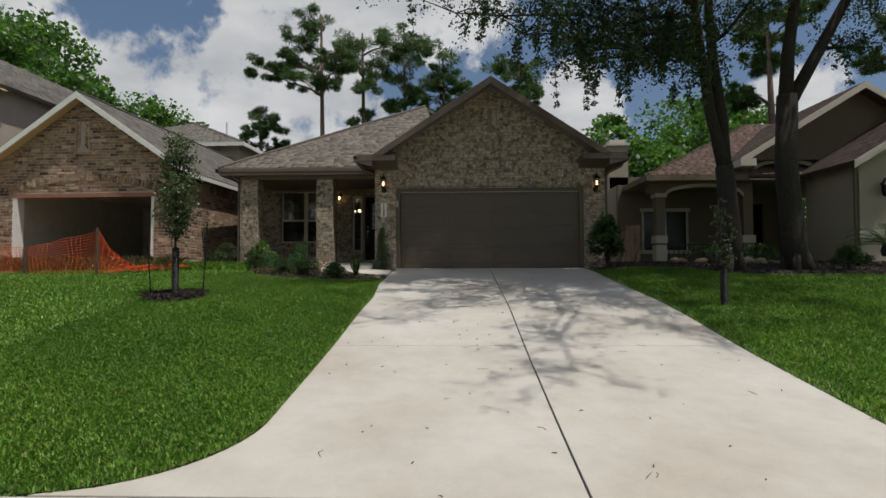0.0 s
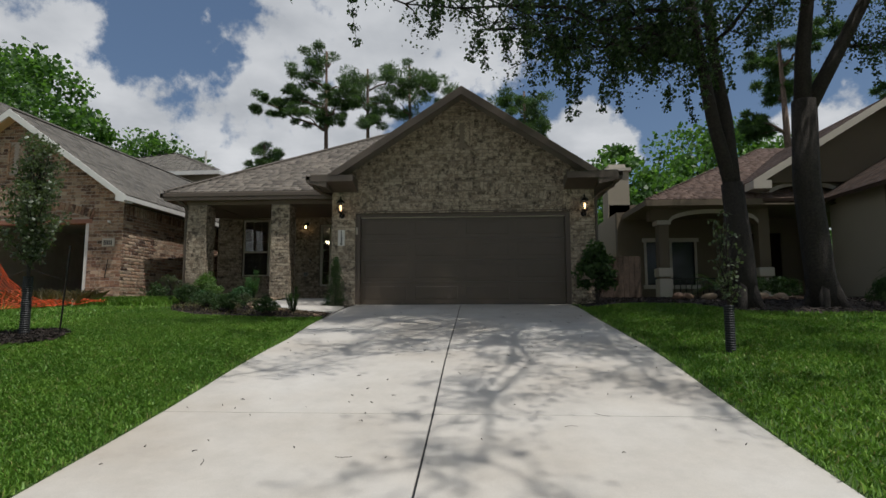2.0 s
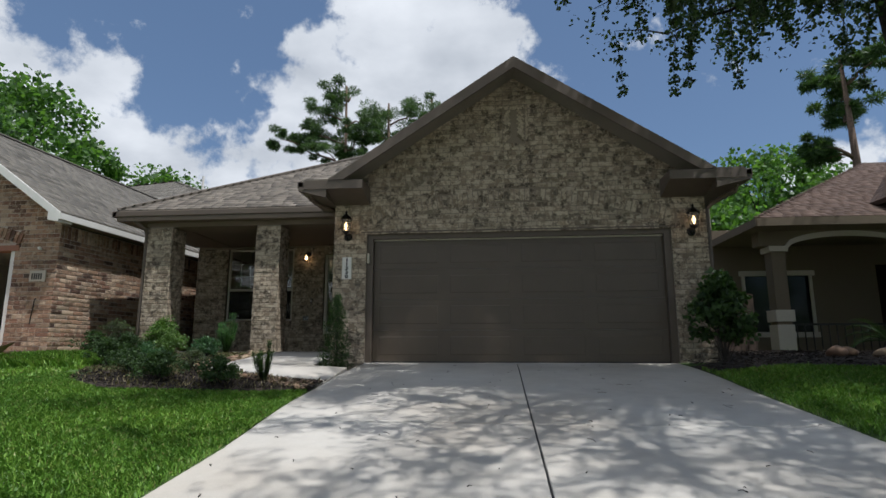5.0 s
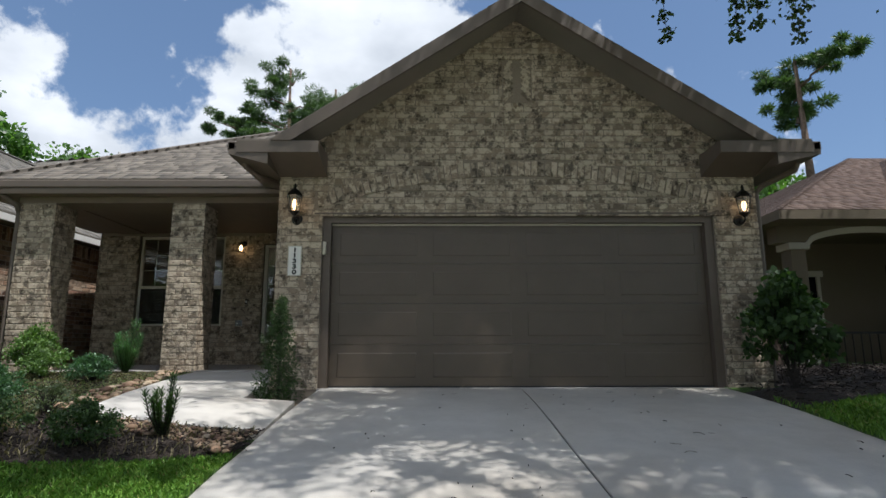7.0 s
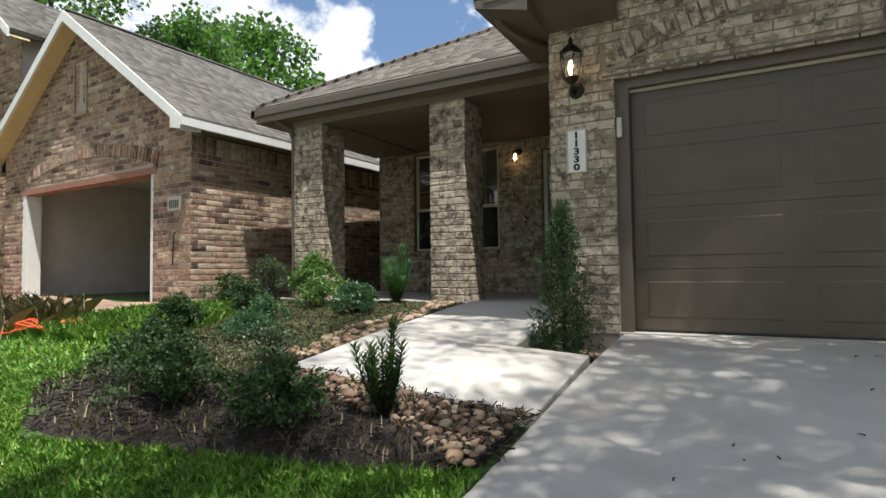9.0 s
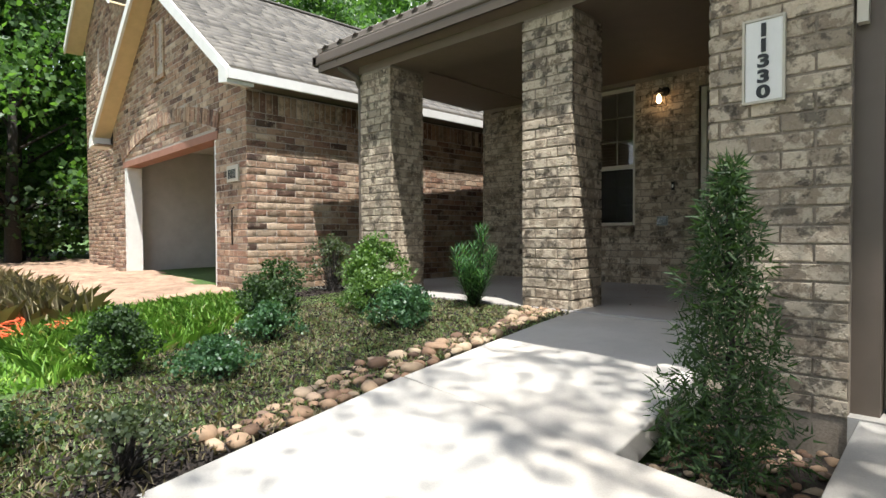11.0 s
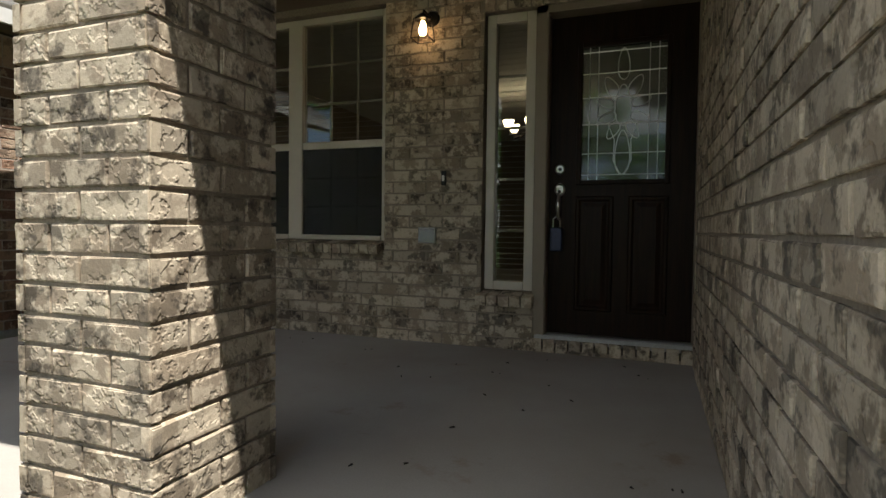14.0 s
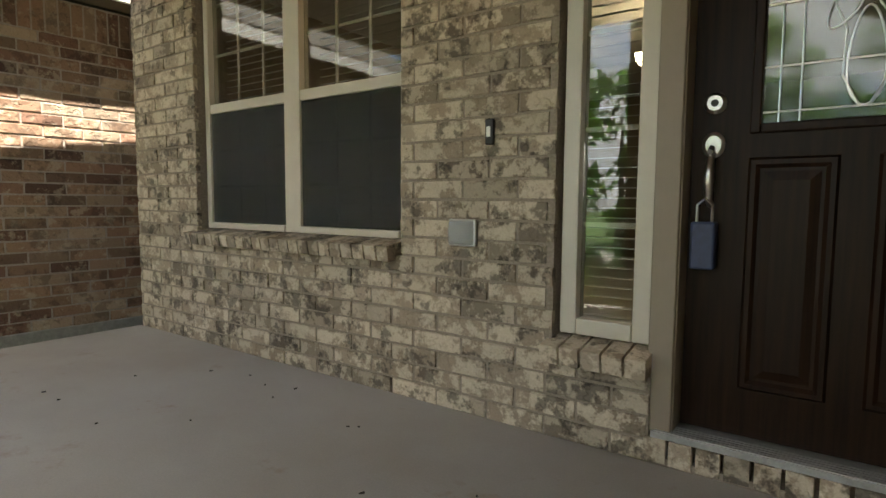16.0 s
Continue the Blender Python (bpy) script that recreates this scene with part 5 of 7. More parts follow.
def shade_tree(label, base, stems, tips, trunk_r):
    """A tree with several stems; tips are the ends of its leafy boughs, each with the stem it grows from."""
    t = thing("shade_tree", label, "tree", base)
    bm = bmesh.new()
    blobs, radii = [], []
    for pts, r0, r1 in stems:
        limb([Vector(p) for p in pts], r0, r1, bm, 10)
    bx, by, bz = base
    for k in range(5):
        an = k * 1.256 + 0.4
        limb([(bx + math.cos(an) * trunk_r * 0.4, by + math.sin(an) * trunk_r * 0.4, bz + 0.5), (bx + math.cos(an) * trunk_r * 1.05, by + math.sin(an) * trunk_r * 1.05, bz + 0.08), (bx + math.cos(an) * trunk_r * 1.7, by + math.sin(an) * trunk_r * 1.7, bz - 0.12)], trunk_r * 0.45, 0.05, bm, 6)
    for start, end, droop, dense in tips:
        path = wander(start, end, 6, 0.22)
        limb(path, 0.05, 0.012, bm, 6)
        ln = (Vector(end) - Vector(start)).length
        for i, p in enumerate(path[1:], 1):
            for _ in range(dense):
                q = p + Vector((U(-0.9, 0.9), U(-0.9, 0.9), U(-0.45, 0.55)))
                limb([p, p.lerp(q, 0.5) + Vector((0, 0, U(0, 0.1))), q], 0.016, 0.004, bm, 4)
                for k in range(3):
                    blobs.append(p.lerp(q, 0.45 + 0.3 * k) + Vector((U(-.1, .1), U(-.1, .1), U(-.1, .1))))
                    radii.append(U(0.18, 0.46))
                if droop and random.random() < droop:
                    w = q + Vector((U(-0.15, 0.15), U(-0.15, 0.15), -U(0.35, 1.0)))
                    limb([q, q.lerp(w, 0.5) + Vector((U(-.05, .05), 0, 0)), w], 0.006, 0.003, bm, 4)
                    for k in range(4):
                        blobs.append(q.lerp(w, 0.25 * (k + 1)))
                        radii.append(0.10)
    part("trunk", bm, BARK, t, "grey-brown rough bark", smooth=True)
    c = crown(t, [tuple(b) for b in blobs], radii, 31, 0.062, LEAF, droop=0.5)
    c.matrix_parent_inverse = Matrix.Translation(-t.location)
    return t


def build_front_trees():
    b1 = (5.35, 12.2, ground_z(5.35, 12.2) - 0.03)
    s1 = [([(5.35, 12.2, b1[2]), (5.36, 12.2, 0.8), (5.24, 12.2, 2.3)], 0.24, 0.19),
          ([(5.24, 12.2, 2.2), (4.93, 12.15, 3.55), (4.68, 12.0, 4.84), (4.45, 11.8, 6.1), (4.1, 11.5, 8.2)], 0.135, 0.07),
          ([(5.26, 12.2, 2.2), (5.24, 12.3, 3.55), (5.12, 12.4, 4.84), (5.1, 12.5, 6.1), (5.4, 12.8, 8.8)], 0.145, 0.08)]
    tips1 = [((4.68, 12.0, 4.9), (2.2, 10.9, 5.5), 0.5, 3), ((4.5, 11.8, 5.8), (1.4, 10.2, 6.4), 0.35, 3), ((4.45, 11.8, 6.0), (0.3, 11.6, 6.3), 0.35, 3), ((4.3, 11.7, 6.8), (0.0, 9.8, 7.2), 0.2, 4),
             ((4.2, 11.6, 7.5), (2.6, 8.4, 7.8), 0.1, 4), ((4.1, 11.5, 8.1), (0.8, 12.0, 8.8), 0.1, 4), ((4.5, 11.8, 6.2), (4.0, 8.2, 7.0), 0.2, 4), ((5.1, 12.4, 5.6), (3.4, 14.6, 6.6), 0.2, 3),
             ((5.12, 12.4, 5.2), (6.3, 10.6, 6.4), 0.2, 3), ((5.3, 12.7, 8.0), (7.0, 12.0, 9.2), 0.1, 4), ((5.2, 12.6, 7.4), (3.0, 13.2, 9.0), 0.1, 4), ((4.1, 11.5, 8.2), (3.9, 9.8, 9.6), 0.1, 4), ((4.7, 12.0, 5.2), (2.4, 13.2, 5.0), 0.9, 2),
             ((4.68, 12.0, 4.9), (0.6, 10.8, 4.8), 0.7, 3), ((4.68, 12.0, 4.8), (1.8, 11.2, 4.6), 0.6, 3), ((4.68, 12.0, 4.8), (3.0, 10.9, 4.5), 0.5, 2), ((4.68, 12.0, 4.7), (0.6, 10.0, 4.9), 0.6, 3), ((4.5, 11.8, 5.6), (-0.8, 10.2, 5.0), 0.5, 3), ((4.4, 11.7, 6.2), (-1.6, 9.6, 5.6), 0.4, 3), ((4.3, 11.6, 6.5), (1.0, 8.0, 6.0), 0.2, 3),
             ((4.2, 11.5, 7.2), (4.6, 6.4, 7.6), 0.1, 4), ((4.2, 11.5, 7.5), (2.0, 6.2, 8.0), 0.1, 4), ((4.1, 11.5, 8.0), (3.4, 4.6, 8.6), 0.1, 4), ((4.1, 11.5, 8.2), (0.4, 7.4, 8.6), 0.1, 4), ((4.3, 11.6, 7.0), (5.6, 5.0, 8.2), 0.1, 4), ((4.1, 11.5, 8.2), (1.6, 9.8, 10.0), 0.1, 4), ((5.3, 12.7, 8.2), (4.4, 14.6, 9.4), 0.1, 3)]
    # added high boughs, above every view, placed to dapple the drive and path
    tips1 += [((4.1, 11.5, 8.2), e, 0.0, 6) for e in ((-0.6, 9.4, 8.7), (-1.4, 10.8, 9.0), (-1.9, 11.8, 9.4), (0.2, 12.6, 9.3), (-1.2, 8.0, 9.0), (1.2, 5.2, 8.8), (3.6, 3.0, 9.0), (2.6, 8.0, 9.2), (0.4, 8.8, 9.2), (4.8, 8.0, 9.2), (2.2, 10.6, 8.6), (3.2, 8.8, 8.2), (4.6, 9.6, 8.4), (4.4, 7.4, 8.3), (3.0, 6.6, 8.4), (1.6, 11.6, 8.4), (5.0, 5.6, 8.6), (0.8, 11.2, 8.4), (1.5, 12.3, 8.6), (0.3, 10.3, 8.8), (2.2, 12.7, 8.4), (-0.4, 11.8, 8.7))]
    shade_tree("tall grey-barked shade tree with two stems beside the drive", b1, s1, tips1, 0.25)
    b2 = (6.80, 12.2, ground_z(6.8, 12.2) - 0.03)
    s2 = [([(6.80, 12.2, b2[2]), (6.74, 12.2, 0.6), (6.62, 12.2, 2.3), (6.68, 12.2, 3.9)], 0.27, 0.215),
          ([(6.64, 12.2, 3.7), (6.66, 12.1, 4.8), (6.8, 12.0, 6.1), (6.7, 11.8, 8.5)], 0.16, 0.08),
          ([(6.72, 12.2, 3.7), (7.3, 12.1, 4.8), (7.98, 12.0, 6.1), (8.9, 11.8, 8.0)], 0.15, 0.08)]
    tips2 = [((6.8, 12.0, 6.0), (5.6, 9.8, 6.8), 0.3, 3), ((6.8, 12.0, 6.3), (7.2, 9.4, 6.6), 0.3, 3), ((7.9, 12.0, 6.0), (9.6, 10.4, 6.0), 0.4, 3), ((8.4, 11.9, 7.0), (10.8, 12.0, 7.2), 0.3, 3), ((8.8, 11.8, 7.8), (8.4, 9.2, 8.6), 0.2, 4),
             ((6.7, 11.8, 8.0), (5.2, 10.2, 9.2), 0.1, 4), ((6.7, 11.8, 7.6), (7.4, 13.8, 8.6), 0.1, 3), ((6.7, 11.9, 7.0), (4.4, 9.0, 8.2), 0.1, 4), ((7.4, 12.1, 5.0), (9.0, 13.0, 5.4), 0.4, 2),
             ((6.8, 11.9, 7.0), (7.4, 6.4, 7.6), 0.1, 4), ((6.7, 11.8, 8.2), (6.2, 5.0, 9.0), 0.1, 4), ((8.4, 11.9, 7.4), (9.8, 8.0, 7.6), 0.1, 4), ((8.9, 11.8, 8.0), (8.6, 5.6, 9.2), 0.1, 4), ((8.9, 11.8, 8.0), (11.0, 9.6, 9.0), 0.1, 4), ((6.8, 12.0, 6.6), (7.6, 15.4, 7.0), 0.1, 4), ((6.7, 11.9, 7.4), (5.6, 15.6, 7.8), 0.1, 4), ((8.4, 11.9, 7.2), (10.4, 15.0, 7.2), 0.1, 4), ((8.8, 11.8, 7.9), (12.2, 12.6, 8.0), 0.1, 4)]
    # more unseen high boughs, added to shade the right yard and stucco house
    tips2 += [((6.7, 11.8, 8.3), e, 0.0, 6) for e in ((9.5, 13.5, 9.0), (8.2, 14.8, 9.0), (8.6, 10.2, 9.2), (6.6, 8.0, 9.2), (6.4, 13.2, 9.2), (5.6, 4.4, 9.2), (6.9, 5.8, 9.2), (5.2, 7.2, 9.4), (7.8, 4.4, 9.3))] + [((8.9, 11.8, 8.0), e, 0.0, 6) for e in ((11.0, 13.6, 9.2), (12.6, 11.0, 9.0), (13.0, 13.2, 9.0), (10.4, 10.6, 9.2))]
    shade_tree("tall grey-barked shade tree with a wide fork", b2, s2, tips2, 0.28)


def far(px, py, d):
    """Where a thing d metres ahead of the walk's start lies, by its bearing."""
    return (-0.72 + d * ((px - 784) / 986 - 0.033), -0.54 + d, -0.009 + d * ((441 - py) / 986 + 0.036))


def pine(px, top, foot, blobs, d=60.0):
    base = far(px, 470, d)
    base = (base[0], base[1], 0.0)
    t = thing("pine_tree", "tall pine with bare trunk and clumped crown beyond the roofs", "tree", base)
    tip = far(px, top, d)
    bm = bmesh.new()
    limb([base, (base[0] + 0.2, base[1], tip[2] * 0.5), (tip[0], tip[1], tip[2])], 0.42, 0.10, bm, 8)
    cs, rs = [], []
    for x, y, r in blobs:
        p = far(x, y, d)
        p = (p[0], p[1] + U(-2, 2), p[2])
        s = (base[0] + 0.2, base[1], max(2.0, p[2] - abs(p[0] - base[0]) * 0.35 - 0.8))
        limb(wander(s, p, 4, 0.35), 0.12, 0.04, bm, 5)
        r = r * d / 986
        for _ in range(11):
            v = Vector((U(-1, 1), U(-1, 1), U(-0.7, 0.7))) * r
            cs.append((p[0] + v.x, p[1] + v.y, p[2] + v.z))
            rs.append(r * U(0.22, 0.5))
    part("trunk", bm, PINEBARK, t, "brown pine bark", smooth=True)
    c = crown(t, cs, rs, 280, 0.38, LEAF_PINE, shape="needle", flat=0.45)
    c.matrix_parent_inverse = Matrix.Translation(-t.location)


def bushy_tree(at, height, width, material, label, n=38, leaves=150, size=0.3, name="tree", low=0.35):
    t = thing(name, label, "tree", at)
    bm = bmesh.new()
    x, y, z = at
    limb([(x, y, z - 0.1), (x + 0.1, y, z + height * 0.3), (x, y + 0.1, z + height * 0.7)], 0.02 * height + 0.05, 0.06, bm, 7)
    cs, rs = [], []
    for _ in range(n):
        a, q = U(0, 2 * math.pi), U(0, 1)
        h = low + (0.97 - low) * U(0, 1)
        rad = width / 2 * math.sin(math.pi * min(0.97, max(0.12, (h - low) / (1 - low) * 0.85 + 0.12))) * (0.45 + 0.55 * q)
        p = (x + math.cos(a) * rad, y + math.sin(a) * rad, z + height * h)
        if random.random() < 0.4:
            limb([(x, y, z + height * max(0.15, h - 0.25)), p], 0.05, 0.015, bm, 4)
        cs.append(p)
        rs.append(width * U(0.09, 0.19))
    part("trunk", bm, BARK, t, "", smooth=True)
    c = crown(t, cs, rs, leaves, size, material)
    c.matrix_parent_inverse = Matrix.Translation(-t.location)
    return t


def build_far_trees():
    pine(565, 15, 240, [(560, 30, 42), (520, 55, 30), (590, 70, 40), (500, 95, 22), (550, 105, 36), (455, 112, 20), (490, 125, 16), (600, 110, 26), (530, 140, 24), (575, 140, 22)])
    pine(640, 50, 220, [(640, 70, 38), (620, 110, 28), (665, 100, 36), (650, 145, 26), (640, 200, 24), (690, 60, 34)], 62)
    pine(715, 45, 210, [(715, 70, 38), (740, 90, 28), (700, 120, 36), (725, 145, 30), (695, 180, 24), (735, 175, 22)], 64)
    pine(785, 90, 200, [(780, 110, 34), (760, 140, 28), (800, 140, 26), (775, 170, 26), (815, 160, 20)], 66)
    pine(455, 185, 275, [(455, 200, 24), (430, 235, 22), (475, 225, 24), (455, 262, 20), (490, 250, 12)], 60)
    pine(920, 100, 190, [(900, 120, 32), (935, 125, 34), (920, 155, 36), (950, 165, 20)], 58)
    pine(1358, 30, 240, [(1350, 50, 30), (1385, 70, 34), (1370, 105, 30), (1330, 170, 22), (1320, 160, 18), (1395, 40, 26)], 40)
    pine(1600, 20, 240, [(1570, 60, 30), (1620, 50, 44), (1600, 110, 34), (1560, 110, 20)], 40)
    for px, top, d, w in ((30, 15, 34, 10), (-70, -20, 36, 12), (130, 118, 44, 7), (245, 162, 50, 10), (320, 205, 54, 8), (415, 262, 60, 6)):
        b = far(px, 470, d)
        h = far(px, top, d)[2]
        bushy_tree((b[0], b[1], 0.0), h, w, LEAF_WOODS, "broad green tree in the woods behind the houses", 40, 150, 0.34)
    for px, top, d, w in ((1090, 205, 40, 6), (1215, 175, 42, 9), (1270, 165, 46, 8), (1150, 255, 38, 7), (1330, 200, 50, 9)):
        b = far(px, 470, d)
        h = far(px, top, d)[2]
        bushy_tree((b[0], b[1], 0.0), h, w, LEAF_WOODS, "leafy tree behind the stucco house", 34, 150, 0.32)
    # the wood beyond the unfinished house
    r = random.Random(4)
    for i in range(20):
        x, y = -19.5 - r.uniform(0, 14), 13 + r.uniform(0, 17)
        bushy_tree((x, y, 0.1), r.uniform(6.5, 13), r.uniform(4.5, 6.5), LEAF_WOODS if r.random() < 0.6 else LEAF, "dense green tree at the edge of the wood", 50, 260, 0.17, low=0.06)
    for i in range(26):
        x, y = -36 + i * 3.2 + r.uniform(-1, 1), 44 + r.uniform(0, 8)
        bushy_tree((x, y, 0.2), r.uniform(5, 8), 6, LEAF_WOODS, "low tree in the far tree line", 22, 90, 0.4, low=0.05)
    # unseen trees across the street, behind the walk's start, added to cut sky light
    for i in range(12):
        x = -34 + i * 6.2 + r.uniform(-1, 1)
        bushy_tree((x, -15 - r.uniform(0, 5), -1.9), r.uniform(12, 16), 9, LEAF_WOODS, "unseen broad tree across the street, added to block sky light", 24, 70, 0.5, low=0.1)


build_front_trees()
build_far_trees()

# ---- window, door and fittings of the porch ----
def build_window():
    w = thing("window_porch", "beige vinyl double window with white blinds and grilles inside", "window", (-5.84, DW, 0.88))
    x0, x1, z0, z1, zr = -6.645, -5.04, 0.885, 2.57, 1.60
    y0, y1 = DW + 0.055, DW + 0.125
    m0, m1 = -5.90, -5.775
    for n, a, b, c, d in (("frame", x0, x0 + 0.045, z0, z1), ("frame", x1 - 0.045, x1, z0, z1), ("mullion", m0, m1, z0, z1)):
        box(n, a, b, y0, y1, c, d, VINYL, w, bevel=0.004)
    for a, b in ((x0 + 0.046, m0 - 0.001), (m1 + 0.001, x1 - 0.046)):
        box("head", a, b, y0, y1, z1 - 0.05, z1, VINYL, w, bevel=0.004)
        box("sill", a, b, y0 - 0.012, y1, z0, z0 + 0.035, VINYL, w, bevel=0.004)
        box("meeting_rail", a, b, y0 + 0.004, y1, zr - 0.025, zr + 0.03, VINYL, w, bevel=0.004)
        for lo, hi, grid in ((z0 + 0.036, zr - 0.026, False), (zr + 0.031, z1 - 0.051, True)):
            g = box("pane", a, b, y0 + 0.038, y0 + 0.043, lo, hi, GLASS, w, "clear window glass")
            g.visible_shadow = False
            if True:
                for i in (1, 2):
                    xx = a + (b - a) * i / 3
                    box("grille", xx - 0.008, xx + 0.008, y0 + 0.050, y0 + 0.058, lo, hi, VINYL if grid else SHADED_VINYL, w, "thin grille bar")
                n = 3
                for i in range(1, n):
                    zz = lo + (hi - lo) * i / n
                    box("grille", a, b, y0 + 0.059, y0 + 0.066, zz - 0.008, zz + 0.008, VINYL if grid else SHADED_VINYL, w, "thin grille bar")
        if True:
            s = box("insect_screen", a, b, y0 + 0.014, y0 + 0.016, z0 + 0.036, zr - 0.026, SCREEN, w, "dark insect screen")
            s.visible_shadow = False
    for x in (x0 + 0.02, m1):
        bl = thing("window_blind", "lowered pale slatted blind behind the window glass", "blind", (x + 0.37, DW + 0.2, z1))
        for i in range(42):
            z = z1 - 0.05 - i * 0.04
            bm = bmesh.new()
            vs = bm_box(bm, x, x + 0.74, DW + 0.20, DW + 0.222, z - 0.001, z + 0.001)
            for v in vs:
                v.co.z += (v.co.y - DW - 0.211) * 0.12
            part("slat", bm, BLIND, bl)


def build_sidelight():
    w = thing("sidelight", "narrow beige framed sidelight window beside the front door", "window", (-4.12, DW, 0.57))
    x0, x1, z0, z1 = -4.285, -3.955, 0.57, 2.41
    y0, y1 = DW + 0.03, DW + 0.11
    box("frame", x0, x0 + 0.062, y0, y1, z0, z1, VINYL, w, bevel=0.005)
    box("frame", x1 - 0.062, x1, y0, y1, z0, z1, VINYL, w, bevel=0.005)
    box("frame", x0 + 0.063, x1 - 0.063, y0, y1, z0, z0 + 0.06, VINYL, w, bevel=0.005)
    box("frame", x0 + 0.063, x1 - 0.063, y0, y1, z1 - 0.06, z1, VINYL, w, bevel=0.005)
    g = box("pane", x0 + 0.063, x1 - 0.063, y0 + 0.04, y0 + 0.045, z0 + 0.06, z1 - 0.06, GLASS, w, "clear glass")
    g.visible_shadow = False
    for i in range(1, 5):
        z = z0 + 0.06 + (z1 - z0 - 0.12) * i / 5
        box("muntin", x0 + 0.063, x1 - 0.063, y0 + 0.05, y0 + 0.06, z - 0.009, z + 0.009, VINYL, w)
    bl = thing("sidelight_blind", "narrow pale slatted blind behind the sidelight glass", "blind", (-4.12, DW + 0.15, z1))
    for i in range(48):
        z = z1 - 0.08 - i * 0.037
        bm = bmesh.new()
        for v in bm_box(bm, x0 + 0.05, x1 - 0.05, DW + 0.14, DW + 0.162, z - 0.001, z + 0.001):
            v.co.z += (v.co.y - DW - 0.151) * 0.10
        part("slat", bm, BLIND, bl)


def build_front_door():
    F = DW + 0.02
    fr = thing("door_frame", "brown painted door surround with stepped casing", "door frame", (-3.4, F, 0.2))
    for x0, x1 in ((-3.953, -3.872), (-2.972, -2.973 + 0.004)):
        box("casing", x0, max(x1, x0 + 0.001), F - 0.012, F + 0.12, 0.28, 2.46, CASING, fr, bevel=0.005)
    box("casing", -3.953, -2.972, F - 0.012, F + 0.12, 2.372, 2.46, CASING, fr, bevel=0.005)
    for a, b in ((-3.905, -3.868), (-2.978, -2.962)):
        box("stop", a, b, F + 0.005, F + 0.16, 0.285, 2.37, CASING, fr, bevel=0.004)
    box("sill_plate", -3.93, -2.974, F - 0.03, F + 0.17, 0.268, 0.288, ALU, fr, "ribbed aluminium threshold")
    for k in range(5):
        box("rib", -3.92, -2.98, F - 0.022 + k * 0.018, F - 0.012 + k * 0.018, 0.288, 0.2915, ALU, fr)
    d = thing("front_door", "dark stained wooden front door with leaded oval glass above two panels", "door", (-3.42, F + 0.13, 0.29))
    x0, x1, z0, z1 = -3.866, -2.980, 0.292, 2.368
    y = F + 0.10
    gx0, gx1, gz0, gz1 = -3.665, -3.155, 1.305, 2.16
    bm = bmesh.new()
    for a, b, c, e in ((x0, gx0, z0, z1), (gx1, x1, z0, z1), (gx0, gx1, gz1, z1), (gx0, gx1, z0, gz0)):
        bm_box(bm, a, b, y, y + 0.045, c, e)
    bmesh.ops.remove_doubles(bm, verts=bm.verts, dist=0.0001)
    body = part("door_leaf", bm, DOORWOOD, d)
    for a, b in ((-3.695, -3.455), (-3.365, -3.125)):
        bm = bmesh.new()
        c, e = 0.45, 1.20
        rings = []
        for ins, dy in ((0.0, 0.0), (0.008, -0.010), (0.022, -0.010), (0.034, -0.001), (0.044, -0.001), (0.072, -0.008)):
            rings.append([bm.verts.new(v) for v in ((a + ins, y + dy, c + ins), (b - ins, y + dy, c + ins), (b - ins, y + dy, e - ins), (a + ins, y + dy, e - ins))])
        for p, q in zip(rings, rings[1:]):
            for i in range(4):
                bm.faces.new((p[i], p[(i + 1) % 4], q[(i + 1) % 4], q[i]))
        bm.faces.new(rings[-1])
        part("raised_panel", bm, DOORWOOD, d)
    t = 0.03
    for a, b, c, e in ((gx0 - t, gx0, gz0 - t, gz1 + t), (gx1, gx1 + t, gz0 - t, gz1 + t), (gx0, gx1, gz0 - t, gz0), (gx0, gx1, gz1, gz1 + t)):
        box("glass_moulding", a, b, y - 0.014, y, c, e, DOORWOOD, d, bevel=0.005)
    g = box("glass", gx0, gx1, y + 0.012, y + 0.018, gz0, gz1, DOORGLASS, d, "textured leaded glass")
    g.visible_shadow = False
    def came(points, closed=True, r=0.0035):
        bm = bmesh.new()
        pts = [(px, y + 0.008, pz) for px, pz in points]
        bm_tube(bm, pts + ([pts[0]] if closed else []), r, 6, cap=not closed)
        part("lead_came", bm, NICKEL, d, "silvery lead strip")
    for off in (0.045, 0.10):
        came([(gx0 + off, gz0 + 0.002), (gx0 + off, gz1 - 0.002)], False)
        came([(gx1 - off, gz0 + 0.002), (gx1 - off, gz1 - 0.002)], False)
    for k in (0.04, 0.20, 0.42, 0.62, 0.80, 0.96):
        z = gz0 + (gz1 - gz0) * k
        came([(gx0 + 0.002, z), (gx1 - 0.002, z)], False)
    cx = (gx0 + gx1) / 2
    def petal(x, z, w, h, turn=0.0):
        out = []
        for i in range(20):
            a = 2 * math.pi * i / 20
            px, pz = w * math.sin(a) * (1 - 0.25 * math.cos(a)), h * math.cos(a)
            out.append((x + px * math.cos(turn) + pz * math.sin(turn), z - px * math.sin(turn) + pz * math.cos(turn)))
        came(out)
    petal(cx, 1.48, 0.045, 0.14)
    petal(cx, 1.78, 0.05, 0.13)
    petal(cx, 2.04, 0.035, 0.10)
    for s in (-1, 1):
        petal(cx + s * 0.075, 1.90, 0.035, 0.07, s * 0.5)
        petal(cx + s * 0.11, 1.80, 0.03, 0.06, s * 1.2)
        petal(cx + s * 0.10, 1.70, 0.03, 0.06, s * 1.9)
        petal(cx + s * 0.06, 1.62, 0.03, 0.06, s * 2.6)
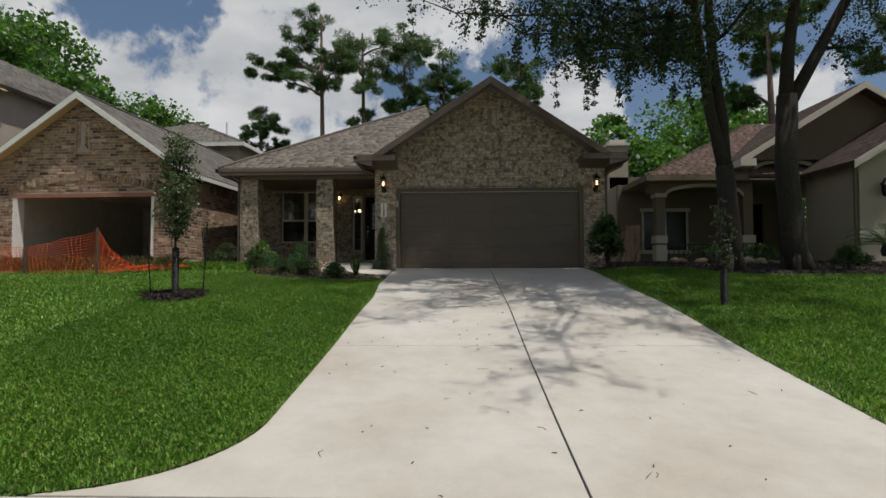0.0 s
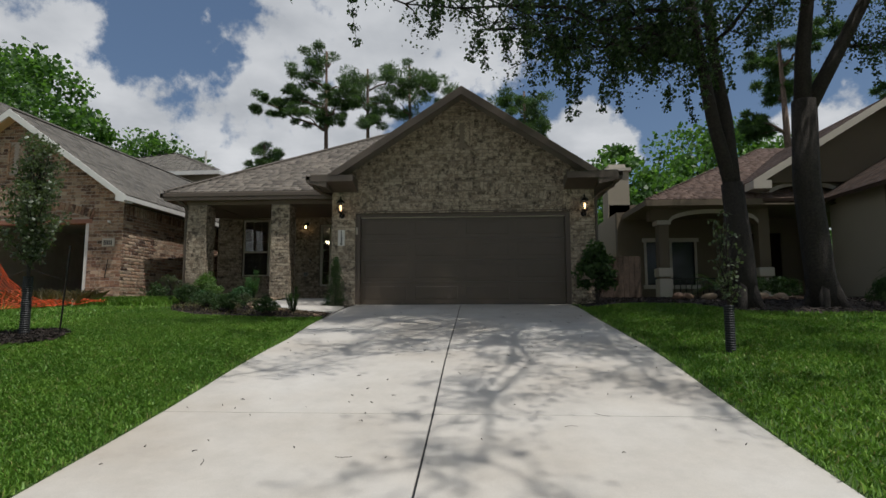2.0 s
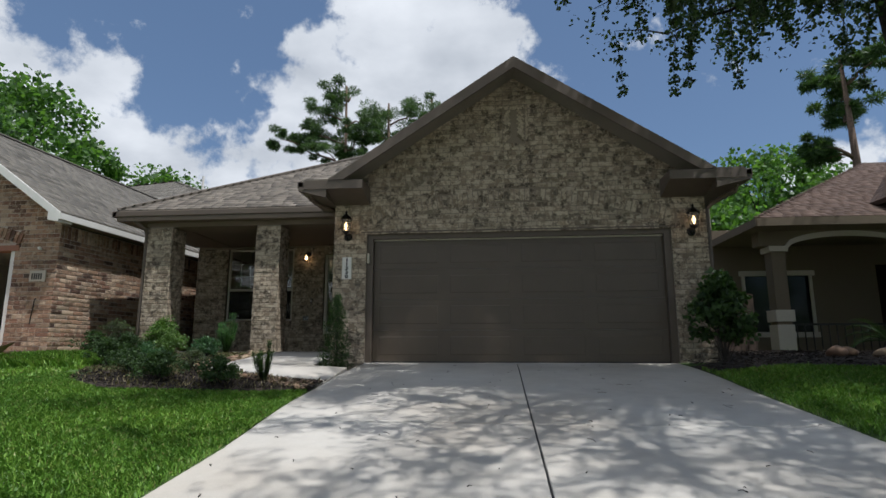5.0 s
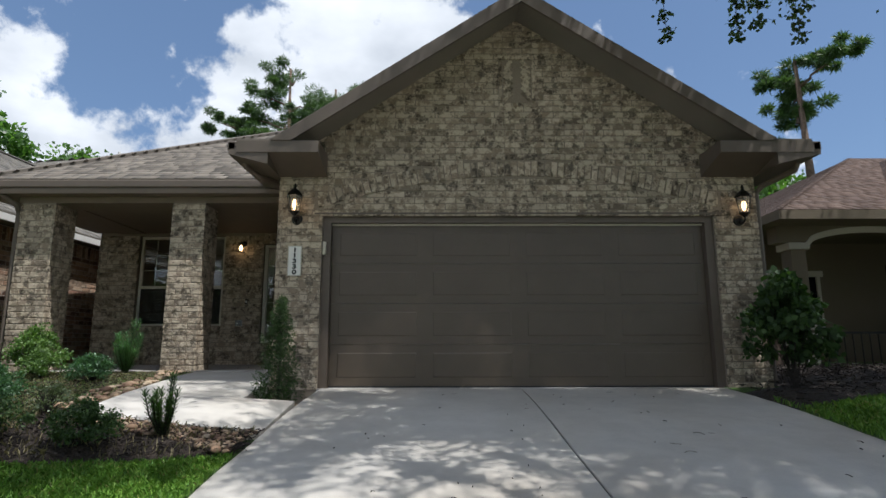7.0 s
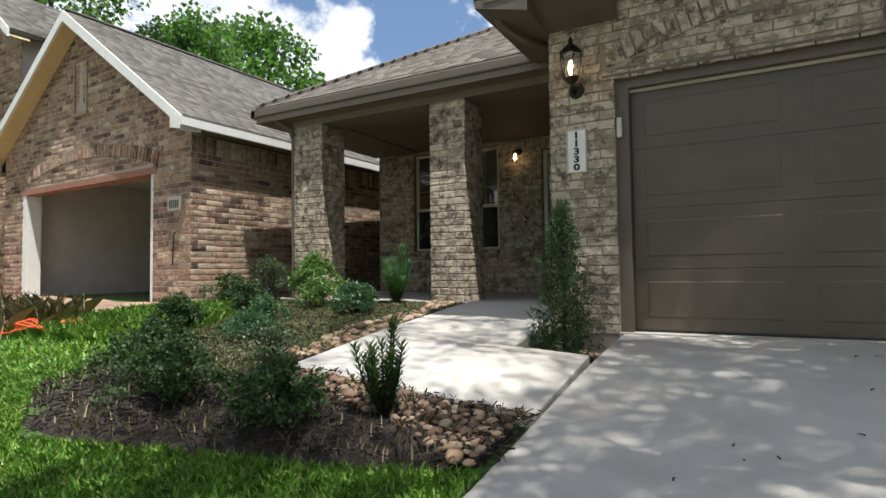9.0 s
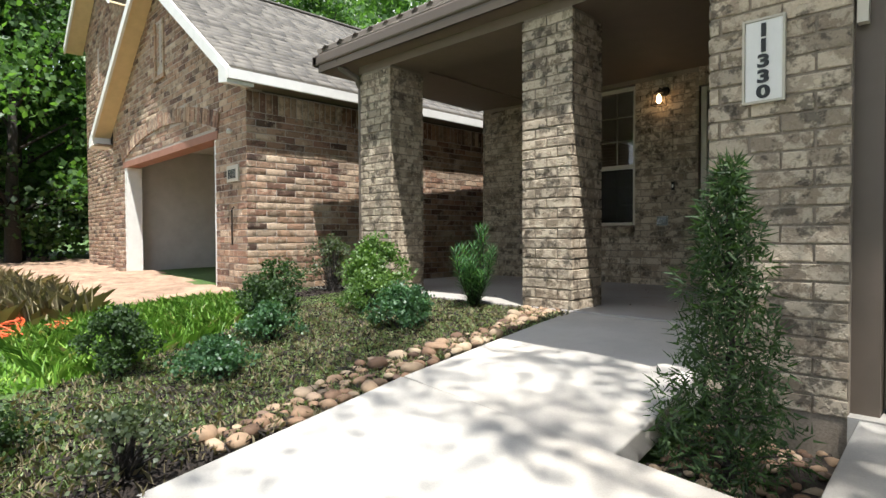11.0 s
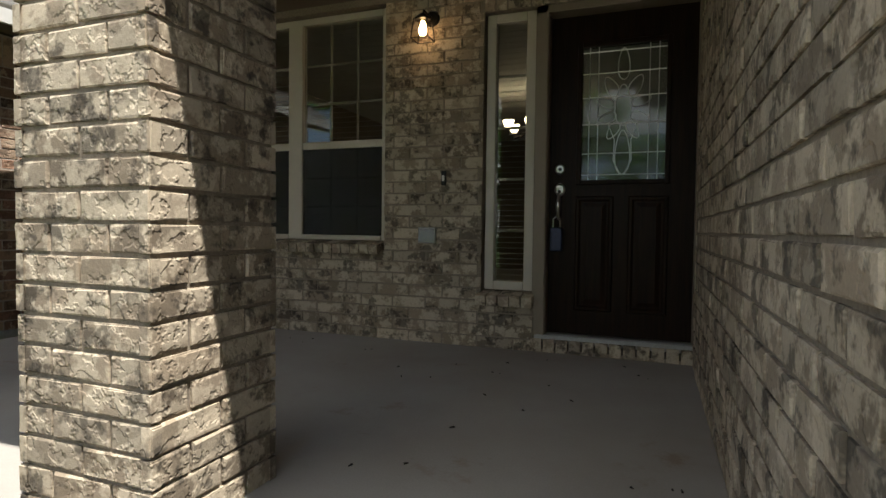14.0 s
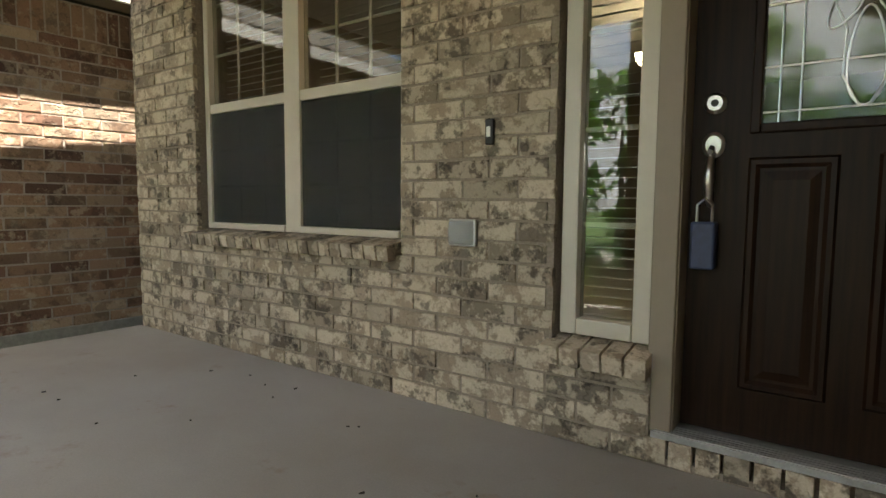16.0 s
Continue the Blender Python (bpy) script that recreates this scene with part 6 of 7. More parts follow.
        came([(cx + s * 0.012, 1.34), (cx + s * 0.055, 1.43), (cx + s * 0.05, 1.56), (cx + s * 0.09, 1.66)], False)
    # lock, handle and lock box
    def disc(name, x, z, r, depth, mat, label="", h=1.0):
        bm = bmesh.new()
        bm_tube(bm, [(x, y, z), (x, y - depth * 0.6, z), (x, y - depth, z)], [r, r, r * 0.7], 18)
        for v in bm.verts:
            v.co.z = z + (v.co.z - z) * h
        return part(name, bm, mat, d, label, smooth=False)
    disc("deadbolt", -3.798, 1.378, 0.034, 0.022, NICKEL, "satin nickel deadbolt")
    disc("keyhole", -3.798, 1.378, 0.014, 0.028, IRON, "dark key slot")
    disc("handle_plate", -3.798, 1.245, 0.034, 0.014, NICKEL, "satin nickel handle plate", 1.25)
    bm = bmesh.new()
    bm_tube(bm, [(-3.798, y - 0.01, 1.215), (-3.798, y - 0.045, 1.195), (-3.80, y - 0.055, 1.13), (-3.80, y - 0.04, 1.065), (-3.80, y - 0.005, 1.05)], [0.010, 0.012, 0.016, 0.011, 0.010], 8)
    part("handle_grip", bm, NICKEL, d, "satin nickel pull handle", smooth=True)
    bm = bmesh.new()
    bm_tube(bm, [(-3.80, y - 0.028, 1.235), (-3.80, y - 0.05, 1.22)], 0.009, 8)
    part("thumb_latch", bm, NICKEL, d)
    lb = thing("lock_box", "dark blue key lock box hanging from the door handle", "lock box", (-3.805, y - 0.05, 0.86))
    box("case", -3.845, -3.77, y - 0.075, y - 0.022, 0.84, 0.995, BLUEBOX, lb, bevel=0.008)
    bm = bmesh.new()
    bm_tube(bm, [(-3.83, y - 0.05, 0.99), (-3.83, y - 0.05, 1.05), (-3.807, y - 0.05, 1.07), (-3.785, y - 0.05, 1.05), (-3.785, y - 0.05, 0.99)], 0.005, 6)
    part("shackle", bm, NICKEL, lb, "silvery shackle")


def lantern(name, label, x, y, z, scale=1.0, face=-1):
    """A wall lantern: back plate, arm and glass body; z is the middle of its body."""
    t = thing(name, label, "wall lamp", (x, y, z))
    s = scale
    bm = bmesh.new()
    bm_tube(bm, [(x, y, z - 0.13 * s), (x, y - 0.015, z - 0.13 * s), (x, y - 0.022, z - 0.13 * s)], [0.055 * s, 0.05 * s, 0.03 * s], 14)
    part("back_plate", bm, IRON, t)
    bm = bmesh.new()
    yy = y - 0.12 * s
    bm_tube(bm, [(x, y - 0.015, z - 0.13 * s), (x, y - 0.07 * s, z - 0.175 * s), (x, yy, z - 0.15 * s), (x, yy, z - 0.10 * s)], 0.009 * s, 8)
    part("arm", bm, IRON, t, smooth=True)
    bm = bmesh.new()
    bm_lathe(bm, [(0.012 * s, z - 0.12 * s), (0.035 * s, z - 0.10 * s), (0.052 * s, z - 0.085 * s), (0.052 * s, z - 0.075 * s)], x, yy, 6)
    part("lamp_base", bm, IRON, t)
    bm = bmesh.new()
    bm_lathe(bm, [(0.078 * s, z + 0.075 * s), (0.082 * s, z + 0.085 * s), (0.05 * s, z + 0.125 * s), (0.02 * s, z + 0.15 * s), (0.012 * s, z + 0.165 * s), (0.018 * s, z + 0.178 * s), (0.004 * s, z + 0.205 * s)], x, yy, 6)
    part("roof_cap", bm, IRON, t)
    for i in range(6):
        a = math.pi * 2 * i / 6
        bm = bmesh.new()
        bm_tube(bm, [(x + 0.05 * s * math.cos(a), yy + 0.05 * s * math.sin(a), z - 0.08 * s), (x + 0.072 * s * math.cos(a), yy + 0.072 * s * math.sin(a), z + 0.08 * s)], 0.004 * s, 5)
        part("rib", bm, IRON, t)
    bm = bmesh.new()
    bm_lathe(bm, [(0.046 * s, z - 0.076 * s), (0.068 * s, z + 0.074 * s)], x, yy, 6)
    g = part("lamp_glass", bm, LAMPGLASS, t, "clear lantern glass")
    g.visible_shadow = False
    bm = bmesh.new()
    bm_lathe(bm, [(0.010, z - 0.06 * s), (0.020, z - 0.035 * s), (0.026, z), (0.018, z + 0.03 * s), (0.004, z + 0.045 * s)], x, yy, 10)
    part("bulb", bm, BULB, t, "glowing warm bulb", smooth=True)


def build_fittings():
    lantern("wall_lantern", "black iron wall lantern beside the garage, lit", -2.735, GY - PROUD, 2.22, 1.25)
    lantern("wall_lantern", "black iron wall lantern beside the garage, lit", 2.76, GY - PROUD, 2.20, 1.25)
    t = thing("porch_lamp", "small black cage wall lamp by the front door, lit", "wall lamp", (-4.70, DW - PROUD, 2.35))
    x, y = -4.70, DW - PROUD
    bm = bmesh.new()
    bm_tube(bm, [(x + 0.03, y, 2.42), (x + 0.03, y - 0.02, 2.42)], [0.055, 0.045], 14)
    part("back_plate", bm, IRON, t)
    bm = bmesh.new()
    bm_tube(bm, [(x + 0.03, y - 0.02, 2.42), (x, y - 0.09, 2.45), (x, y - 0.10, 2.40)], 0.008, 8)
    part("arm", bm, IRON, t, smooth=True)
    q = 0.062
    for sx in (-1, 1):
        for sy in (-1, 1):
            bm = bmesh.new()
            bm_tube(bm, [(x + sx * q * 0.75, y - 0.10 + sy * q * 0.75, 2.385), (x + sx * q, y - 0.10 + sy * q, 2.25)], 0.004, 5)
            part("cage_bar", bm, IRON, t)
    bm = bmesh.new()
    bm_lathe(bm, [(0.055, 2.383), (0.06, 2.39), (0.025, 2.42), (0.008, 2.43)], x, y - 0.10, 8)
    part("cap", bm, IRON, t)
    for sx0, sy0, sx1, sy1 in ((-1, -1, 1, -1), (1, -1, 1, 1), (1, 1, -1, 1), (-1, 1, -1, -1)):
        bm = bmesh.new()
        bm_tube(bm, [(x + sx0 * q, y - 0.10 + sy0 * q, 2.25), (x + sx1 * q, y - 0.10 + sy1 * q, 2.25)], 0.004, 5)
        part("cage_bar", bm, IRON, t)
    bm = bmesh.new()
    bm_lathe(bm, [(0.012, 2.375), (0.024, 2.34), (0.03, 2.31), (0.02, 2.28), (0.004, 2.27)], x, y - 0.10, 12)
    part("bulb", bm, BULB, t, "glowing warm bulb", smooth=True)
    for nm, lx, ly, lz, p in (("porch_light", x, y - 0.14, 2.22, 0.12), ("lantern_light_west", -2.735, GY - 0.26, 2.10, 0.12), ("lantern_light_east", 2.76, GY - 0.26, 2.10, 0.12)):
        l = new(nm, bpy.data.lights.new(nm, "POINT"))
        l.data.energy, l.data.color, l.data.shadow_soft_size = p, (1.0, 0.66, 0.36), 0.03
        l.location = (lx, ly, lz)
    b = thing("doorbell", "narrow dark doorbell button on the brick wall", "doorbell", (-4.57, y, 1.32))
    box("bell_case", -4.588, -4.552, y - 0.018, y, 1.275, 1.375, IRON, b, bevel=0.006)
    box("bell_button", -4.579, -4.561, y - 0.024, y - 0.018, 1.305, 1.345, WHITE, b, "pale lit button", bevel=0.003)
    o = thing("outdoor_socket", "grey weatherproof socket box with clear plastic cover", "socket", (-4.69, y, 0.93))
    box("socket_plate", -4.755, -4.625, y - 0.02, y, 0.875, 0.985, ALU, o, bevel=0.005)
    bm = bmesh.new()
    bm_hexa(bm, [(-4.75, y - 0.021, 0.88), (-4.63, y - 0.021, 0.88), (-4.63, y - 0.021, 0.98), (-4.75, y - 0.021, 0.98)][::-1], [(-4.735, y - 0.055, 0.895), (-4.645, y - 0.055, 0.895), (-4.645, y - 0.055, 0.965), (-4.735, y - 0.055, 0.965)][::-1])
    part("socket_cover", bm, LAMPGLASS, o, "clear plastic cover", bevel=0.006)
    pl = thing("house_number_plate", "white framed plate with black upright house number 11330", "sign", (-2.74, GY - PROUD, 1.53))
    yy = GY - PROUD
    box("plate", -2.815, -2.665, yy - 0.014, yy, 1.36, 1.715, WHITE, pl, bevel=0.004)
    for a, b2, c, e in ((-2.825, -2.815, 1.35, 1.725), (-2.665, -2.655, 1.35, 1.725), (-2.815, -2.665, 1.35, 1.36), (-2.815, -2.665, 1.715, 1.725)):
        box("plate_rim", a, b2, yy - 0.02, yy, c, e, VINYL, pl)
    for i, ch in enumerate("11330"):
        cu = bpy.data.curves.new("digit", "FONT")
        cu.body, cu.size, cu.extrude, cu.align_x, cu.offset = ch, 0.085, 0.002, "CENTER", 0.0035
        tmp = bpy.data.objects.new("digit_curve", cu)
        me = bpy.data.meshes.new_from_object(tmp)
        bpy.data.objects.remove(tmp)
        me.materials.clear()
        me.materials.append(BLACK)
        ob = new("digit", me)
        ob.parent = pl
        ob.matrix_parent_inverse = Matrix.Translation(-pl.location)
        ob.matrix_basis = pose(-2.74, yy - 0.017, 1.645 - i * 0.068, 90, 0, 0) @ Matrix.Diagonal((1.25, 0.9, 1, 1))
        tagged(ob, "black raised digit")
    # gutters' downspouts
    def spout(label, pts, name="downspout"):
        t = thing(name, label, "downspout", pts[-1])
        bm = bmesh.new()
        bm_tube(bm, pts, 0.038, 8)
        part("pipe", bm, TRIM, t, smooth=False)
        for p in (pts[-2], pts[-1]):
            bm = bmesh.new()
            bm_tube(bm, [(p[0], p[1], p[2] + 0.03), (p[0], p[1], p[2] + 0.06)], 0.044, 8)
            part("joint_band", bm, TRIM, t)
    spout("brown metal downspout on the porch column", [(-7.15, 14.80, 2.72), (-7.15, 14.84, 2.62), (-7.02, 14.96, 2.50), (-7.02, 15.02, 2.40), (-7.02, 15.02, 0.9), (-7.02, 15.02, 0.16)])
    spout("brown metal downspout at the garage corner", [(3.40, 13.62, 2.76), (3.38, 13.70, 2.62), (3.12, 13.98, 2.50), (3.05, 14.02, 2.40), (3.05, 14.02, 0.9), (3.05, 14.02, 0.06)])
    spout("brown metal gutter outlet at the garage corner", [(-3.34, 13.62, 2.76), (-3.32, 13.70, 2.66), (-3.2, 13.9, 2.58), (-3.05, 14.3, 2.6), (-3.05, 14.45, 2.62)])
    # brown metal drop in the room, seen through the sidelight
    ch = thing("chandelier", "small lit chandelier with cup shades inside the hall", "ceiling lamp", (-4.6, 20.4, 2.15))
    bm = bmesh.new()
    bm_tube(bm, [(-4.6, 20.4, 2.6), (-4.6, 20.4, 2.1)], 0.012, 6)
    part("stem", bm, IRON, ch)
    for i in range(5):
        a = i * 1.2566
        px, py = -4.6 + 0.24 * math.cos(a), 20.4 + 0.24 * math.sin(a)
        bm = bmesh.new()
        bm_tube(bm, [(-4.6, 20.4, 2.1), (px, py, 2.06), (px, py, 2.14)], 0.008, 6)
        part("arm", bm, IRON, ch)
        bm = bmesh.new()
        bm_lathe(bm, [(0.03, 2.14), (0.055, 2.18), (0.065, 2.23)], px, py, 10)
        part("cup_shade", bm, CUP, ch, "glowing cup shade", smooth=True)
    tagged(box("hall_wall", -7.2, -2.79, 24.0, 24.1, 0.26, 2.6, STUCCO), "plain back wall of the hall", "wall", kind="structure")


ALU = speckle("brushed_aluminium", (0.42, 0.41, 0.39), 0.12, 60, 0.4, 0.1, 0.001, metal=0.7)
CASING = speckle("taupe_casing_paint", (0.235, 0.185, 0.13), 0.06, 6, 0.5, 0.05)
BLUEBOX = speckle("dark_blue_plastic", (0.02, 0.03, 0.075), 0.2, 40, 0.5)
BLIND = speckle("off_white_blind", (0.42, 0.41, 0.37), 0.05, 10, 0.6)
# darker vinyl for the lower bars: shade behind the screen put into the colour
SHADED_VINYL = speckle("shaded_grille", (0.20, 0.19, 0.17), 0.05, 10, 0.6)
CUP = glow("lit_cup_glass", (1.0, 0.80, 0.50), 5.0)


def thin_materials():
    k = Nodes("insect_screen_mesh")
    k.done((0.03, 0.032, 0.03), 0.9, Alpha=0.62)
    a = k.m
    k = Nodes("lantern_glass")
    k.done((0.25, 0.28, 0.3), 0.05, Alpha=0.3)
    return a, k.m


SCREEN, LAMPGLASS = thin_materials()
build_window()
build_sidelight()
build_front_door()
build_fittings()

# ---- garden ----
def patch(name, poly, material, label, category, lift=0.03, step=0.16, rough=0.02, z_of=None):
    """A rough bed of soil inside an outline."""
    z_of = z_of or bed_z
    xs, ys = [p[0] for p in poly], [p[1] for p in poly]
    nx, ny = int((max(xs) - min(xs)) / step) + 2, int((max(ys) - min(ys)) / step) + 2
    bm = bmesh.new()
    grid = {}
    for i in range(nx):
        for j in range(ny):
            x, y = min(xs) + i * step, min(ys) + j * step
            if any(inside((x + dx, y + dy), poly) for dx in (-step * 0.7, step * 0.7) for dy in (-step * 0.7, step * 0.7)):
                if x < 0 and y < 13.97 and x > left_edge(y) - 0.03:
                    continue
                if name == "flower_bed" and z_of is bed_z and -4.4 < x < -2.2 and x > -3.80 - (y - 11.68) * 0.16 and y > 11.72 + 0.127 * (x + 3.83) and not (x > -2.98 and y > 12.98):
                    continue
                rim = not all(inside((x + dx, y + dy), poly) for dx in (-step * 0.7, step * 0.7) for dy in (-step * 0.7, step * 0.7))
                grid[i, j] = bm.verts.new((x + U(-.04, .04), y + U(-.04, .04), z_of(x, y) + (-0.04 if rim else lift) + U(-rough, rough)))
    for (i, j) in list(grid):
        q = [(i, j), (i + 1, j), (i + 1, j + 1), (i, j + 1)]
        if all(k in grid for k in q):
            bm.faces.new([grid[k] for k in q])
    return tagged(part(name, bm, material, smooth=True), label, category, kind="structure")


def blades(name, count, area, height, material, label, z_of=ground_z, skip=(), width=0.0045, seg=True, keep=None):
    """Grass blades strewn over (x0, x1, y0, y1)."""
    x0, x1, y0, y1 = area
    pts = []
    xs, ys = RNG.uniform(x0, x1, count), RNG.uniform(y0, y1, count)
    for x, y in zip(xs, ys):
        if left_edge(y) - 0.0 < x < DRIVE_R + flare(y):
            continue
        if any(inside((x, y), s) for s in skip) or (keep is not None and not inside((x, y), keep)):
            continue
        pts.append((x, y, z_of(x, y) - 0.01))
    p = np.array(pts)
    n = len(p)
    a = RNG.uniform(0, 2 * np.pi, n)
    lean = RNG.uniform(0.15, 0.9, n)
    h = height * RNG.uniform(0.55, 1.25, n)
    d = np.stack([np.cos(a), np.sin(a), np.zeros(n)], 1)
    s = np.stack([-np.sin(a), np.cos(a), np.zeros(n)], 1)
    up = np.array([0, 0, 1.0])
    w = width * RNG.uniform(0.7, 1.4, n)[:, None]
    mid = p + d * (h * lean * 0.3)[:, None] + up * (h * 0.6)[:, None]
    tip = p + d * (h * lean)[:, None] + up * (h * (1.1 - 0.35 * lean))[:, None]
    v = np.stack([p - s * w, p + s * w, mid + s * w * 0.8, tip, mid - s * w * 0.8], 1).reshape(-1, 3)
    f = (np.arange(n)[:, None] * 5 + np.array([0, 1, 2, 3, 4])).reshape(-1, 5)
    return tagged(new(name, raw_mesh(name, v, f, material)), label, "grass", kind="stuff")


def build_lawns():
    stray = [BED]
    blades("grass", 230000, (-5.6, -2.2, 2.6, 11.4), 0.045, BLADE, "thick green lawn grass beside the drive", skip=stray)
    blades("grass", 85000, (-10.5, -5.6, 2.6, 12.6), 0.052, BLADE, "thick green lawn grass on the open slope", skip=stray + [DIRT_EDGE], width=0.007)
    blades("grass", 12000, (-8.2, -5.6, 11.8, 14.2), 0.13, BLADE, "longer bright grass near the flower bed", z_of=bed_z, skip=stray + [DIRT_EDGE], width=0.006)
    blades("grass", 90000, (2.4, 5.6, 1.8, 13.0), 0.06, BLADE, "shaded green lawn grass beside the drive", skip=[RIGHT_BED])
    blades("grass", 40000, (5.6, 11.0, 3.0, 11.6), 0.07, BLADE, "shaded green lawn grass under the trees", skip=[RIGHT_BED], width=0.008)
    blades("dry_grass", 9000, (-6.4, -4.0, 11.3, 14.9), 0.045, STRAW, "dry trailing grass and weeds in the bed", z_of=lambda x, y: bed_z(x, y) + 0.035, keep=BED)
    blades("weeds", 46000, (-7.0, -4.1, 11.4, 14.9), 0.032, WEED_LEAF, "pale green weeds among the mulch", z_of=lambda x, y: bed_z(x, y) + 0.035, keep=BED, width=0.003)
    blades("dry_grass", 1000, (-5.0, -2.4, 10.6, 11.9), 0.06, STRAW, "dry straw over the mulch", z_of=lambda x, y: bed_z(x, y) + 0.035, keep=BED, width=0.003)
    blades("dry_grass", 2200, (-12.5, -7.4, 11.7, 12.5), 0.30, STRAW, "tall dry grass along the clay edge", width=0.006)


STRAW = leaf_material("dry_straw", (0.16, 0.13, 0.07), (0.38, 0.32, 0.19), 0.8, 0.2)
MULCHCHIP = leaf_material("mulch_chips", (0.010, 0.007, 0.005), (0.045, 0.031, 0.022), 0.9, 0.0)


def chips(name, poly, count, size, material, label, z_of=None):
    z_of = z_of or bed_z
    xs, ys = [p[0] for p in poly], [p[1] for p in poly]
    pts = []
    while len(pts) < count:
        x, y = U(min(xs), max(xs)), U(min(ys), max(ys))
        if inside((x, y), poly):
            pts.append((x, y, z_of(x, y) + 0.035 + U(0, 0.02)))
    p = np.array(pts)
    n = len(p)
    a = RNG.normal(size=(n, 3))
    a[:, 2] *= 0.35
    a /= np.linalg.norm(a, axis=1)[:, None]
    b = np.cross(a, RNG.normal(size=(n, 3)))
    b /= np.linalg.norm(b, axis=1)[:, None]
    L = size * RNG.uniform(0.4, 1.4, n)[:, None]
    W = size * 0.16
    v = np.stack([p - a * L - b * W, p + a * L - b * W, p + a * L + b * W, p - a * L + b * W], 1).reshape(-1, 3)
    f = np.arange(n * 4).reshape(-1, 4)
    return tagged(new(name, raw_mesh(name, v, f, material)), label, "mulch", kind="stuff")


def stone_mesh(seed):
    rnd = random.Random(seed)
    bm = bmesh.new()
    bmesh.ops.create_icosphere(bm, subdivisions=2, radius=1.0)
    k = [Vector((rnd.gauss(0, 1), rnd.gauss(0, 1), rnd.gauss(0, 1))).normalized() for _ in range(7)]
    for v in bm.verts:
        for q in k:
            d = v.co.dot(q)
            if d > 0.72:
                v.co -= q * (d - 0.72) * 0.8
        v.co.z *= 0.68
    return mesh_of(bm, PEBBLE, "stone", smooth=True)


def build_stones():
    meshes = [stone_mesh(i) for i in range(8)]
    def strew(label, count, spot, lo, hi, at):
        t = thing("river_stones", label, "stones", at)
        made = []
        tries = 0
        while len(made) < count and tries < count * 30:
            tries += 1
            x, y = spot()
            r = U(lo, hi)
            if any((x - a) ** 2 + (y - b) ** 2 < (0.8 * (r + c)) ** 2 for a, b, c in made):
                continue
            made.append((x, y, r))
            low = random.random()
            ob = new("stone", random.choice(meshes))
            ob.parent = t
            ob.matrix_parent_inverse = Matrix.Translation(-t.location)
            ob.matrix_basis = pose(x, y, bed_z(x, y) + 0.03 + r * (0.05 + 0.35 * low), U(-15, 15), U(-15, 15), U(0, 360)) @ Matrix.Diagonal((r * U(0.9, 1.35), r, r * U(0.8, 1.1), 1))
    def near_path():
        t = random.random() ** 0.8
        x = -3.85 + t * 1.43
        edge = 11.70 + (x + 3.83) * 0.127
        return x, edge - 0.05 - U(0, 0.18 + 0.5 * t * t)
    strew("brown and tan river stones between path and mulch", 290, near_path, 0.018, 0.045, (-3.0, 11.5, bed_z(-3.0, 11.5)))
    def along_path():
        t = random.random()
        y = 12.0 + t * 3.1
        x = -3.93 - (y - 11.7) * 0.135 - 0.04
        return x - U(0, 0.26 + 0.1 * math.sin(y * 3)), y
    strew("tan river stones along the side of the path", 250, along_path, 0.026, 0.066, (-4.3, 13.3, bed_z(-4.3, 13.3)))
    def island():
        return U(-2.93, -2.43), U(13.02, 13.9)
    strew("mixed small river stones round the conifer", 90, island, 0.018, 0.036, (-2.7, 13.4, bed_z(-2.7, 13.4)))


def shrub(name, label, at, rx, h, material, leaves=2200, size=0.03, stems=7, lean=0.9, blobs=26, blob=0.28):
    """A low leafy bush: stems that part at the ground and a broken crown of leaf clumps."""
    x, y, z = at
    t = thing(name, label, "shrub", at)
    bm = bmesh.new()
    cs, rs = [], []
    for i in range(blobs):
        a, q = U(0, 2 * math.pi), U(0.15, 1.0)
        hh = U(0.30, 1.0)
        ww = rx * lean * q * math.sin(math.pi * min(0.95, max(0.2, hh * 0.8 + 0.1)))
        p = (x + math.cos(a) * ww, y + math.sin(a) * ww, z + h * hh * (1 - 0.12 * q))
        cs.append(p)
        rs.append(rx * blob * U(0.6, 1.25))
        if i < stems + 8:
            limb([(x + U(-.02, .02), y + U(-.02, .02), z - 0.02), (x + math.cos(a) * ww * 0.4, y + math.sin(a) * ww * 0.4, z + h * hh * 0.5), p], 0.007, 0.002, bm, 4)
    tagged(part("stem", bm, BARK, t, "thin brown stems"), kind="stuff")
    c = leaf_cloud("leaves", cs, rs, max(20, leaves // blobs), size, material, t, kind="")
    c.matrix_parent_inverse = Matrix.Translation(-t.location)
    return t


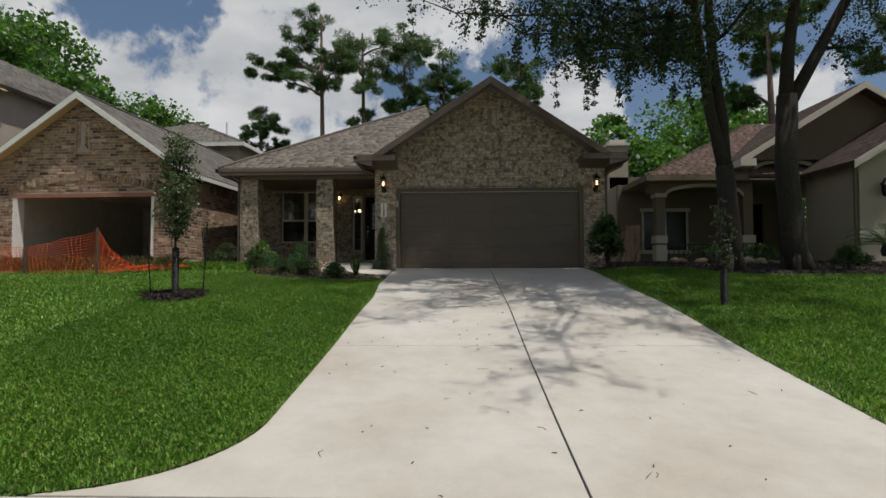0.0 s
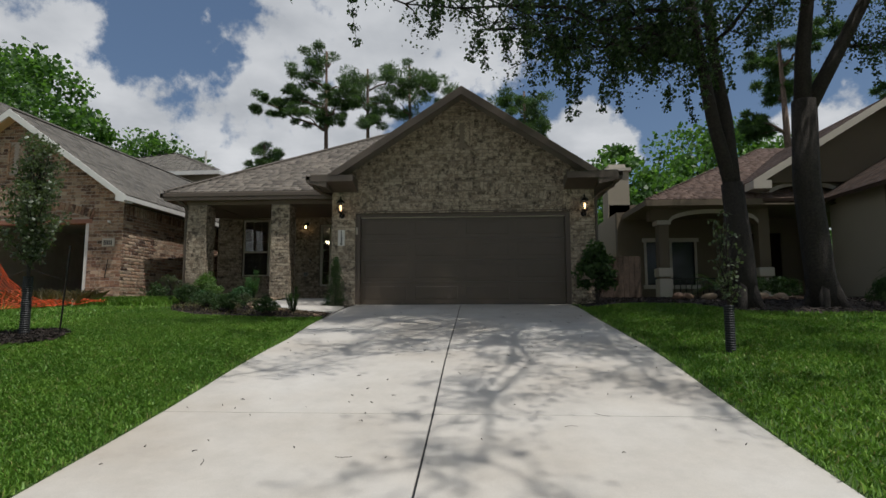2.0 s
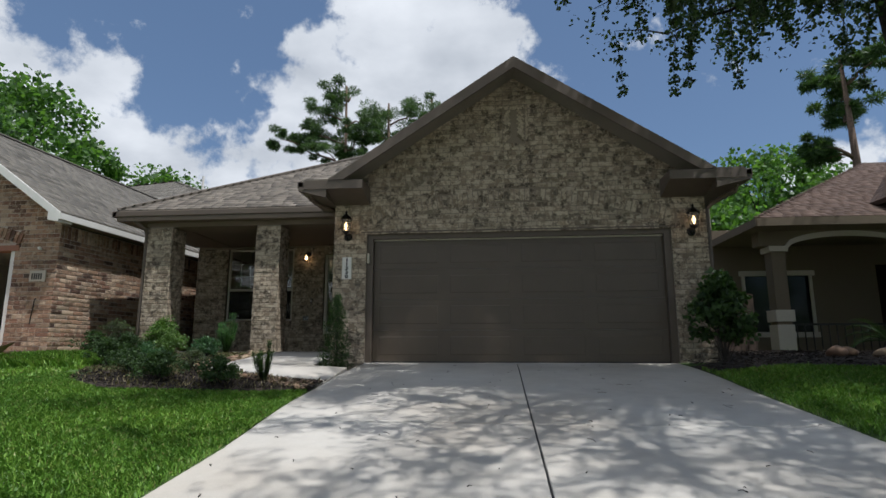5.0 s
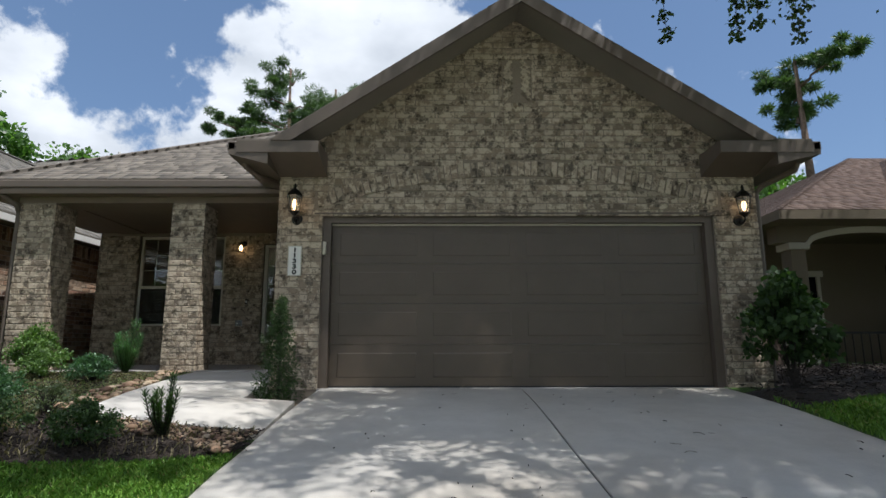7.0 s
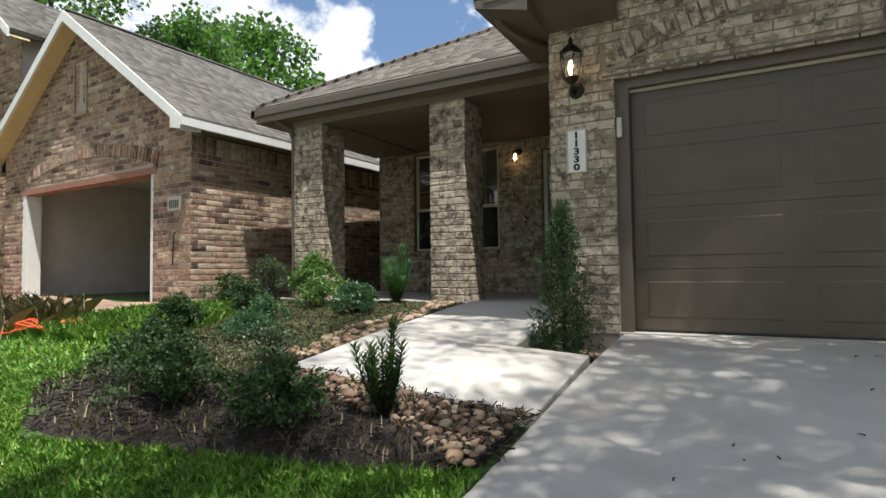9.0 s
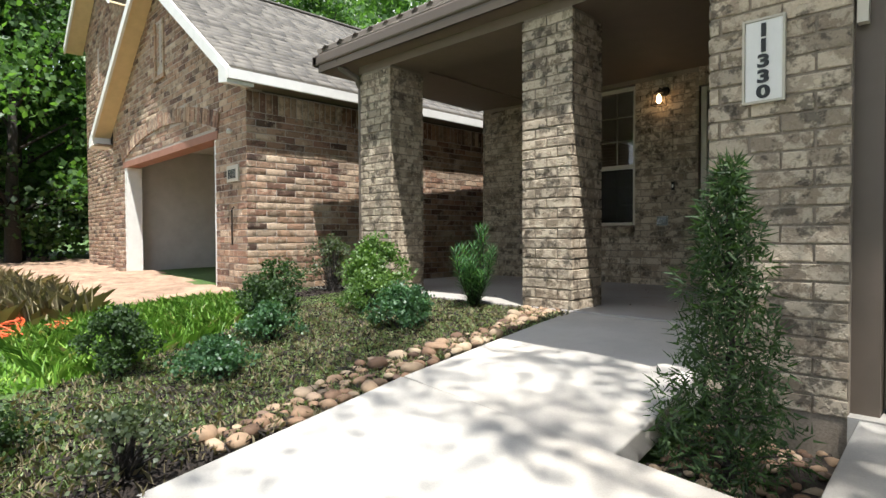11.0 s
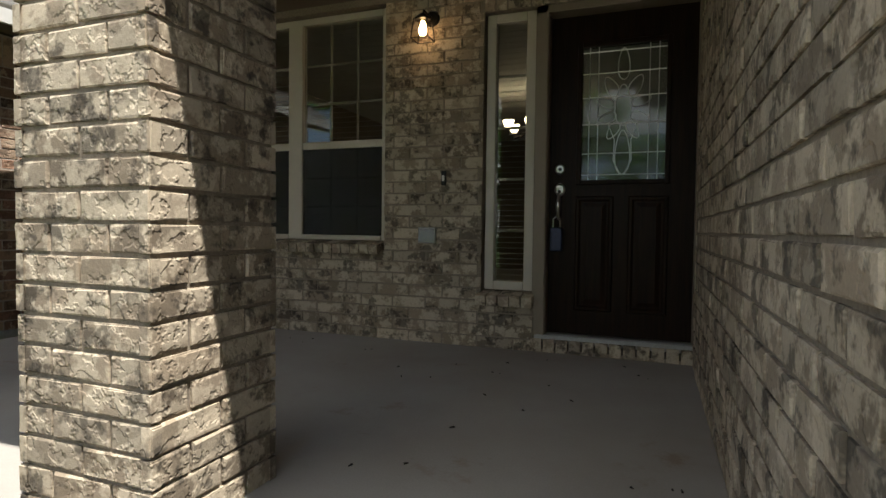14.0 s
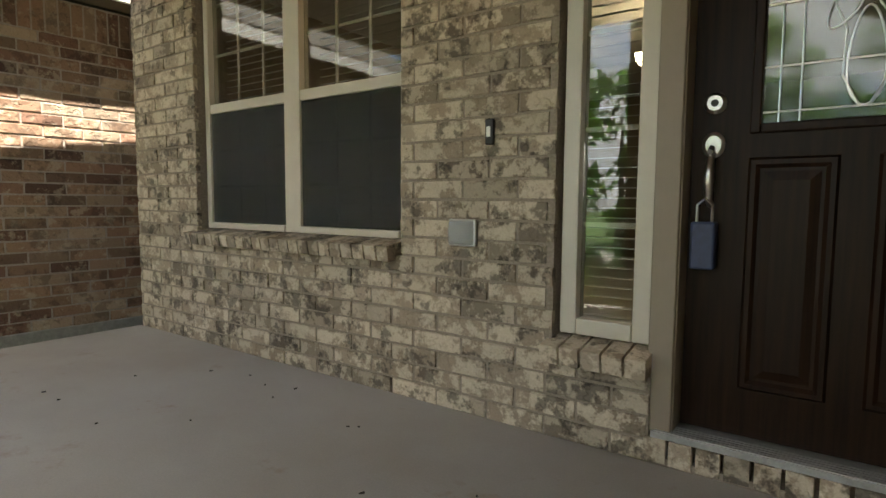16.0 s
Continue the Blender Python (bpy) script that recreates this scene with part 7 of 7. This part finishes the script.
def yew(label, at, shoots, h, material=None, spread=0.18, size=0.075):
    """An upright bush with long narrow leaves set round each shoot."""
    x, y, z = at
    t = thing("podocarpus", label, "shrub", at)
    bm = bmesh.new()
    P, D = [], []
    for s in range(shoots):
        a = 2 * math.pi * s / shoots + U(-0.4, 0.4)
        k = U(0.2, 1.0) * spread
        hh = h * (1.0 if s < 2 else U(0.45, 0.8))
        tip = Vector((x + math.cos(a) * k, y + math.sin(a) * k, z + hh))
        mid = Vector((x + math.cos(a) * k * 0.7, y + math.sin(a) * k * 0.7, z + hh * 0.5))
        pts = [Vector((x, y, z - 0.02)), mid, tip]
        limb(pts, 0.008, 0.003, bm, 5)
        for i in range(110):
            f = 0.12 + 0.88 * i / 110
            q = pts[0].lerp(pts[1], f * 2) if f < 0.5 else pts[1].lerp(pts[2], f * 2 - 1)
            an = i * 2.4
            P.append(q)
            D.append(Vector((math.cos(an), math.sin(an), 0.25 + 0.7 * f * f)).normalized())
    tagged(part("stem", bm, BARK, t, "green-brown stems"), kind="stuff")
    p, a = np.array([tuple(v) for v in P]), np.array([tuple(v) for v in D])
    b = np.cross(a, np.array([0, 0, 1.0]))
    b /= np.linalg.norm(b, axis=1)[:, None]
    n = len(p)
    L = size * RNG.uniform(0.7, 1.15, n)[:, None]
    v = np.stack([p, p + a * L * 0.4 + b * 0.0055, p + a * L, p + a * L * 0.4 - b * 0.0055], 1).reshape(-1, 3)
    ob = new("leaves", raw_mesh("leaves", v, np.arange(n * 4).reshape(-1, 4), material or LEAF_YEW))
    ob.parent = t
    ob.matrix_parent_inverse = Matrix.Translation(-t.location)
    return t


def sago(at, r, fronds, label):
    x, y, z = at
    t = thing("sago_palm", label, "palm", at)
    bm = bmesh.new()
    bm_lathe(bm, [(0.10, z - 0.05), (0.13, z + 0.08), (0.09, z + 0.2), (0.03, z + 0.26)], x, y, 10)
    part("palm_stub", bm, BARK, t, "rough brown stub")
    for i in range(fronds):
        a = i * 2.4
        el = 0.35 + 0.9 * (i / fronds)
        pts = []
        for k in range(9):
            f = k / 8
            rr = r * f * (1.15 - 0.3 * el)
            pts.append(Vector((x + math.cos(a) * rr, y + math.sin(a) * rr, z + 0.2 + r * (el * f - 0.75 * f * f))))
        bm = bmesh.new()
        limb(pts, 0.010, 0.003, bm, 4)
        side = Vector((-math.sin(a), math.cos(a), 0))
        for k in range(26):
            f = 0.12 + 0.86 * k / 26
            j = min(7, int(f * 8))
            q = pts[j].lerp(pts[j + 1], f * 8 - j)
            fw = (pts[j + 1] - pts[j]).normalized()
            L = r * 0.24 * math.sin(math.pi * min(0.95, f * 0.85 + 0.12))
            for s in (-1, 1):
                d = (side * s + fw * 0.5 + Vector((0, 0, 0.25))).normalized()
                w = fw * 0.006
                vs = [bm.verts.new(v) for v in (q - w, q + w, q + d * L)]
                bm.faces.new(vs)
        part("frond", bm, LEAF_DARK, t)


def sapling(at, h, label, crown_r, tube=True, leaves=5200, stakes=True):
    x, y, z = at
    t = thing("young_tree", label, "tree", at)
    bm = bmesh.new()
    limb([(x, y, z - 0.05), (x + 0.01, y, z + 0.4), (x - 0.01, y, z + h * 0.4)], 0.022, 0.017, bm, 7)
    cs, rs = [], []
    for i in range(34):
        a, f = U(0, 2 * math.pi), U(0, 1)
        rr = crown_r * math.sin(math.pi * (0.15 + 0.78 * f)) * U(0.3, 1.0)
        p = Vector((x + math.cos(a) * rr, y + math.sin(a) * rr, z + h * (0.42 + 0.56 * f)))
        s = Vector((x, y, z + h * (0.30 + 0.35 * f)))
        limb([s, s.lerp(p, 0.5) + Vector((0, 0, 0.04)), p], 0.008, 0.0025, bm, 4)
        for k in (0.35, 0.7, 1.0):
            cs.append(tuple(s.lerp(p, k)))
            rs.append(crown_r * 0.22)
    part("trunk", bm, BARK, t, "thin grey trunk and twigs")
    c = leaf_cloud("leaves", cs, rs, max(4, leaves // len(cs)), 0.042, LEAF_OLIVE, t, kind="")
    c.matrix_parent_inverse = Matrix.Translation(-t.location)
    if tube:
        bm = bmesh.new()
        prof = []
        top = z + min(0.78, h * 0.33)
        k = z - 0.02
        i = 0
        while k < top:
            prof.append((0.058 if i % 2 else 0.048, k))
            k += 0.013
            i += 1
        bm_lathe(bm, prof, x, y, 14)
        part("trunk_guard", bm, BLACK, t, "black corrugated plastic trunk guard")
    if stakes:
        for s in (-1, 1):
            st = thing("tree_stake", "thin dark metal stake beside the young tree", "stake", (x + s * 0.42, y + 0.05, z))
            bm = bmesh.new()
            bm_tube(bm, [(x + s * 0.40, y + 0.05, z - 0.05), (x + s * 0.47, y + 0.05, z + (1.15 if s > 0 else 0.8))], 0.011, 5)
            part("rod", bm, IRON, st)
            bm = bmesh.new()
            bm_tube(bm, [(x + s * 0.46, y + 0.05, z + 0.72), (x + s * 0.02, y, z + 0.86)], 0.003, 4)
            part("tie_wire", bm, IRON, st)


def build_planting():
    patch("flower_bed", BED, MULCH, "dark mulch bed beside the path and porch", "flower bed", 0.028)
    patch("flower_bed", RIGHT_BED, MULCH, "dark mulch bed under the trees", "flower bed", 0.03, 0.3, z_of=ground_z)
    patch("clay_yard", DIRT_EDGE, DIRT, "bare orange clay in front of the unfinished house", "bare soil", 0.03, 0.25, 0.025, z_of=ground_z)
    island = [(-2.96, 12.97), (-2.40, 12.95), (-2.40, 13.95), (-2.96, 13.95)]
    patch("flower_bed", [(-3.1, 12.93), (-2.37, 12.93), (-2.37, 13.96), (-3.1, 13.96)], MULCH, "small mulch bed at the garage pier", "flower bed", 0.03, 0.08)
    ring = [(-5.12 + 0.5 * math.cos(a), 7.9 + 0.42 * math.sin(a)) for a in np.arange(0, 6.28, 0.5)]
    patch("mulch_ring", ring, MULCH, "brown mulch ring round the young tree", "mulch", 0.05, 0.08, z_of=ground_z)
    chips("mulch_chips", BED, 15000, 0.022, MULCHCHIP, "dark bark chips over the flower bed")
    chips("mulch_chips", ring, 1500, 0.03, MULCHCHIP, "dark bark chips round the young tree", z_of=lambda x, y: ground_z(x, y) + 0.03)
    chips("mulch_chips", RIGHT_BED, 9000, 0.035, MULCHCHIP, "dark bark chips under the trees", z_of=ground_z)
    g = lambda x, y: (x, y, bed_z(x, y) + 0.02)
    yew("upright podocarpus with long dark green leaves beside the path", g(-2.98, 11.42), 14, 0.46, LEAF_DARK, 0.15, 0.06)
    yew("bright-tipped podocarpus in front of the porch", g(-5.12, 14.72), 16, 0.70, LEAF_YEW, 0.24, 0.10)
    shrub("boxwood", "small rounded dark green shrub in mulch", g(-3.40, 11.16), 0.27, 0.30, LEAF_DARK, 4200, 0.020, blobs=40, blob=0.26)
    shrub("boxwood", "rounded dark green shrub beside the lawn", g(-4.02, 11.04), 0.30, 0.32, LEAF_DARK, 4600, 0.020, blobs=42, blob=0.25)
    shrub("boxwood", "loose dark shrub in the mulch bed", g(-4.55, 11.30), 0.30, 0.30, LEAF_DARK, 3200, 0.022, blobs=36)
    shrub("twiggy_shrub", "half-bare brown and green shrub in the mulch", g(-4.05, 11.72), 0.26, 0.26, LEAF_OLIVE, 900, 0.020, stems=24, blobs=34, blob=0.2)
    shrub("boxwood", "rounded olive-green shrub on the lawn side", g(-5.45, 12.10), 0.27, 0.38, LEAF_DARK, 3400, 0.022, blobs=36, blob=0.25)
    shrub("boxwood", "rounded olive-green shrub near the long grass", g(-5.92, 13.2), 0.30, 0.38, LEAF_DARK, 3800, 0.022, blobs=36, blob=0.25)
    shrub("boxwood", "rounded green shrub in front of the porch", g(-5.80, 14.12), 0.30, 0.36, LEAF_LIGHT, 4200, 0.022, blobs=38, blob=0.25)
    shrub("leafy_shrub", "bright green shrub with red-brown twigs by the column", g(-6.15, 14.5), 0.40, 0.62, LEAF_LIGHT, 4600, 0.032, stems=20, blobs=40)
    shrub("leafy_shrub", "sparse twiggy shrub by the neighbouring footing", g(-7.2, 14.75), 0.42, 0.64, LEAF_OLIVE, 1500, 0.028, stems=34, blobs=44, blob=0.2)
    shrub("leafy_shrub", "open small-leaved shrub by the brick corner", g(-7.15, 14.05), 0.36, 0.42, LEAF_DARK, 1600, 0.030, stems=18, blobs=30)
    shrub("feathery_shrub", "soft blue-green feathery shrub in weeds", g(-5.0, 13.80), 0.30, 0.32, LEAF_YEW, 4200, 0.022, blobs=40)
    shrub("feathery_shrub", "soft green feathery shrub beside the lawn", g(-5.50, 13.05), 0.26, 0.26, LEAF_YEW, 2600, 0.022, blobs=30)
    shrub("feathery_shrub", "soft low green shrub in the weeds", g(-5.0, 12.45), 0.28, 0.22, LEAF_YEW, 2400, 0.022, blobs=30)
    # upright conifer at the pier
    x, y, z = g(-2.70, 13.32)
    t = thing("upright_conifer", "slender dark green conifer against the brick pier", "conifer", (x, y, z))
    bm = bmesh.new()
    limb([(x, y, z - 0.02), (x + 0.02, y, z + 0.6), (x - 0.01, y, z + 1.18)], 0.016, 0.004, bm, 6)
    cs, rs = [], []
    for i in range(90):
        f = (i / 90) ** 1.2
        a = i * 2.4
        rr = 0.20 * (1 - f) ** 0.75 * U(0.35, 1.25) + 0.012
        p = (x + math.cos(a) * rr, y + math.sin(a) * rr, z + 0.08 + 1.10 * f)
        limb([(x, y, p[2] - 0.08), p], 0.004, 0.0015, bm, 4)
        cs.append(p)
        rs.append(0.035 + 0.05 * (1 - f))
    part("trunk", bm, BARK, t, "thin brown trunk")
    c = leaf_cloud("needles", cs, rs, 80, 0.045, LEAF_DARK, t, kind="", flat=1.4, shape="needle")
    c.matrix_parent_inverse = Matrix.Translation(-t.location)
    shrub("leafy_shrub", "tall glossy green shrub at the garage corner", (2.90, 13.38, ground_z(2.9, 13.38)), 0.46, 1.28, LEAF_DARK, 3600, 0.075, stems=16, blobs=60, blob=0.3)
    gr = lambda x, y: (x, y, ground_z(x, y) + 0.02)
    sago(gr(5.95, 14.7), 0.75, 18, "dark green sago palm in the shaded bed")
    sago((9.3, 12.9, ground_z(9.3, 12.9) + 0.3), 1.05, 22, "large dark green sago palm by the garage wing")
    shrub("boxwood", "dense dark clipped shrub in the shaded bed", gr(7.85, 12.1), 0.36, 0.55, LEAF_DARK, 5000, 0.03, blobs=50)
    shrub("boxwood", "small dark shrub beside the clipped one", gr(8.6, 12.9), 0.34, 0.42, LEAF_DARK, 3200, 0.03, blobs=34)
    shrub("leafy_shrub", "shaded shrub below the porch arch", gr(6.9, 14.9), 0.5, 0.5, LEAF_DARK, 3600, 0.04, blobs=40)
    shrub("leafy_shrub", "shaded shrub behind the tree trunk", gr(7.6, 15.2), 0.5, 0.5, LEAF_DARK, 3000, 0.04, blobs=36)
    for i, (x, y, r) in enumerate(((4.9, 14.3, 0.16), (5.15, 14.45, 0.13), (5.5, 14.15, 0.15), (6.35, 14.2, 0.14), (6.7, 14.35, 0.17), (7.05, 14.2, 0.13))):
        s = new("garden_rock", stone_mesh(40 + i))
        s.matrix_basis = pose(x, y, ground_z(x, y) + 0.08, U(-10, 10), U(-10, 10), U(0, 360)) @ Matrix.Diagonal((r * 1.2, r, r * 1.1, 1))
        tagged(s, "tan garden rock at the edge of the bed", "rock", "rocks edging the bed")
    for i in range(22):
        x = 6.2 + (i % 11) * 0.16
        y = 14.05 + (i // 11) * 0.12 + 0.2 * math.sin(i * 0.3)
        bm = bmesh.new()
        bm_box(bm, -0.08, 0.08, -0.05, 0.05, -0.03, 0.04)
        b = part("edging_brick", bm, BRICK_NB)
        b.matrix_basis = pose(x, y, ground_z(x, y) + 0.05, U(-4, 4), U(-4, 4), U(-12, 12))
        tagged(b, "loose red edging brick beside the sago palm", "brick", "edging bricks in the bed")
    sapling((-5.12, 7.9, ground_z(-5.12, 7.9)), 2.55, "staked young olive-leaved tree with black trunk guard on the lawn", 0.55)
    sapling((3.12, 7.75, ground_z(3.12, 7.75)), 1.6, "spindly young tree with black trunk guard in shade", 0.22, leaves=500, stakes=False)


def build_orange_fence():
    t = thing("safety_fence", "sagging orange plastic mesh fence on wooden posts", "fence", (-9.2, 11.9, 0.0))
    tops = [(-11.2, 0.60), (-10.1, 0.54), (-9.4, 0.70), (-8.7, 0.86), (-8.5, 0.90), (-8.35, 0.55), (-8.1, 0.24), (-7.9, 0.10), (-7.5, 0.12), (-7.1, 0.08), (-6.8, 0.05)]
    def top(x):
        for (a, p), (b, q) in zip(tops, tops[1:]):
            if x <= b:
                return p + (q - p) * (x - a) / (b - a)
        return 0.04
    def at(x, f):
        z0 = ground_z(x, 11.2 + 0.8 * smooth(-8.3, -7.2, x)) + 0.03
        fall = max(0.0, min(1.0, (x + 8.5) / 0.6))
        y = 11.2 + 0.8 * smooth(-8.3, -7.2, x) + 0.06 * math.sin(x * 9) + fall * (0.55 * (f - 0.5) + 0.05 * math.sin(f * 20 + x * 7))
        return (x + 0.02 * math.sin(f * 7 + x * 5), y, z0 + (top(x)) * (f if fall < 1 else 0.5 + 0.5 * math.sin(f * 9 + x * 8)))
    bm = bmesh.new()
    rows, x0, x1, st = 13, -11.2, -6.8, 0.075
    n = int((x1 - x0) / st)
    for r in range(rows + 1):
        pts = [at(x0 + i * st, r / rows) for i in range(n + 1)]
        bm_tube(bm, pts, 0.0055, 4)
    for i in range(n + 1):
        pts = [at(x0 + i * st, r / rows) for r in range(rows + 1)]
        bm_tube(bm, pts, 0.0045, 4)
    part("mesh", bm, FENCE_ORANGE, t, "orange plastic netting")
    for x, h in ((-10.1, 0.66), (-8.52, 1.0)):
        bm = bmesh.new()
        z = ground_z(x, 11.15)
        bm_box(bm, x - 0.022, x + 0.022, 11.12, 11.15, z - 0.1, z + h)
        part("post", bm, FENCEWOOD, t, "rough wooden stake")


def build_litter():
    """Pine needles and twigs blown over the concrete."""
    bm = bmesh.new()
    for i in range(170):
        x, y = U(-2.2, 2.3), U(1.0, 13.8)
        if x < left_edge(y) + 0.1:
            continue
        z = soft_z(y) + 0.008
        a, L = U(0, 3.14), U(0.02, 0.13) * (1.0 if random.random() < 0.35 else 0.35)
        d = Vector((math.cos(a), math.sin(a), 0)) * L
        k = Vector((-math.sin(a), math.cos(a), 0)) * L * U(-0.3, 0.3)
        p = Vector((x, y, z))
        q1, q2 = p + d * 0.5 + k, p + d
        q1.z, q2.z = soft_z(q1.y) + 0.012, soft_z(q2.y) + 0.008
        limb([p, q1, q2], 0.0018 if L > 0.05 else 0.004, 0.0015, bm, 4)
    tagged(part("twig_litter", bm, BARK), "fallen pine needles and twigs over the drive", "litter", kind="stuff")
    bm = bmesh.new()
    for i in range(46):
        x, y = U(-6.5, -3.1), U(15.1, 17.4)
        limb([(x, y, PORCH_Z + 0.004), (x + U(-.02, .02), y + U(-.02, .02), PORCH_Z + 0.005)], 0.004, 0.002, bm, 4)
    tagged(part("leaf_litter", bm, BARK), "dark crumbs of leaf litter on the porch floor", "litter", kind="stuff")


build_planting()
build_orange_fence()
build_litter()
build_stones()
build_lawns()
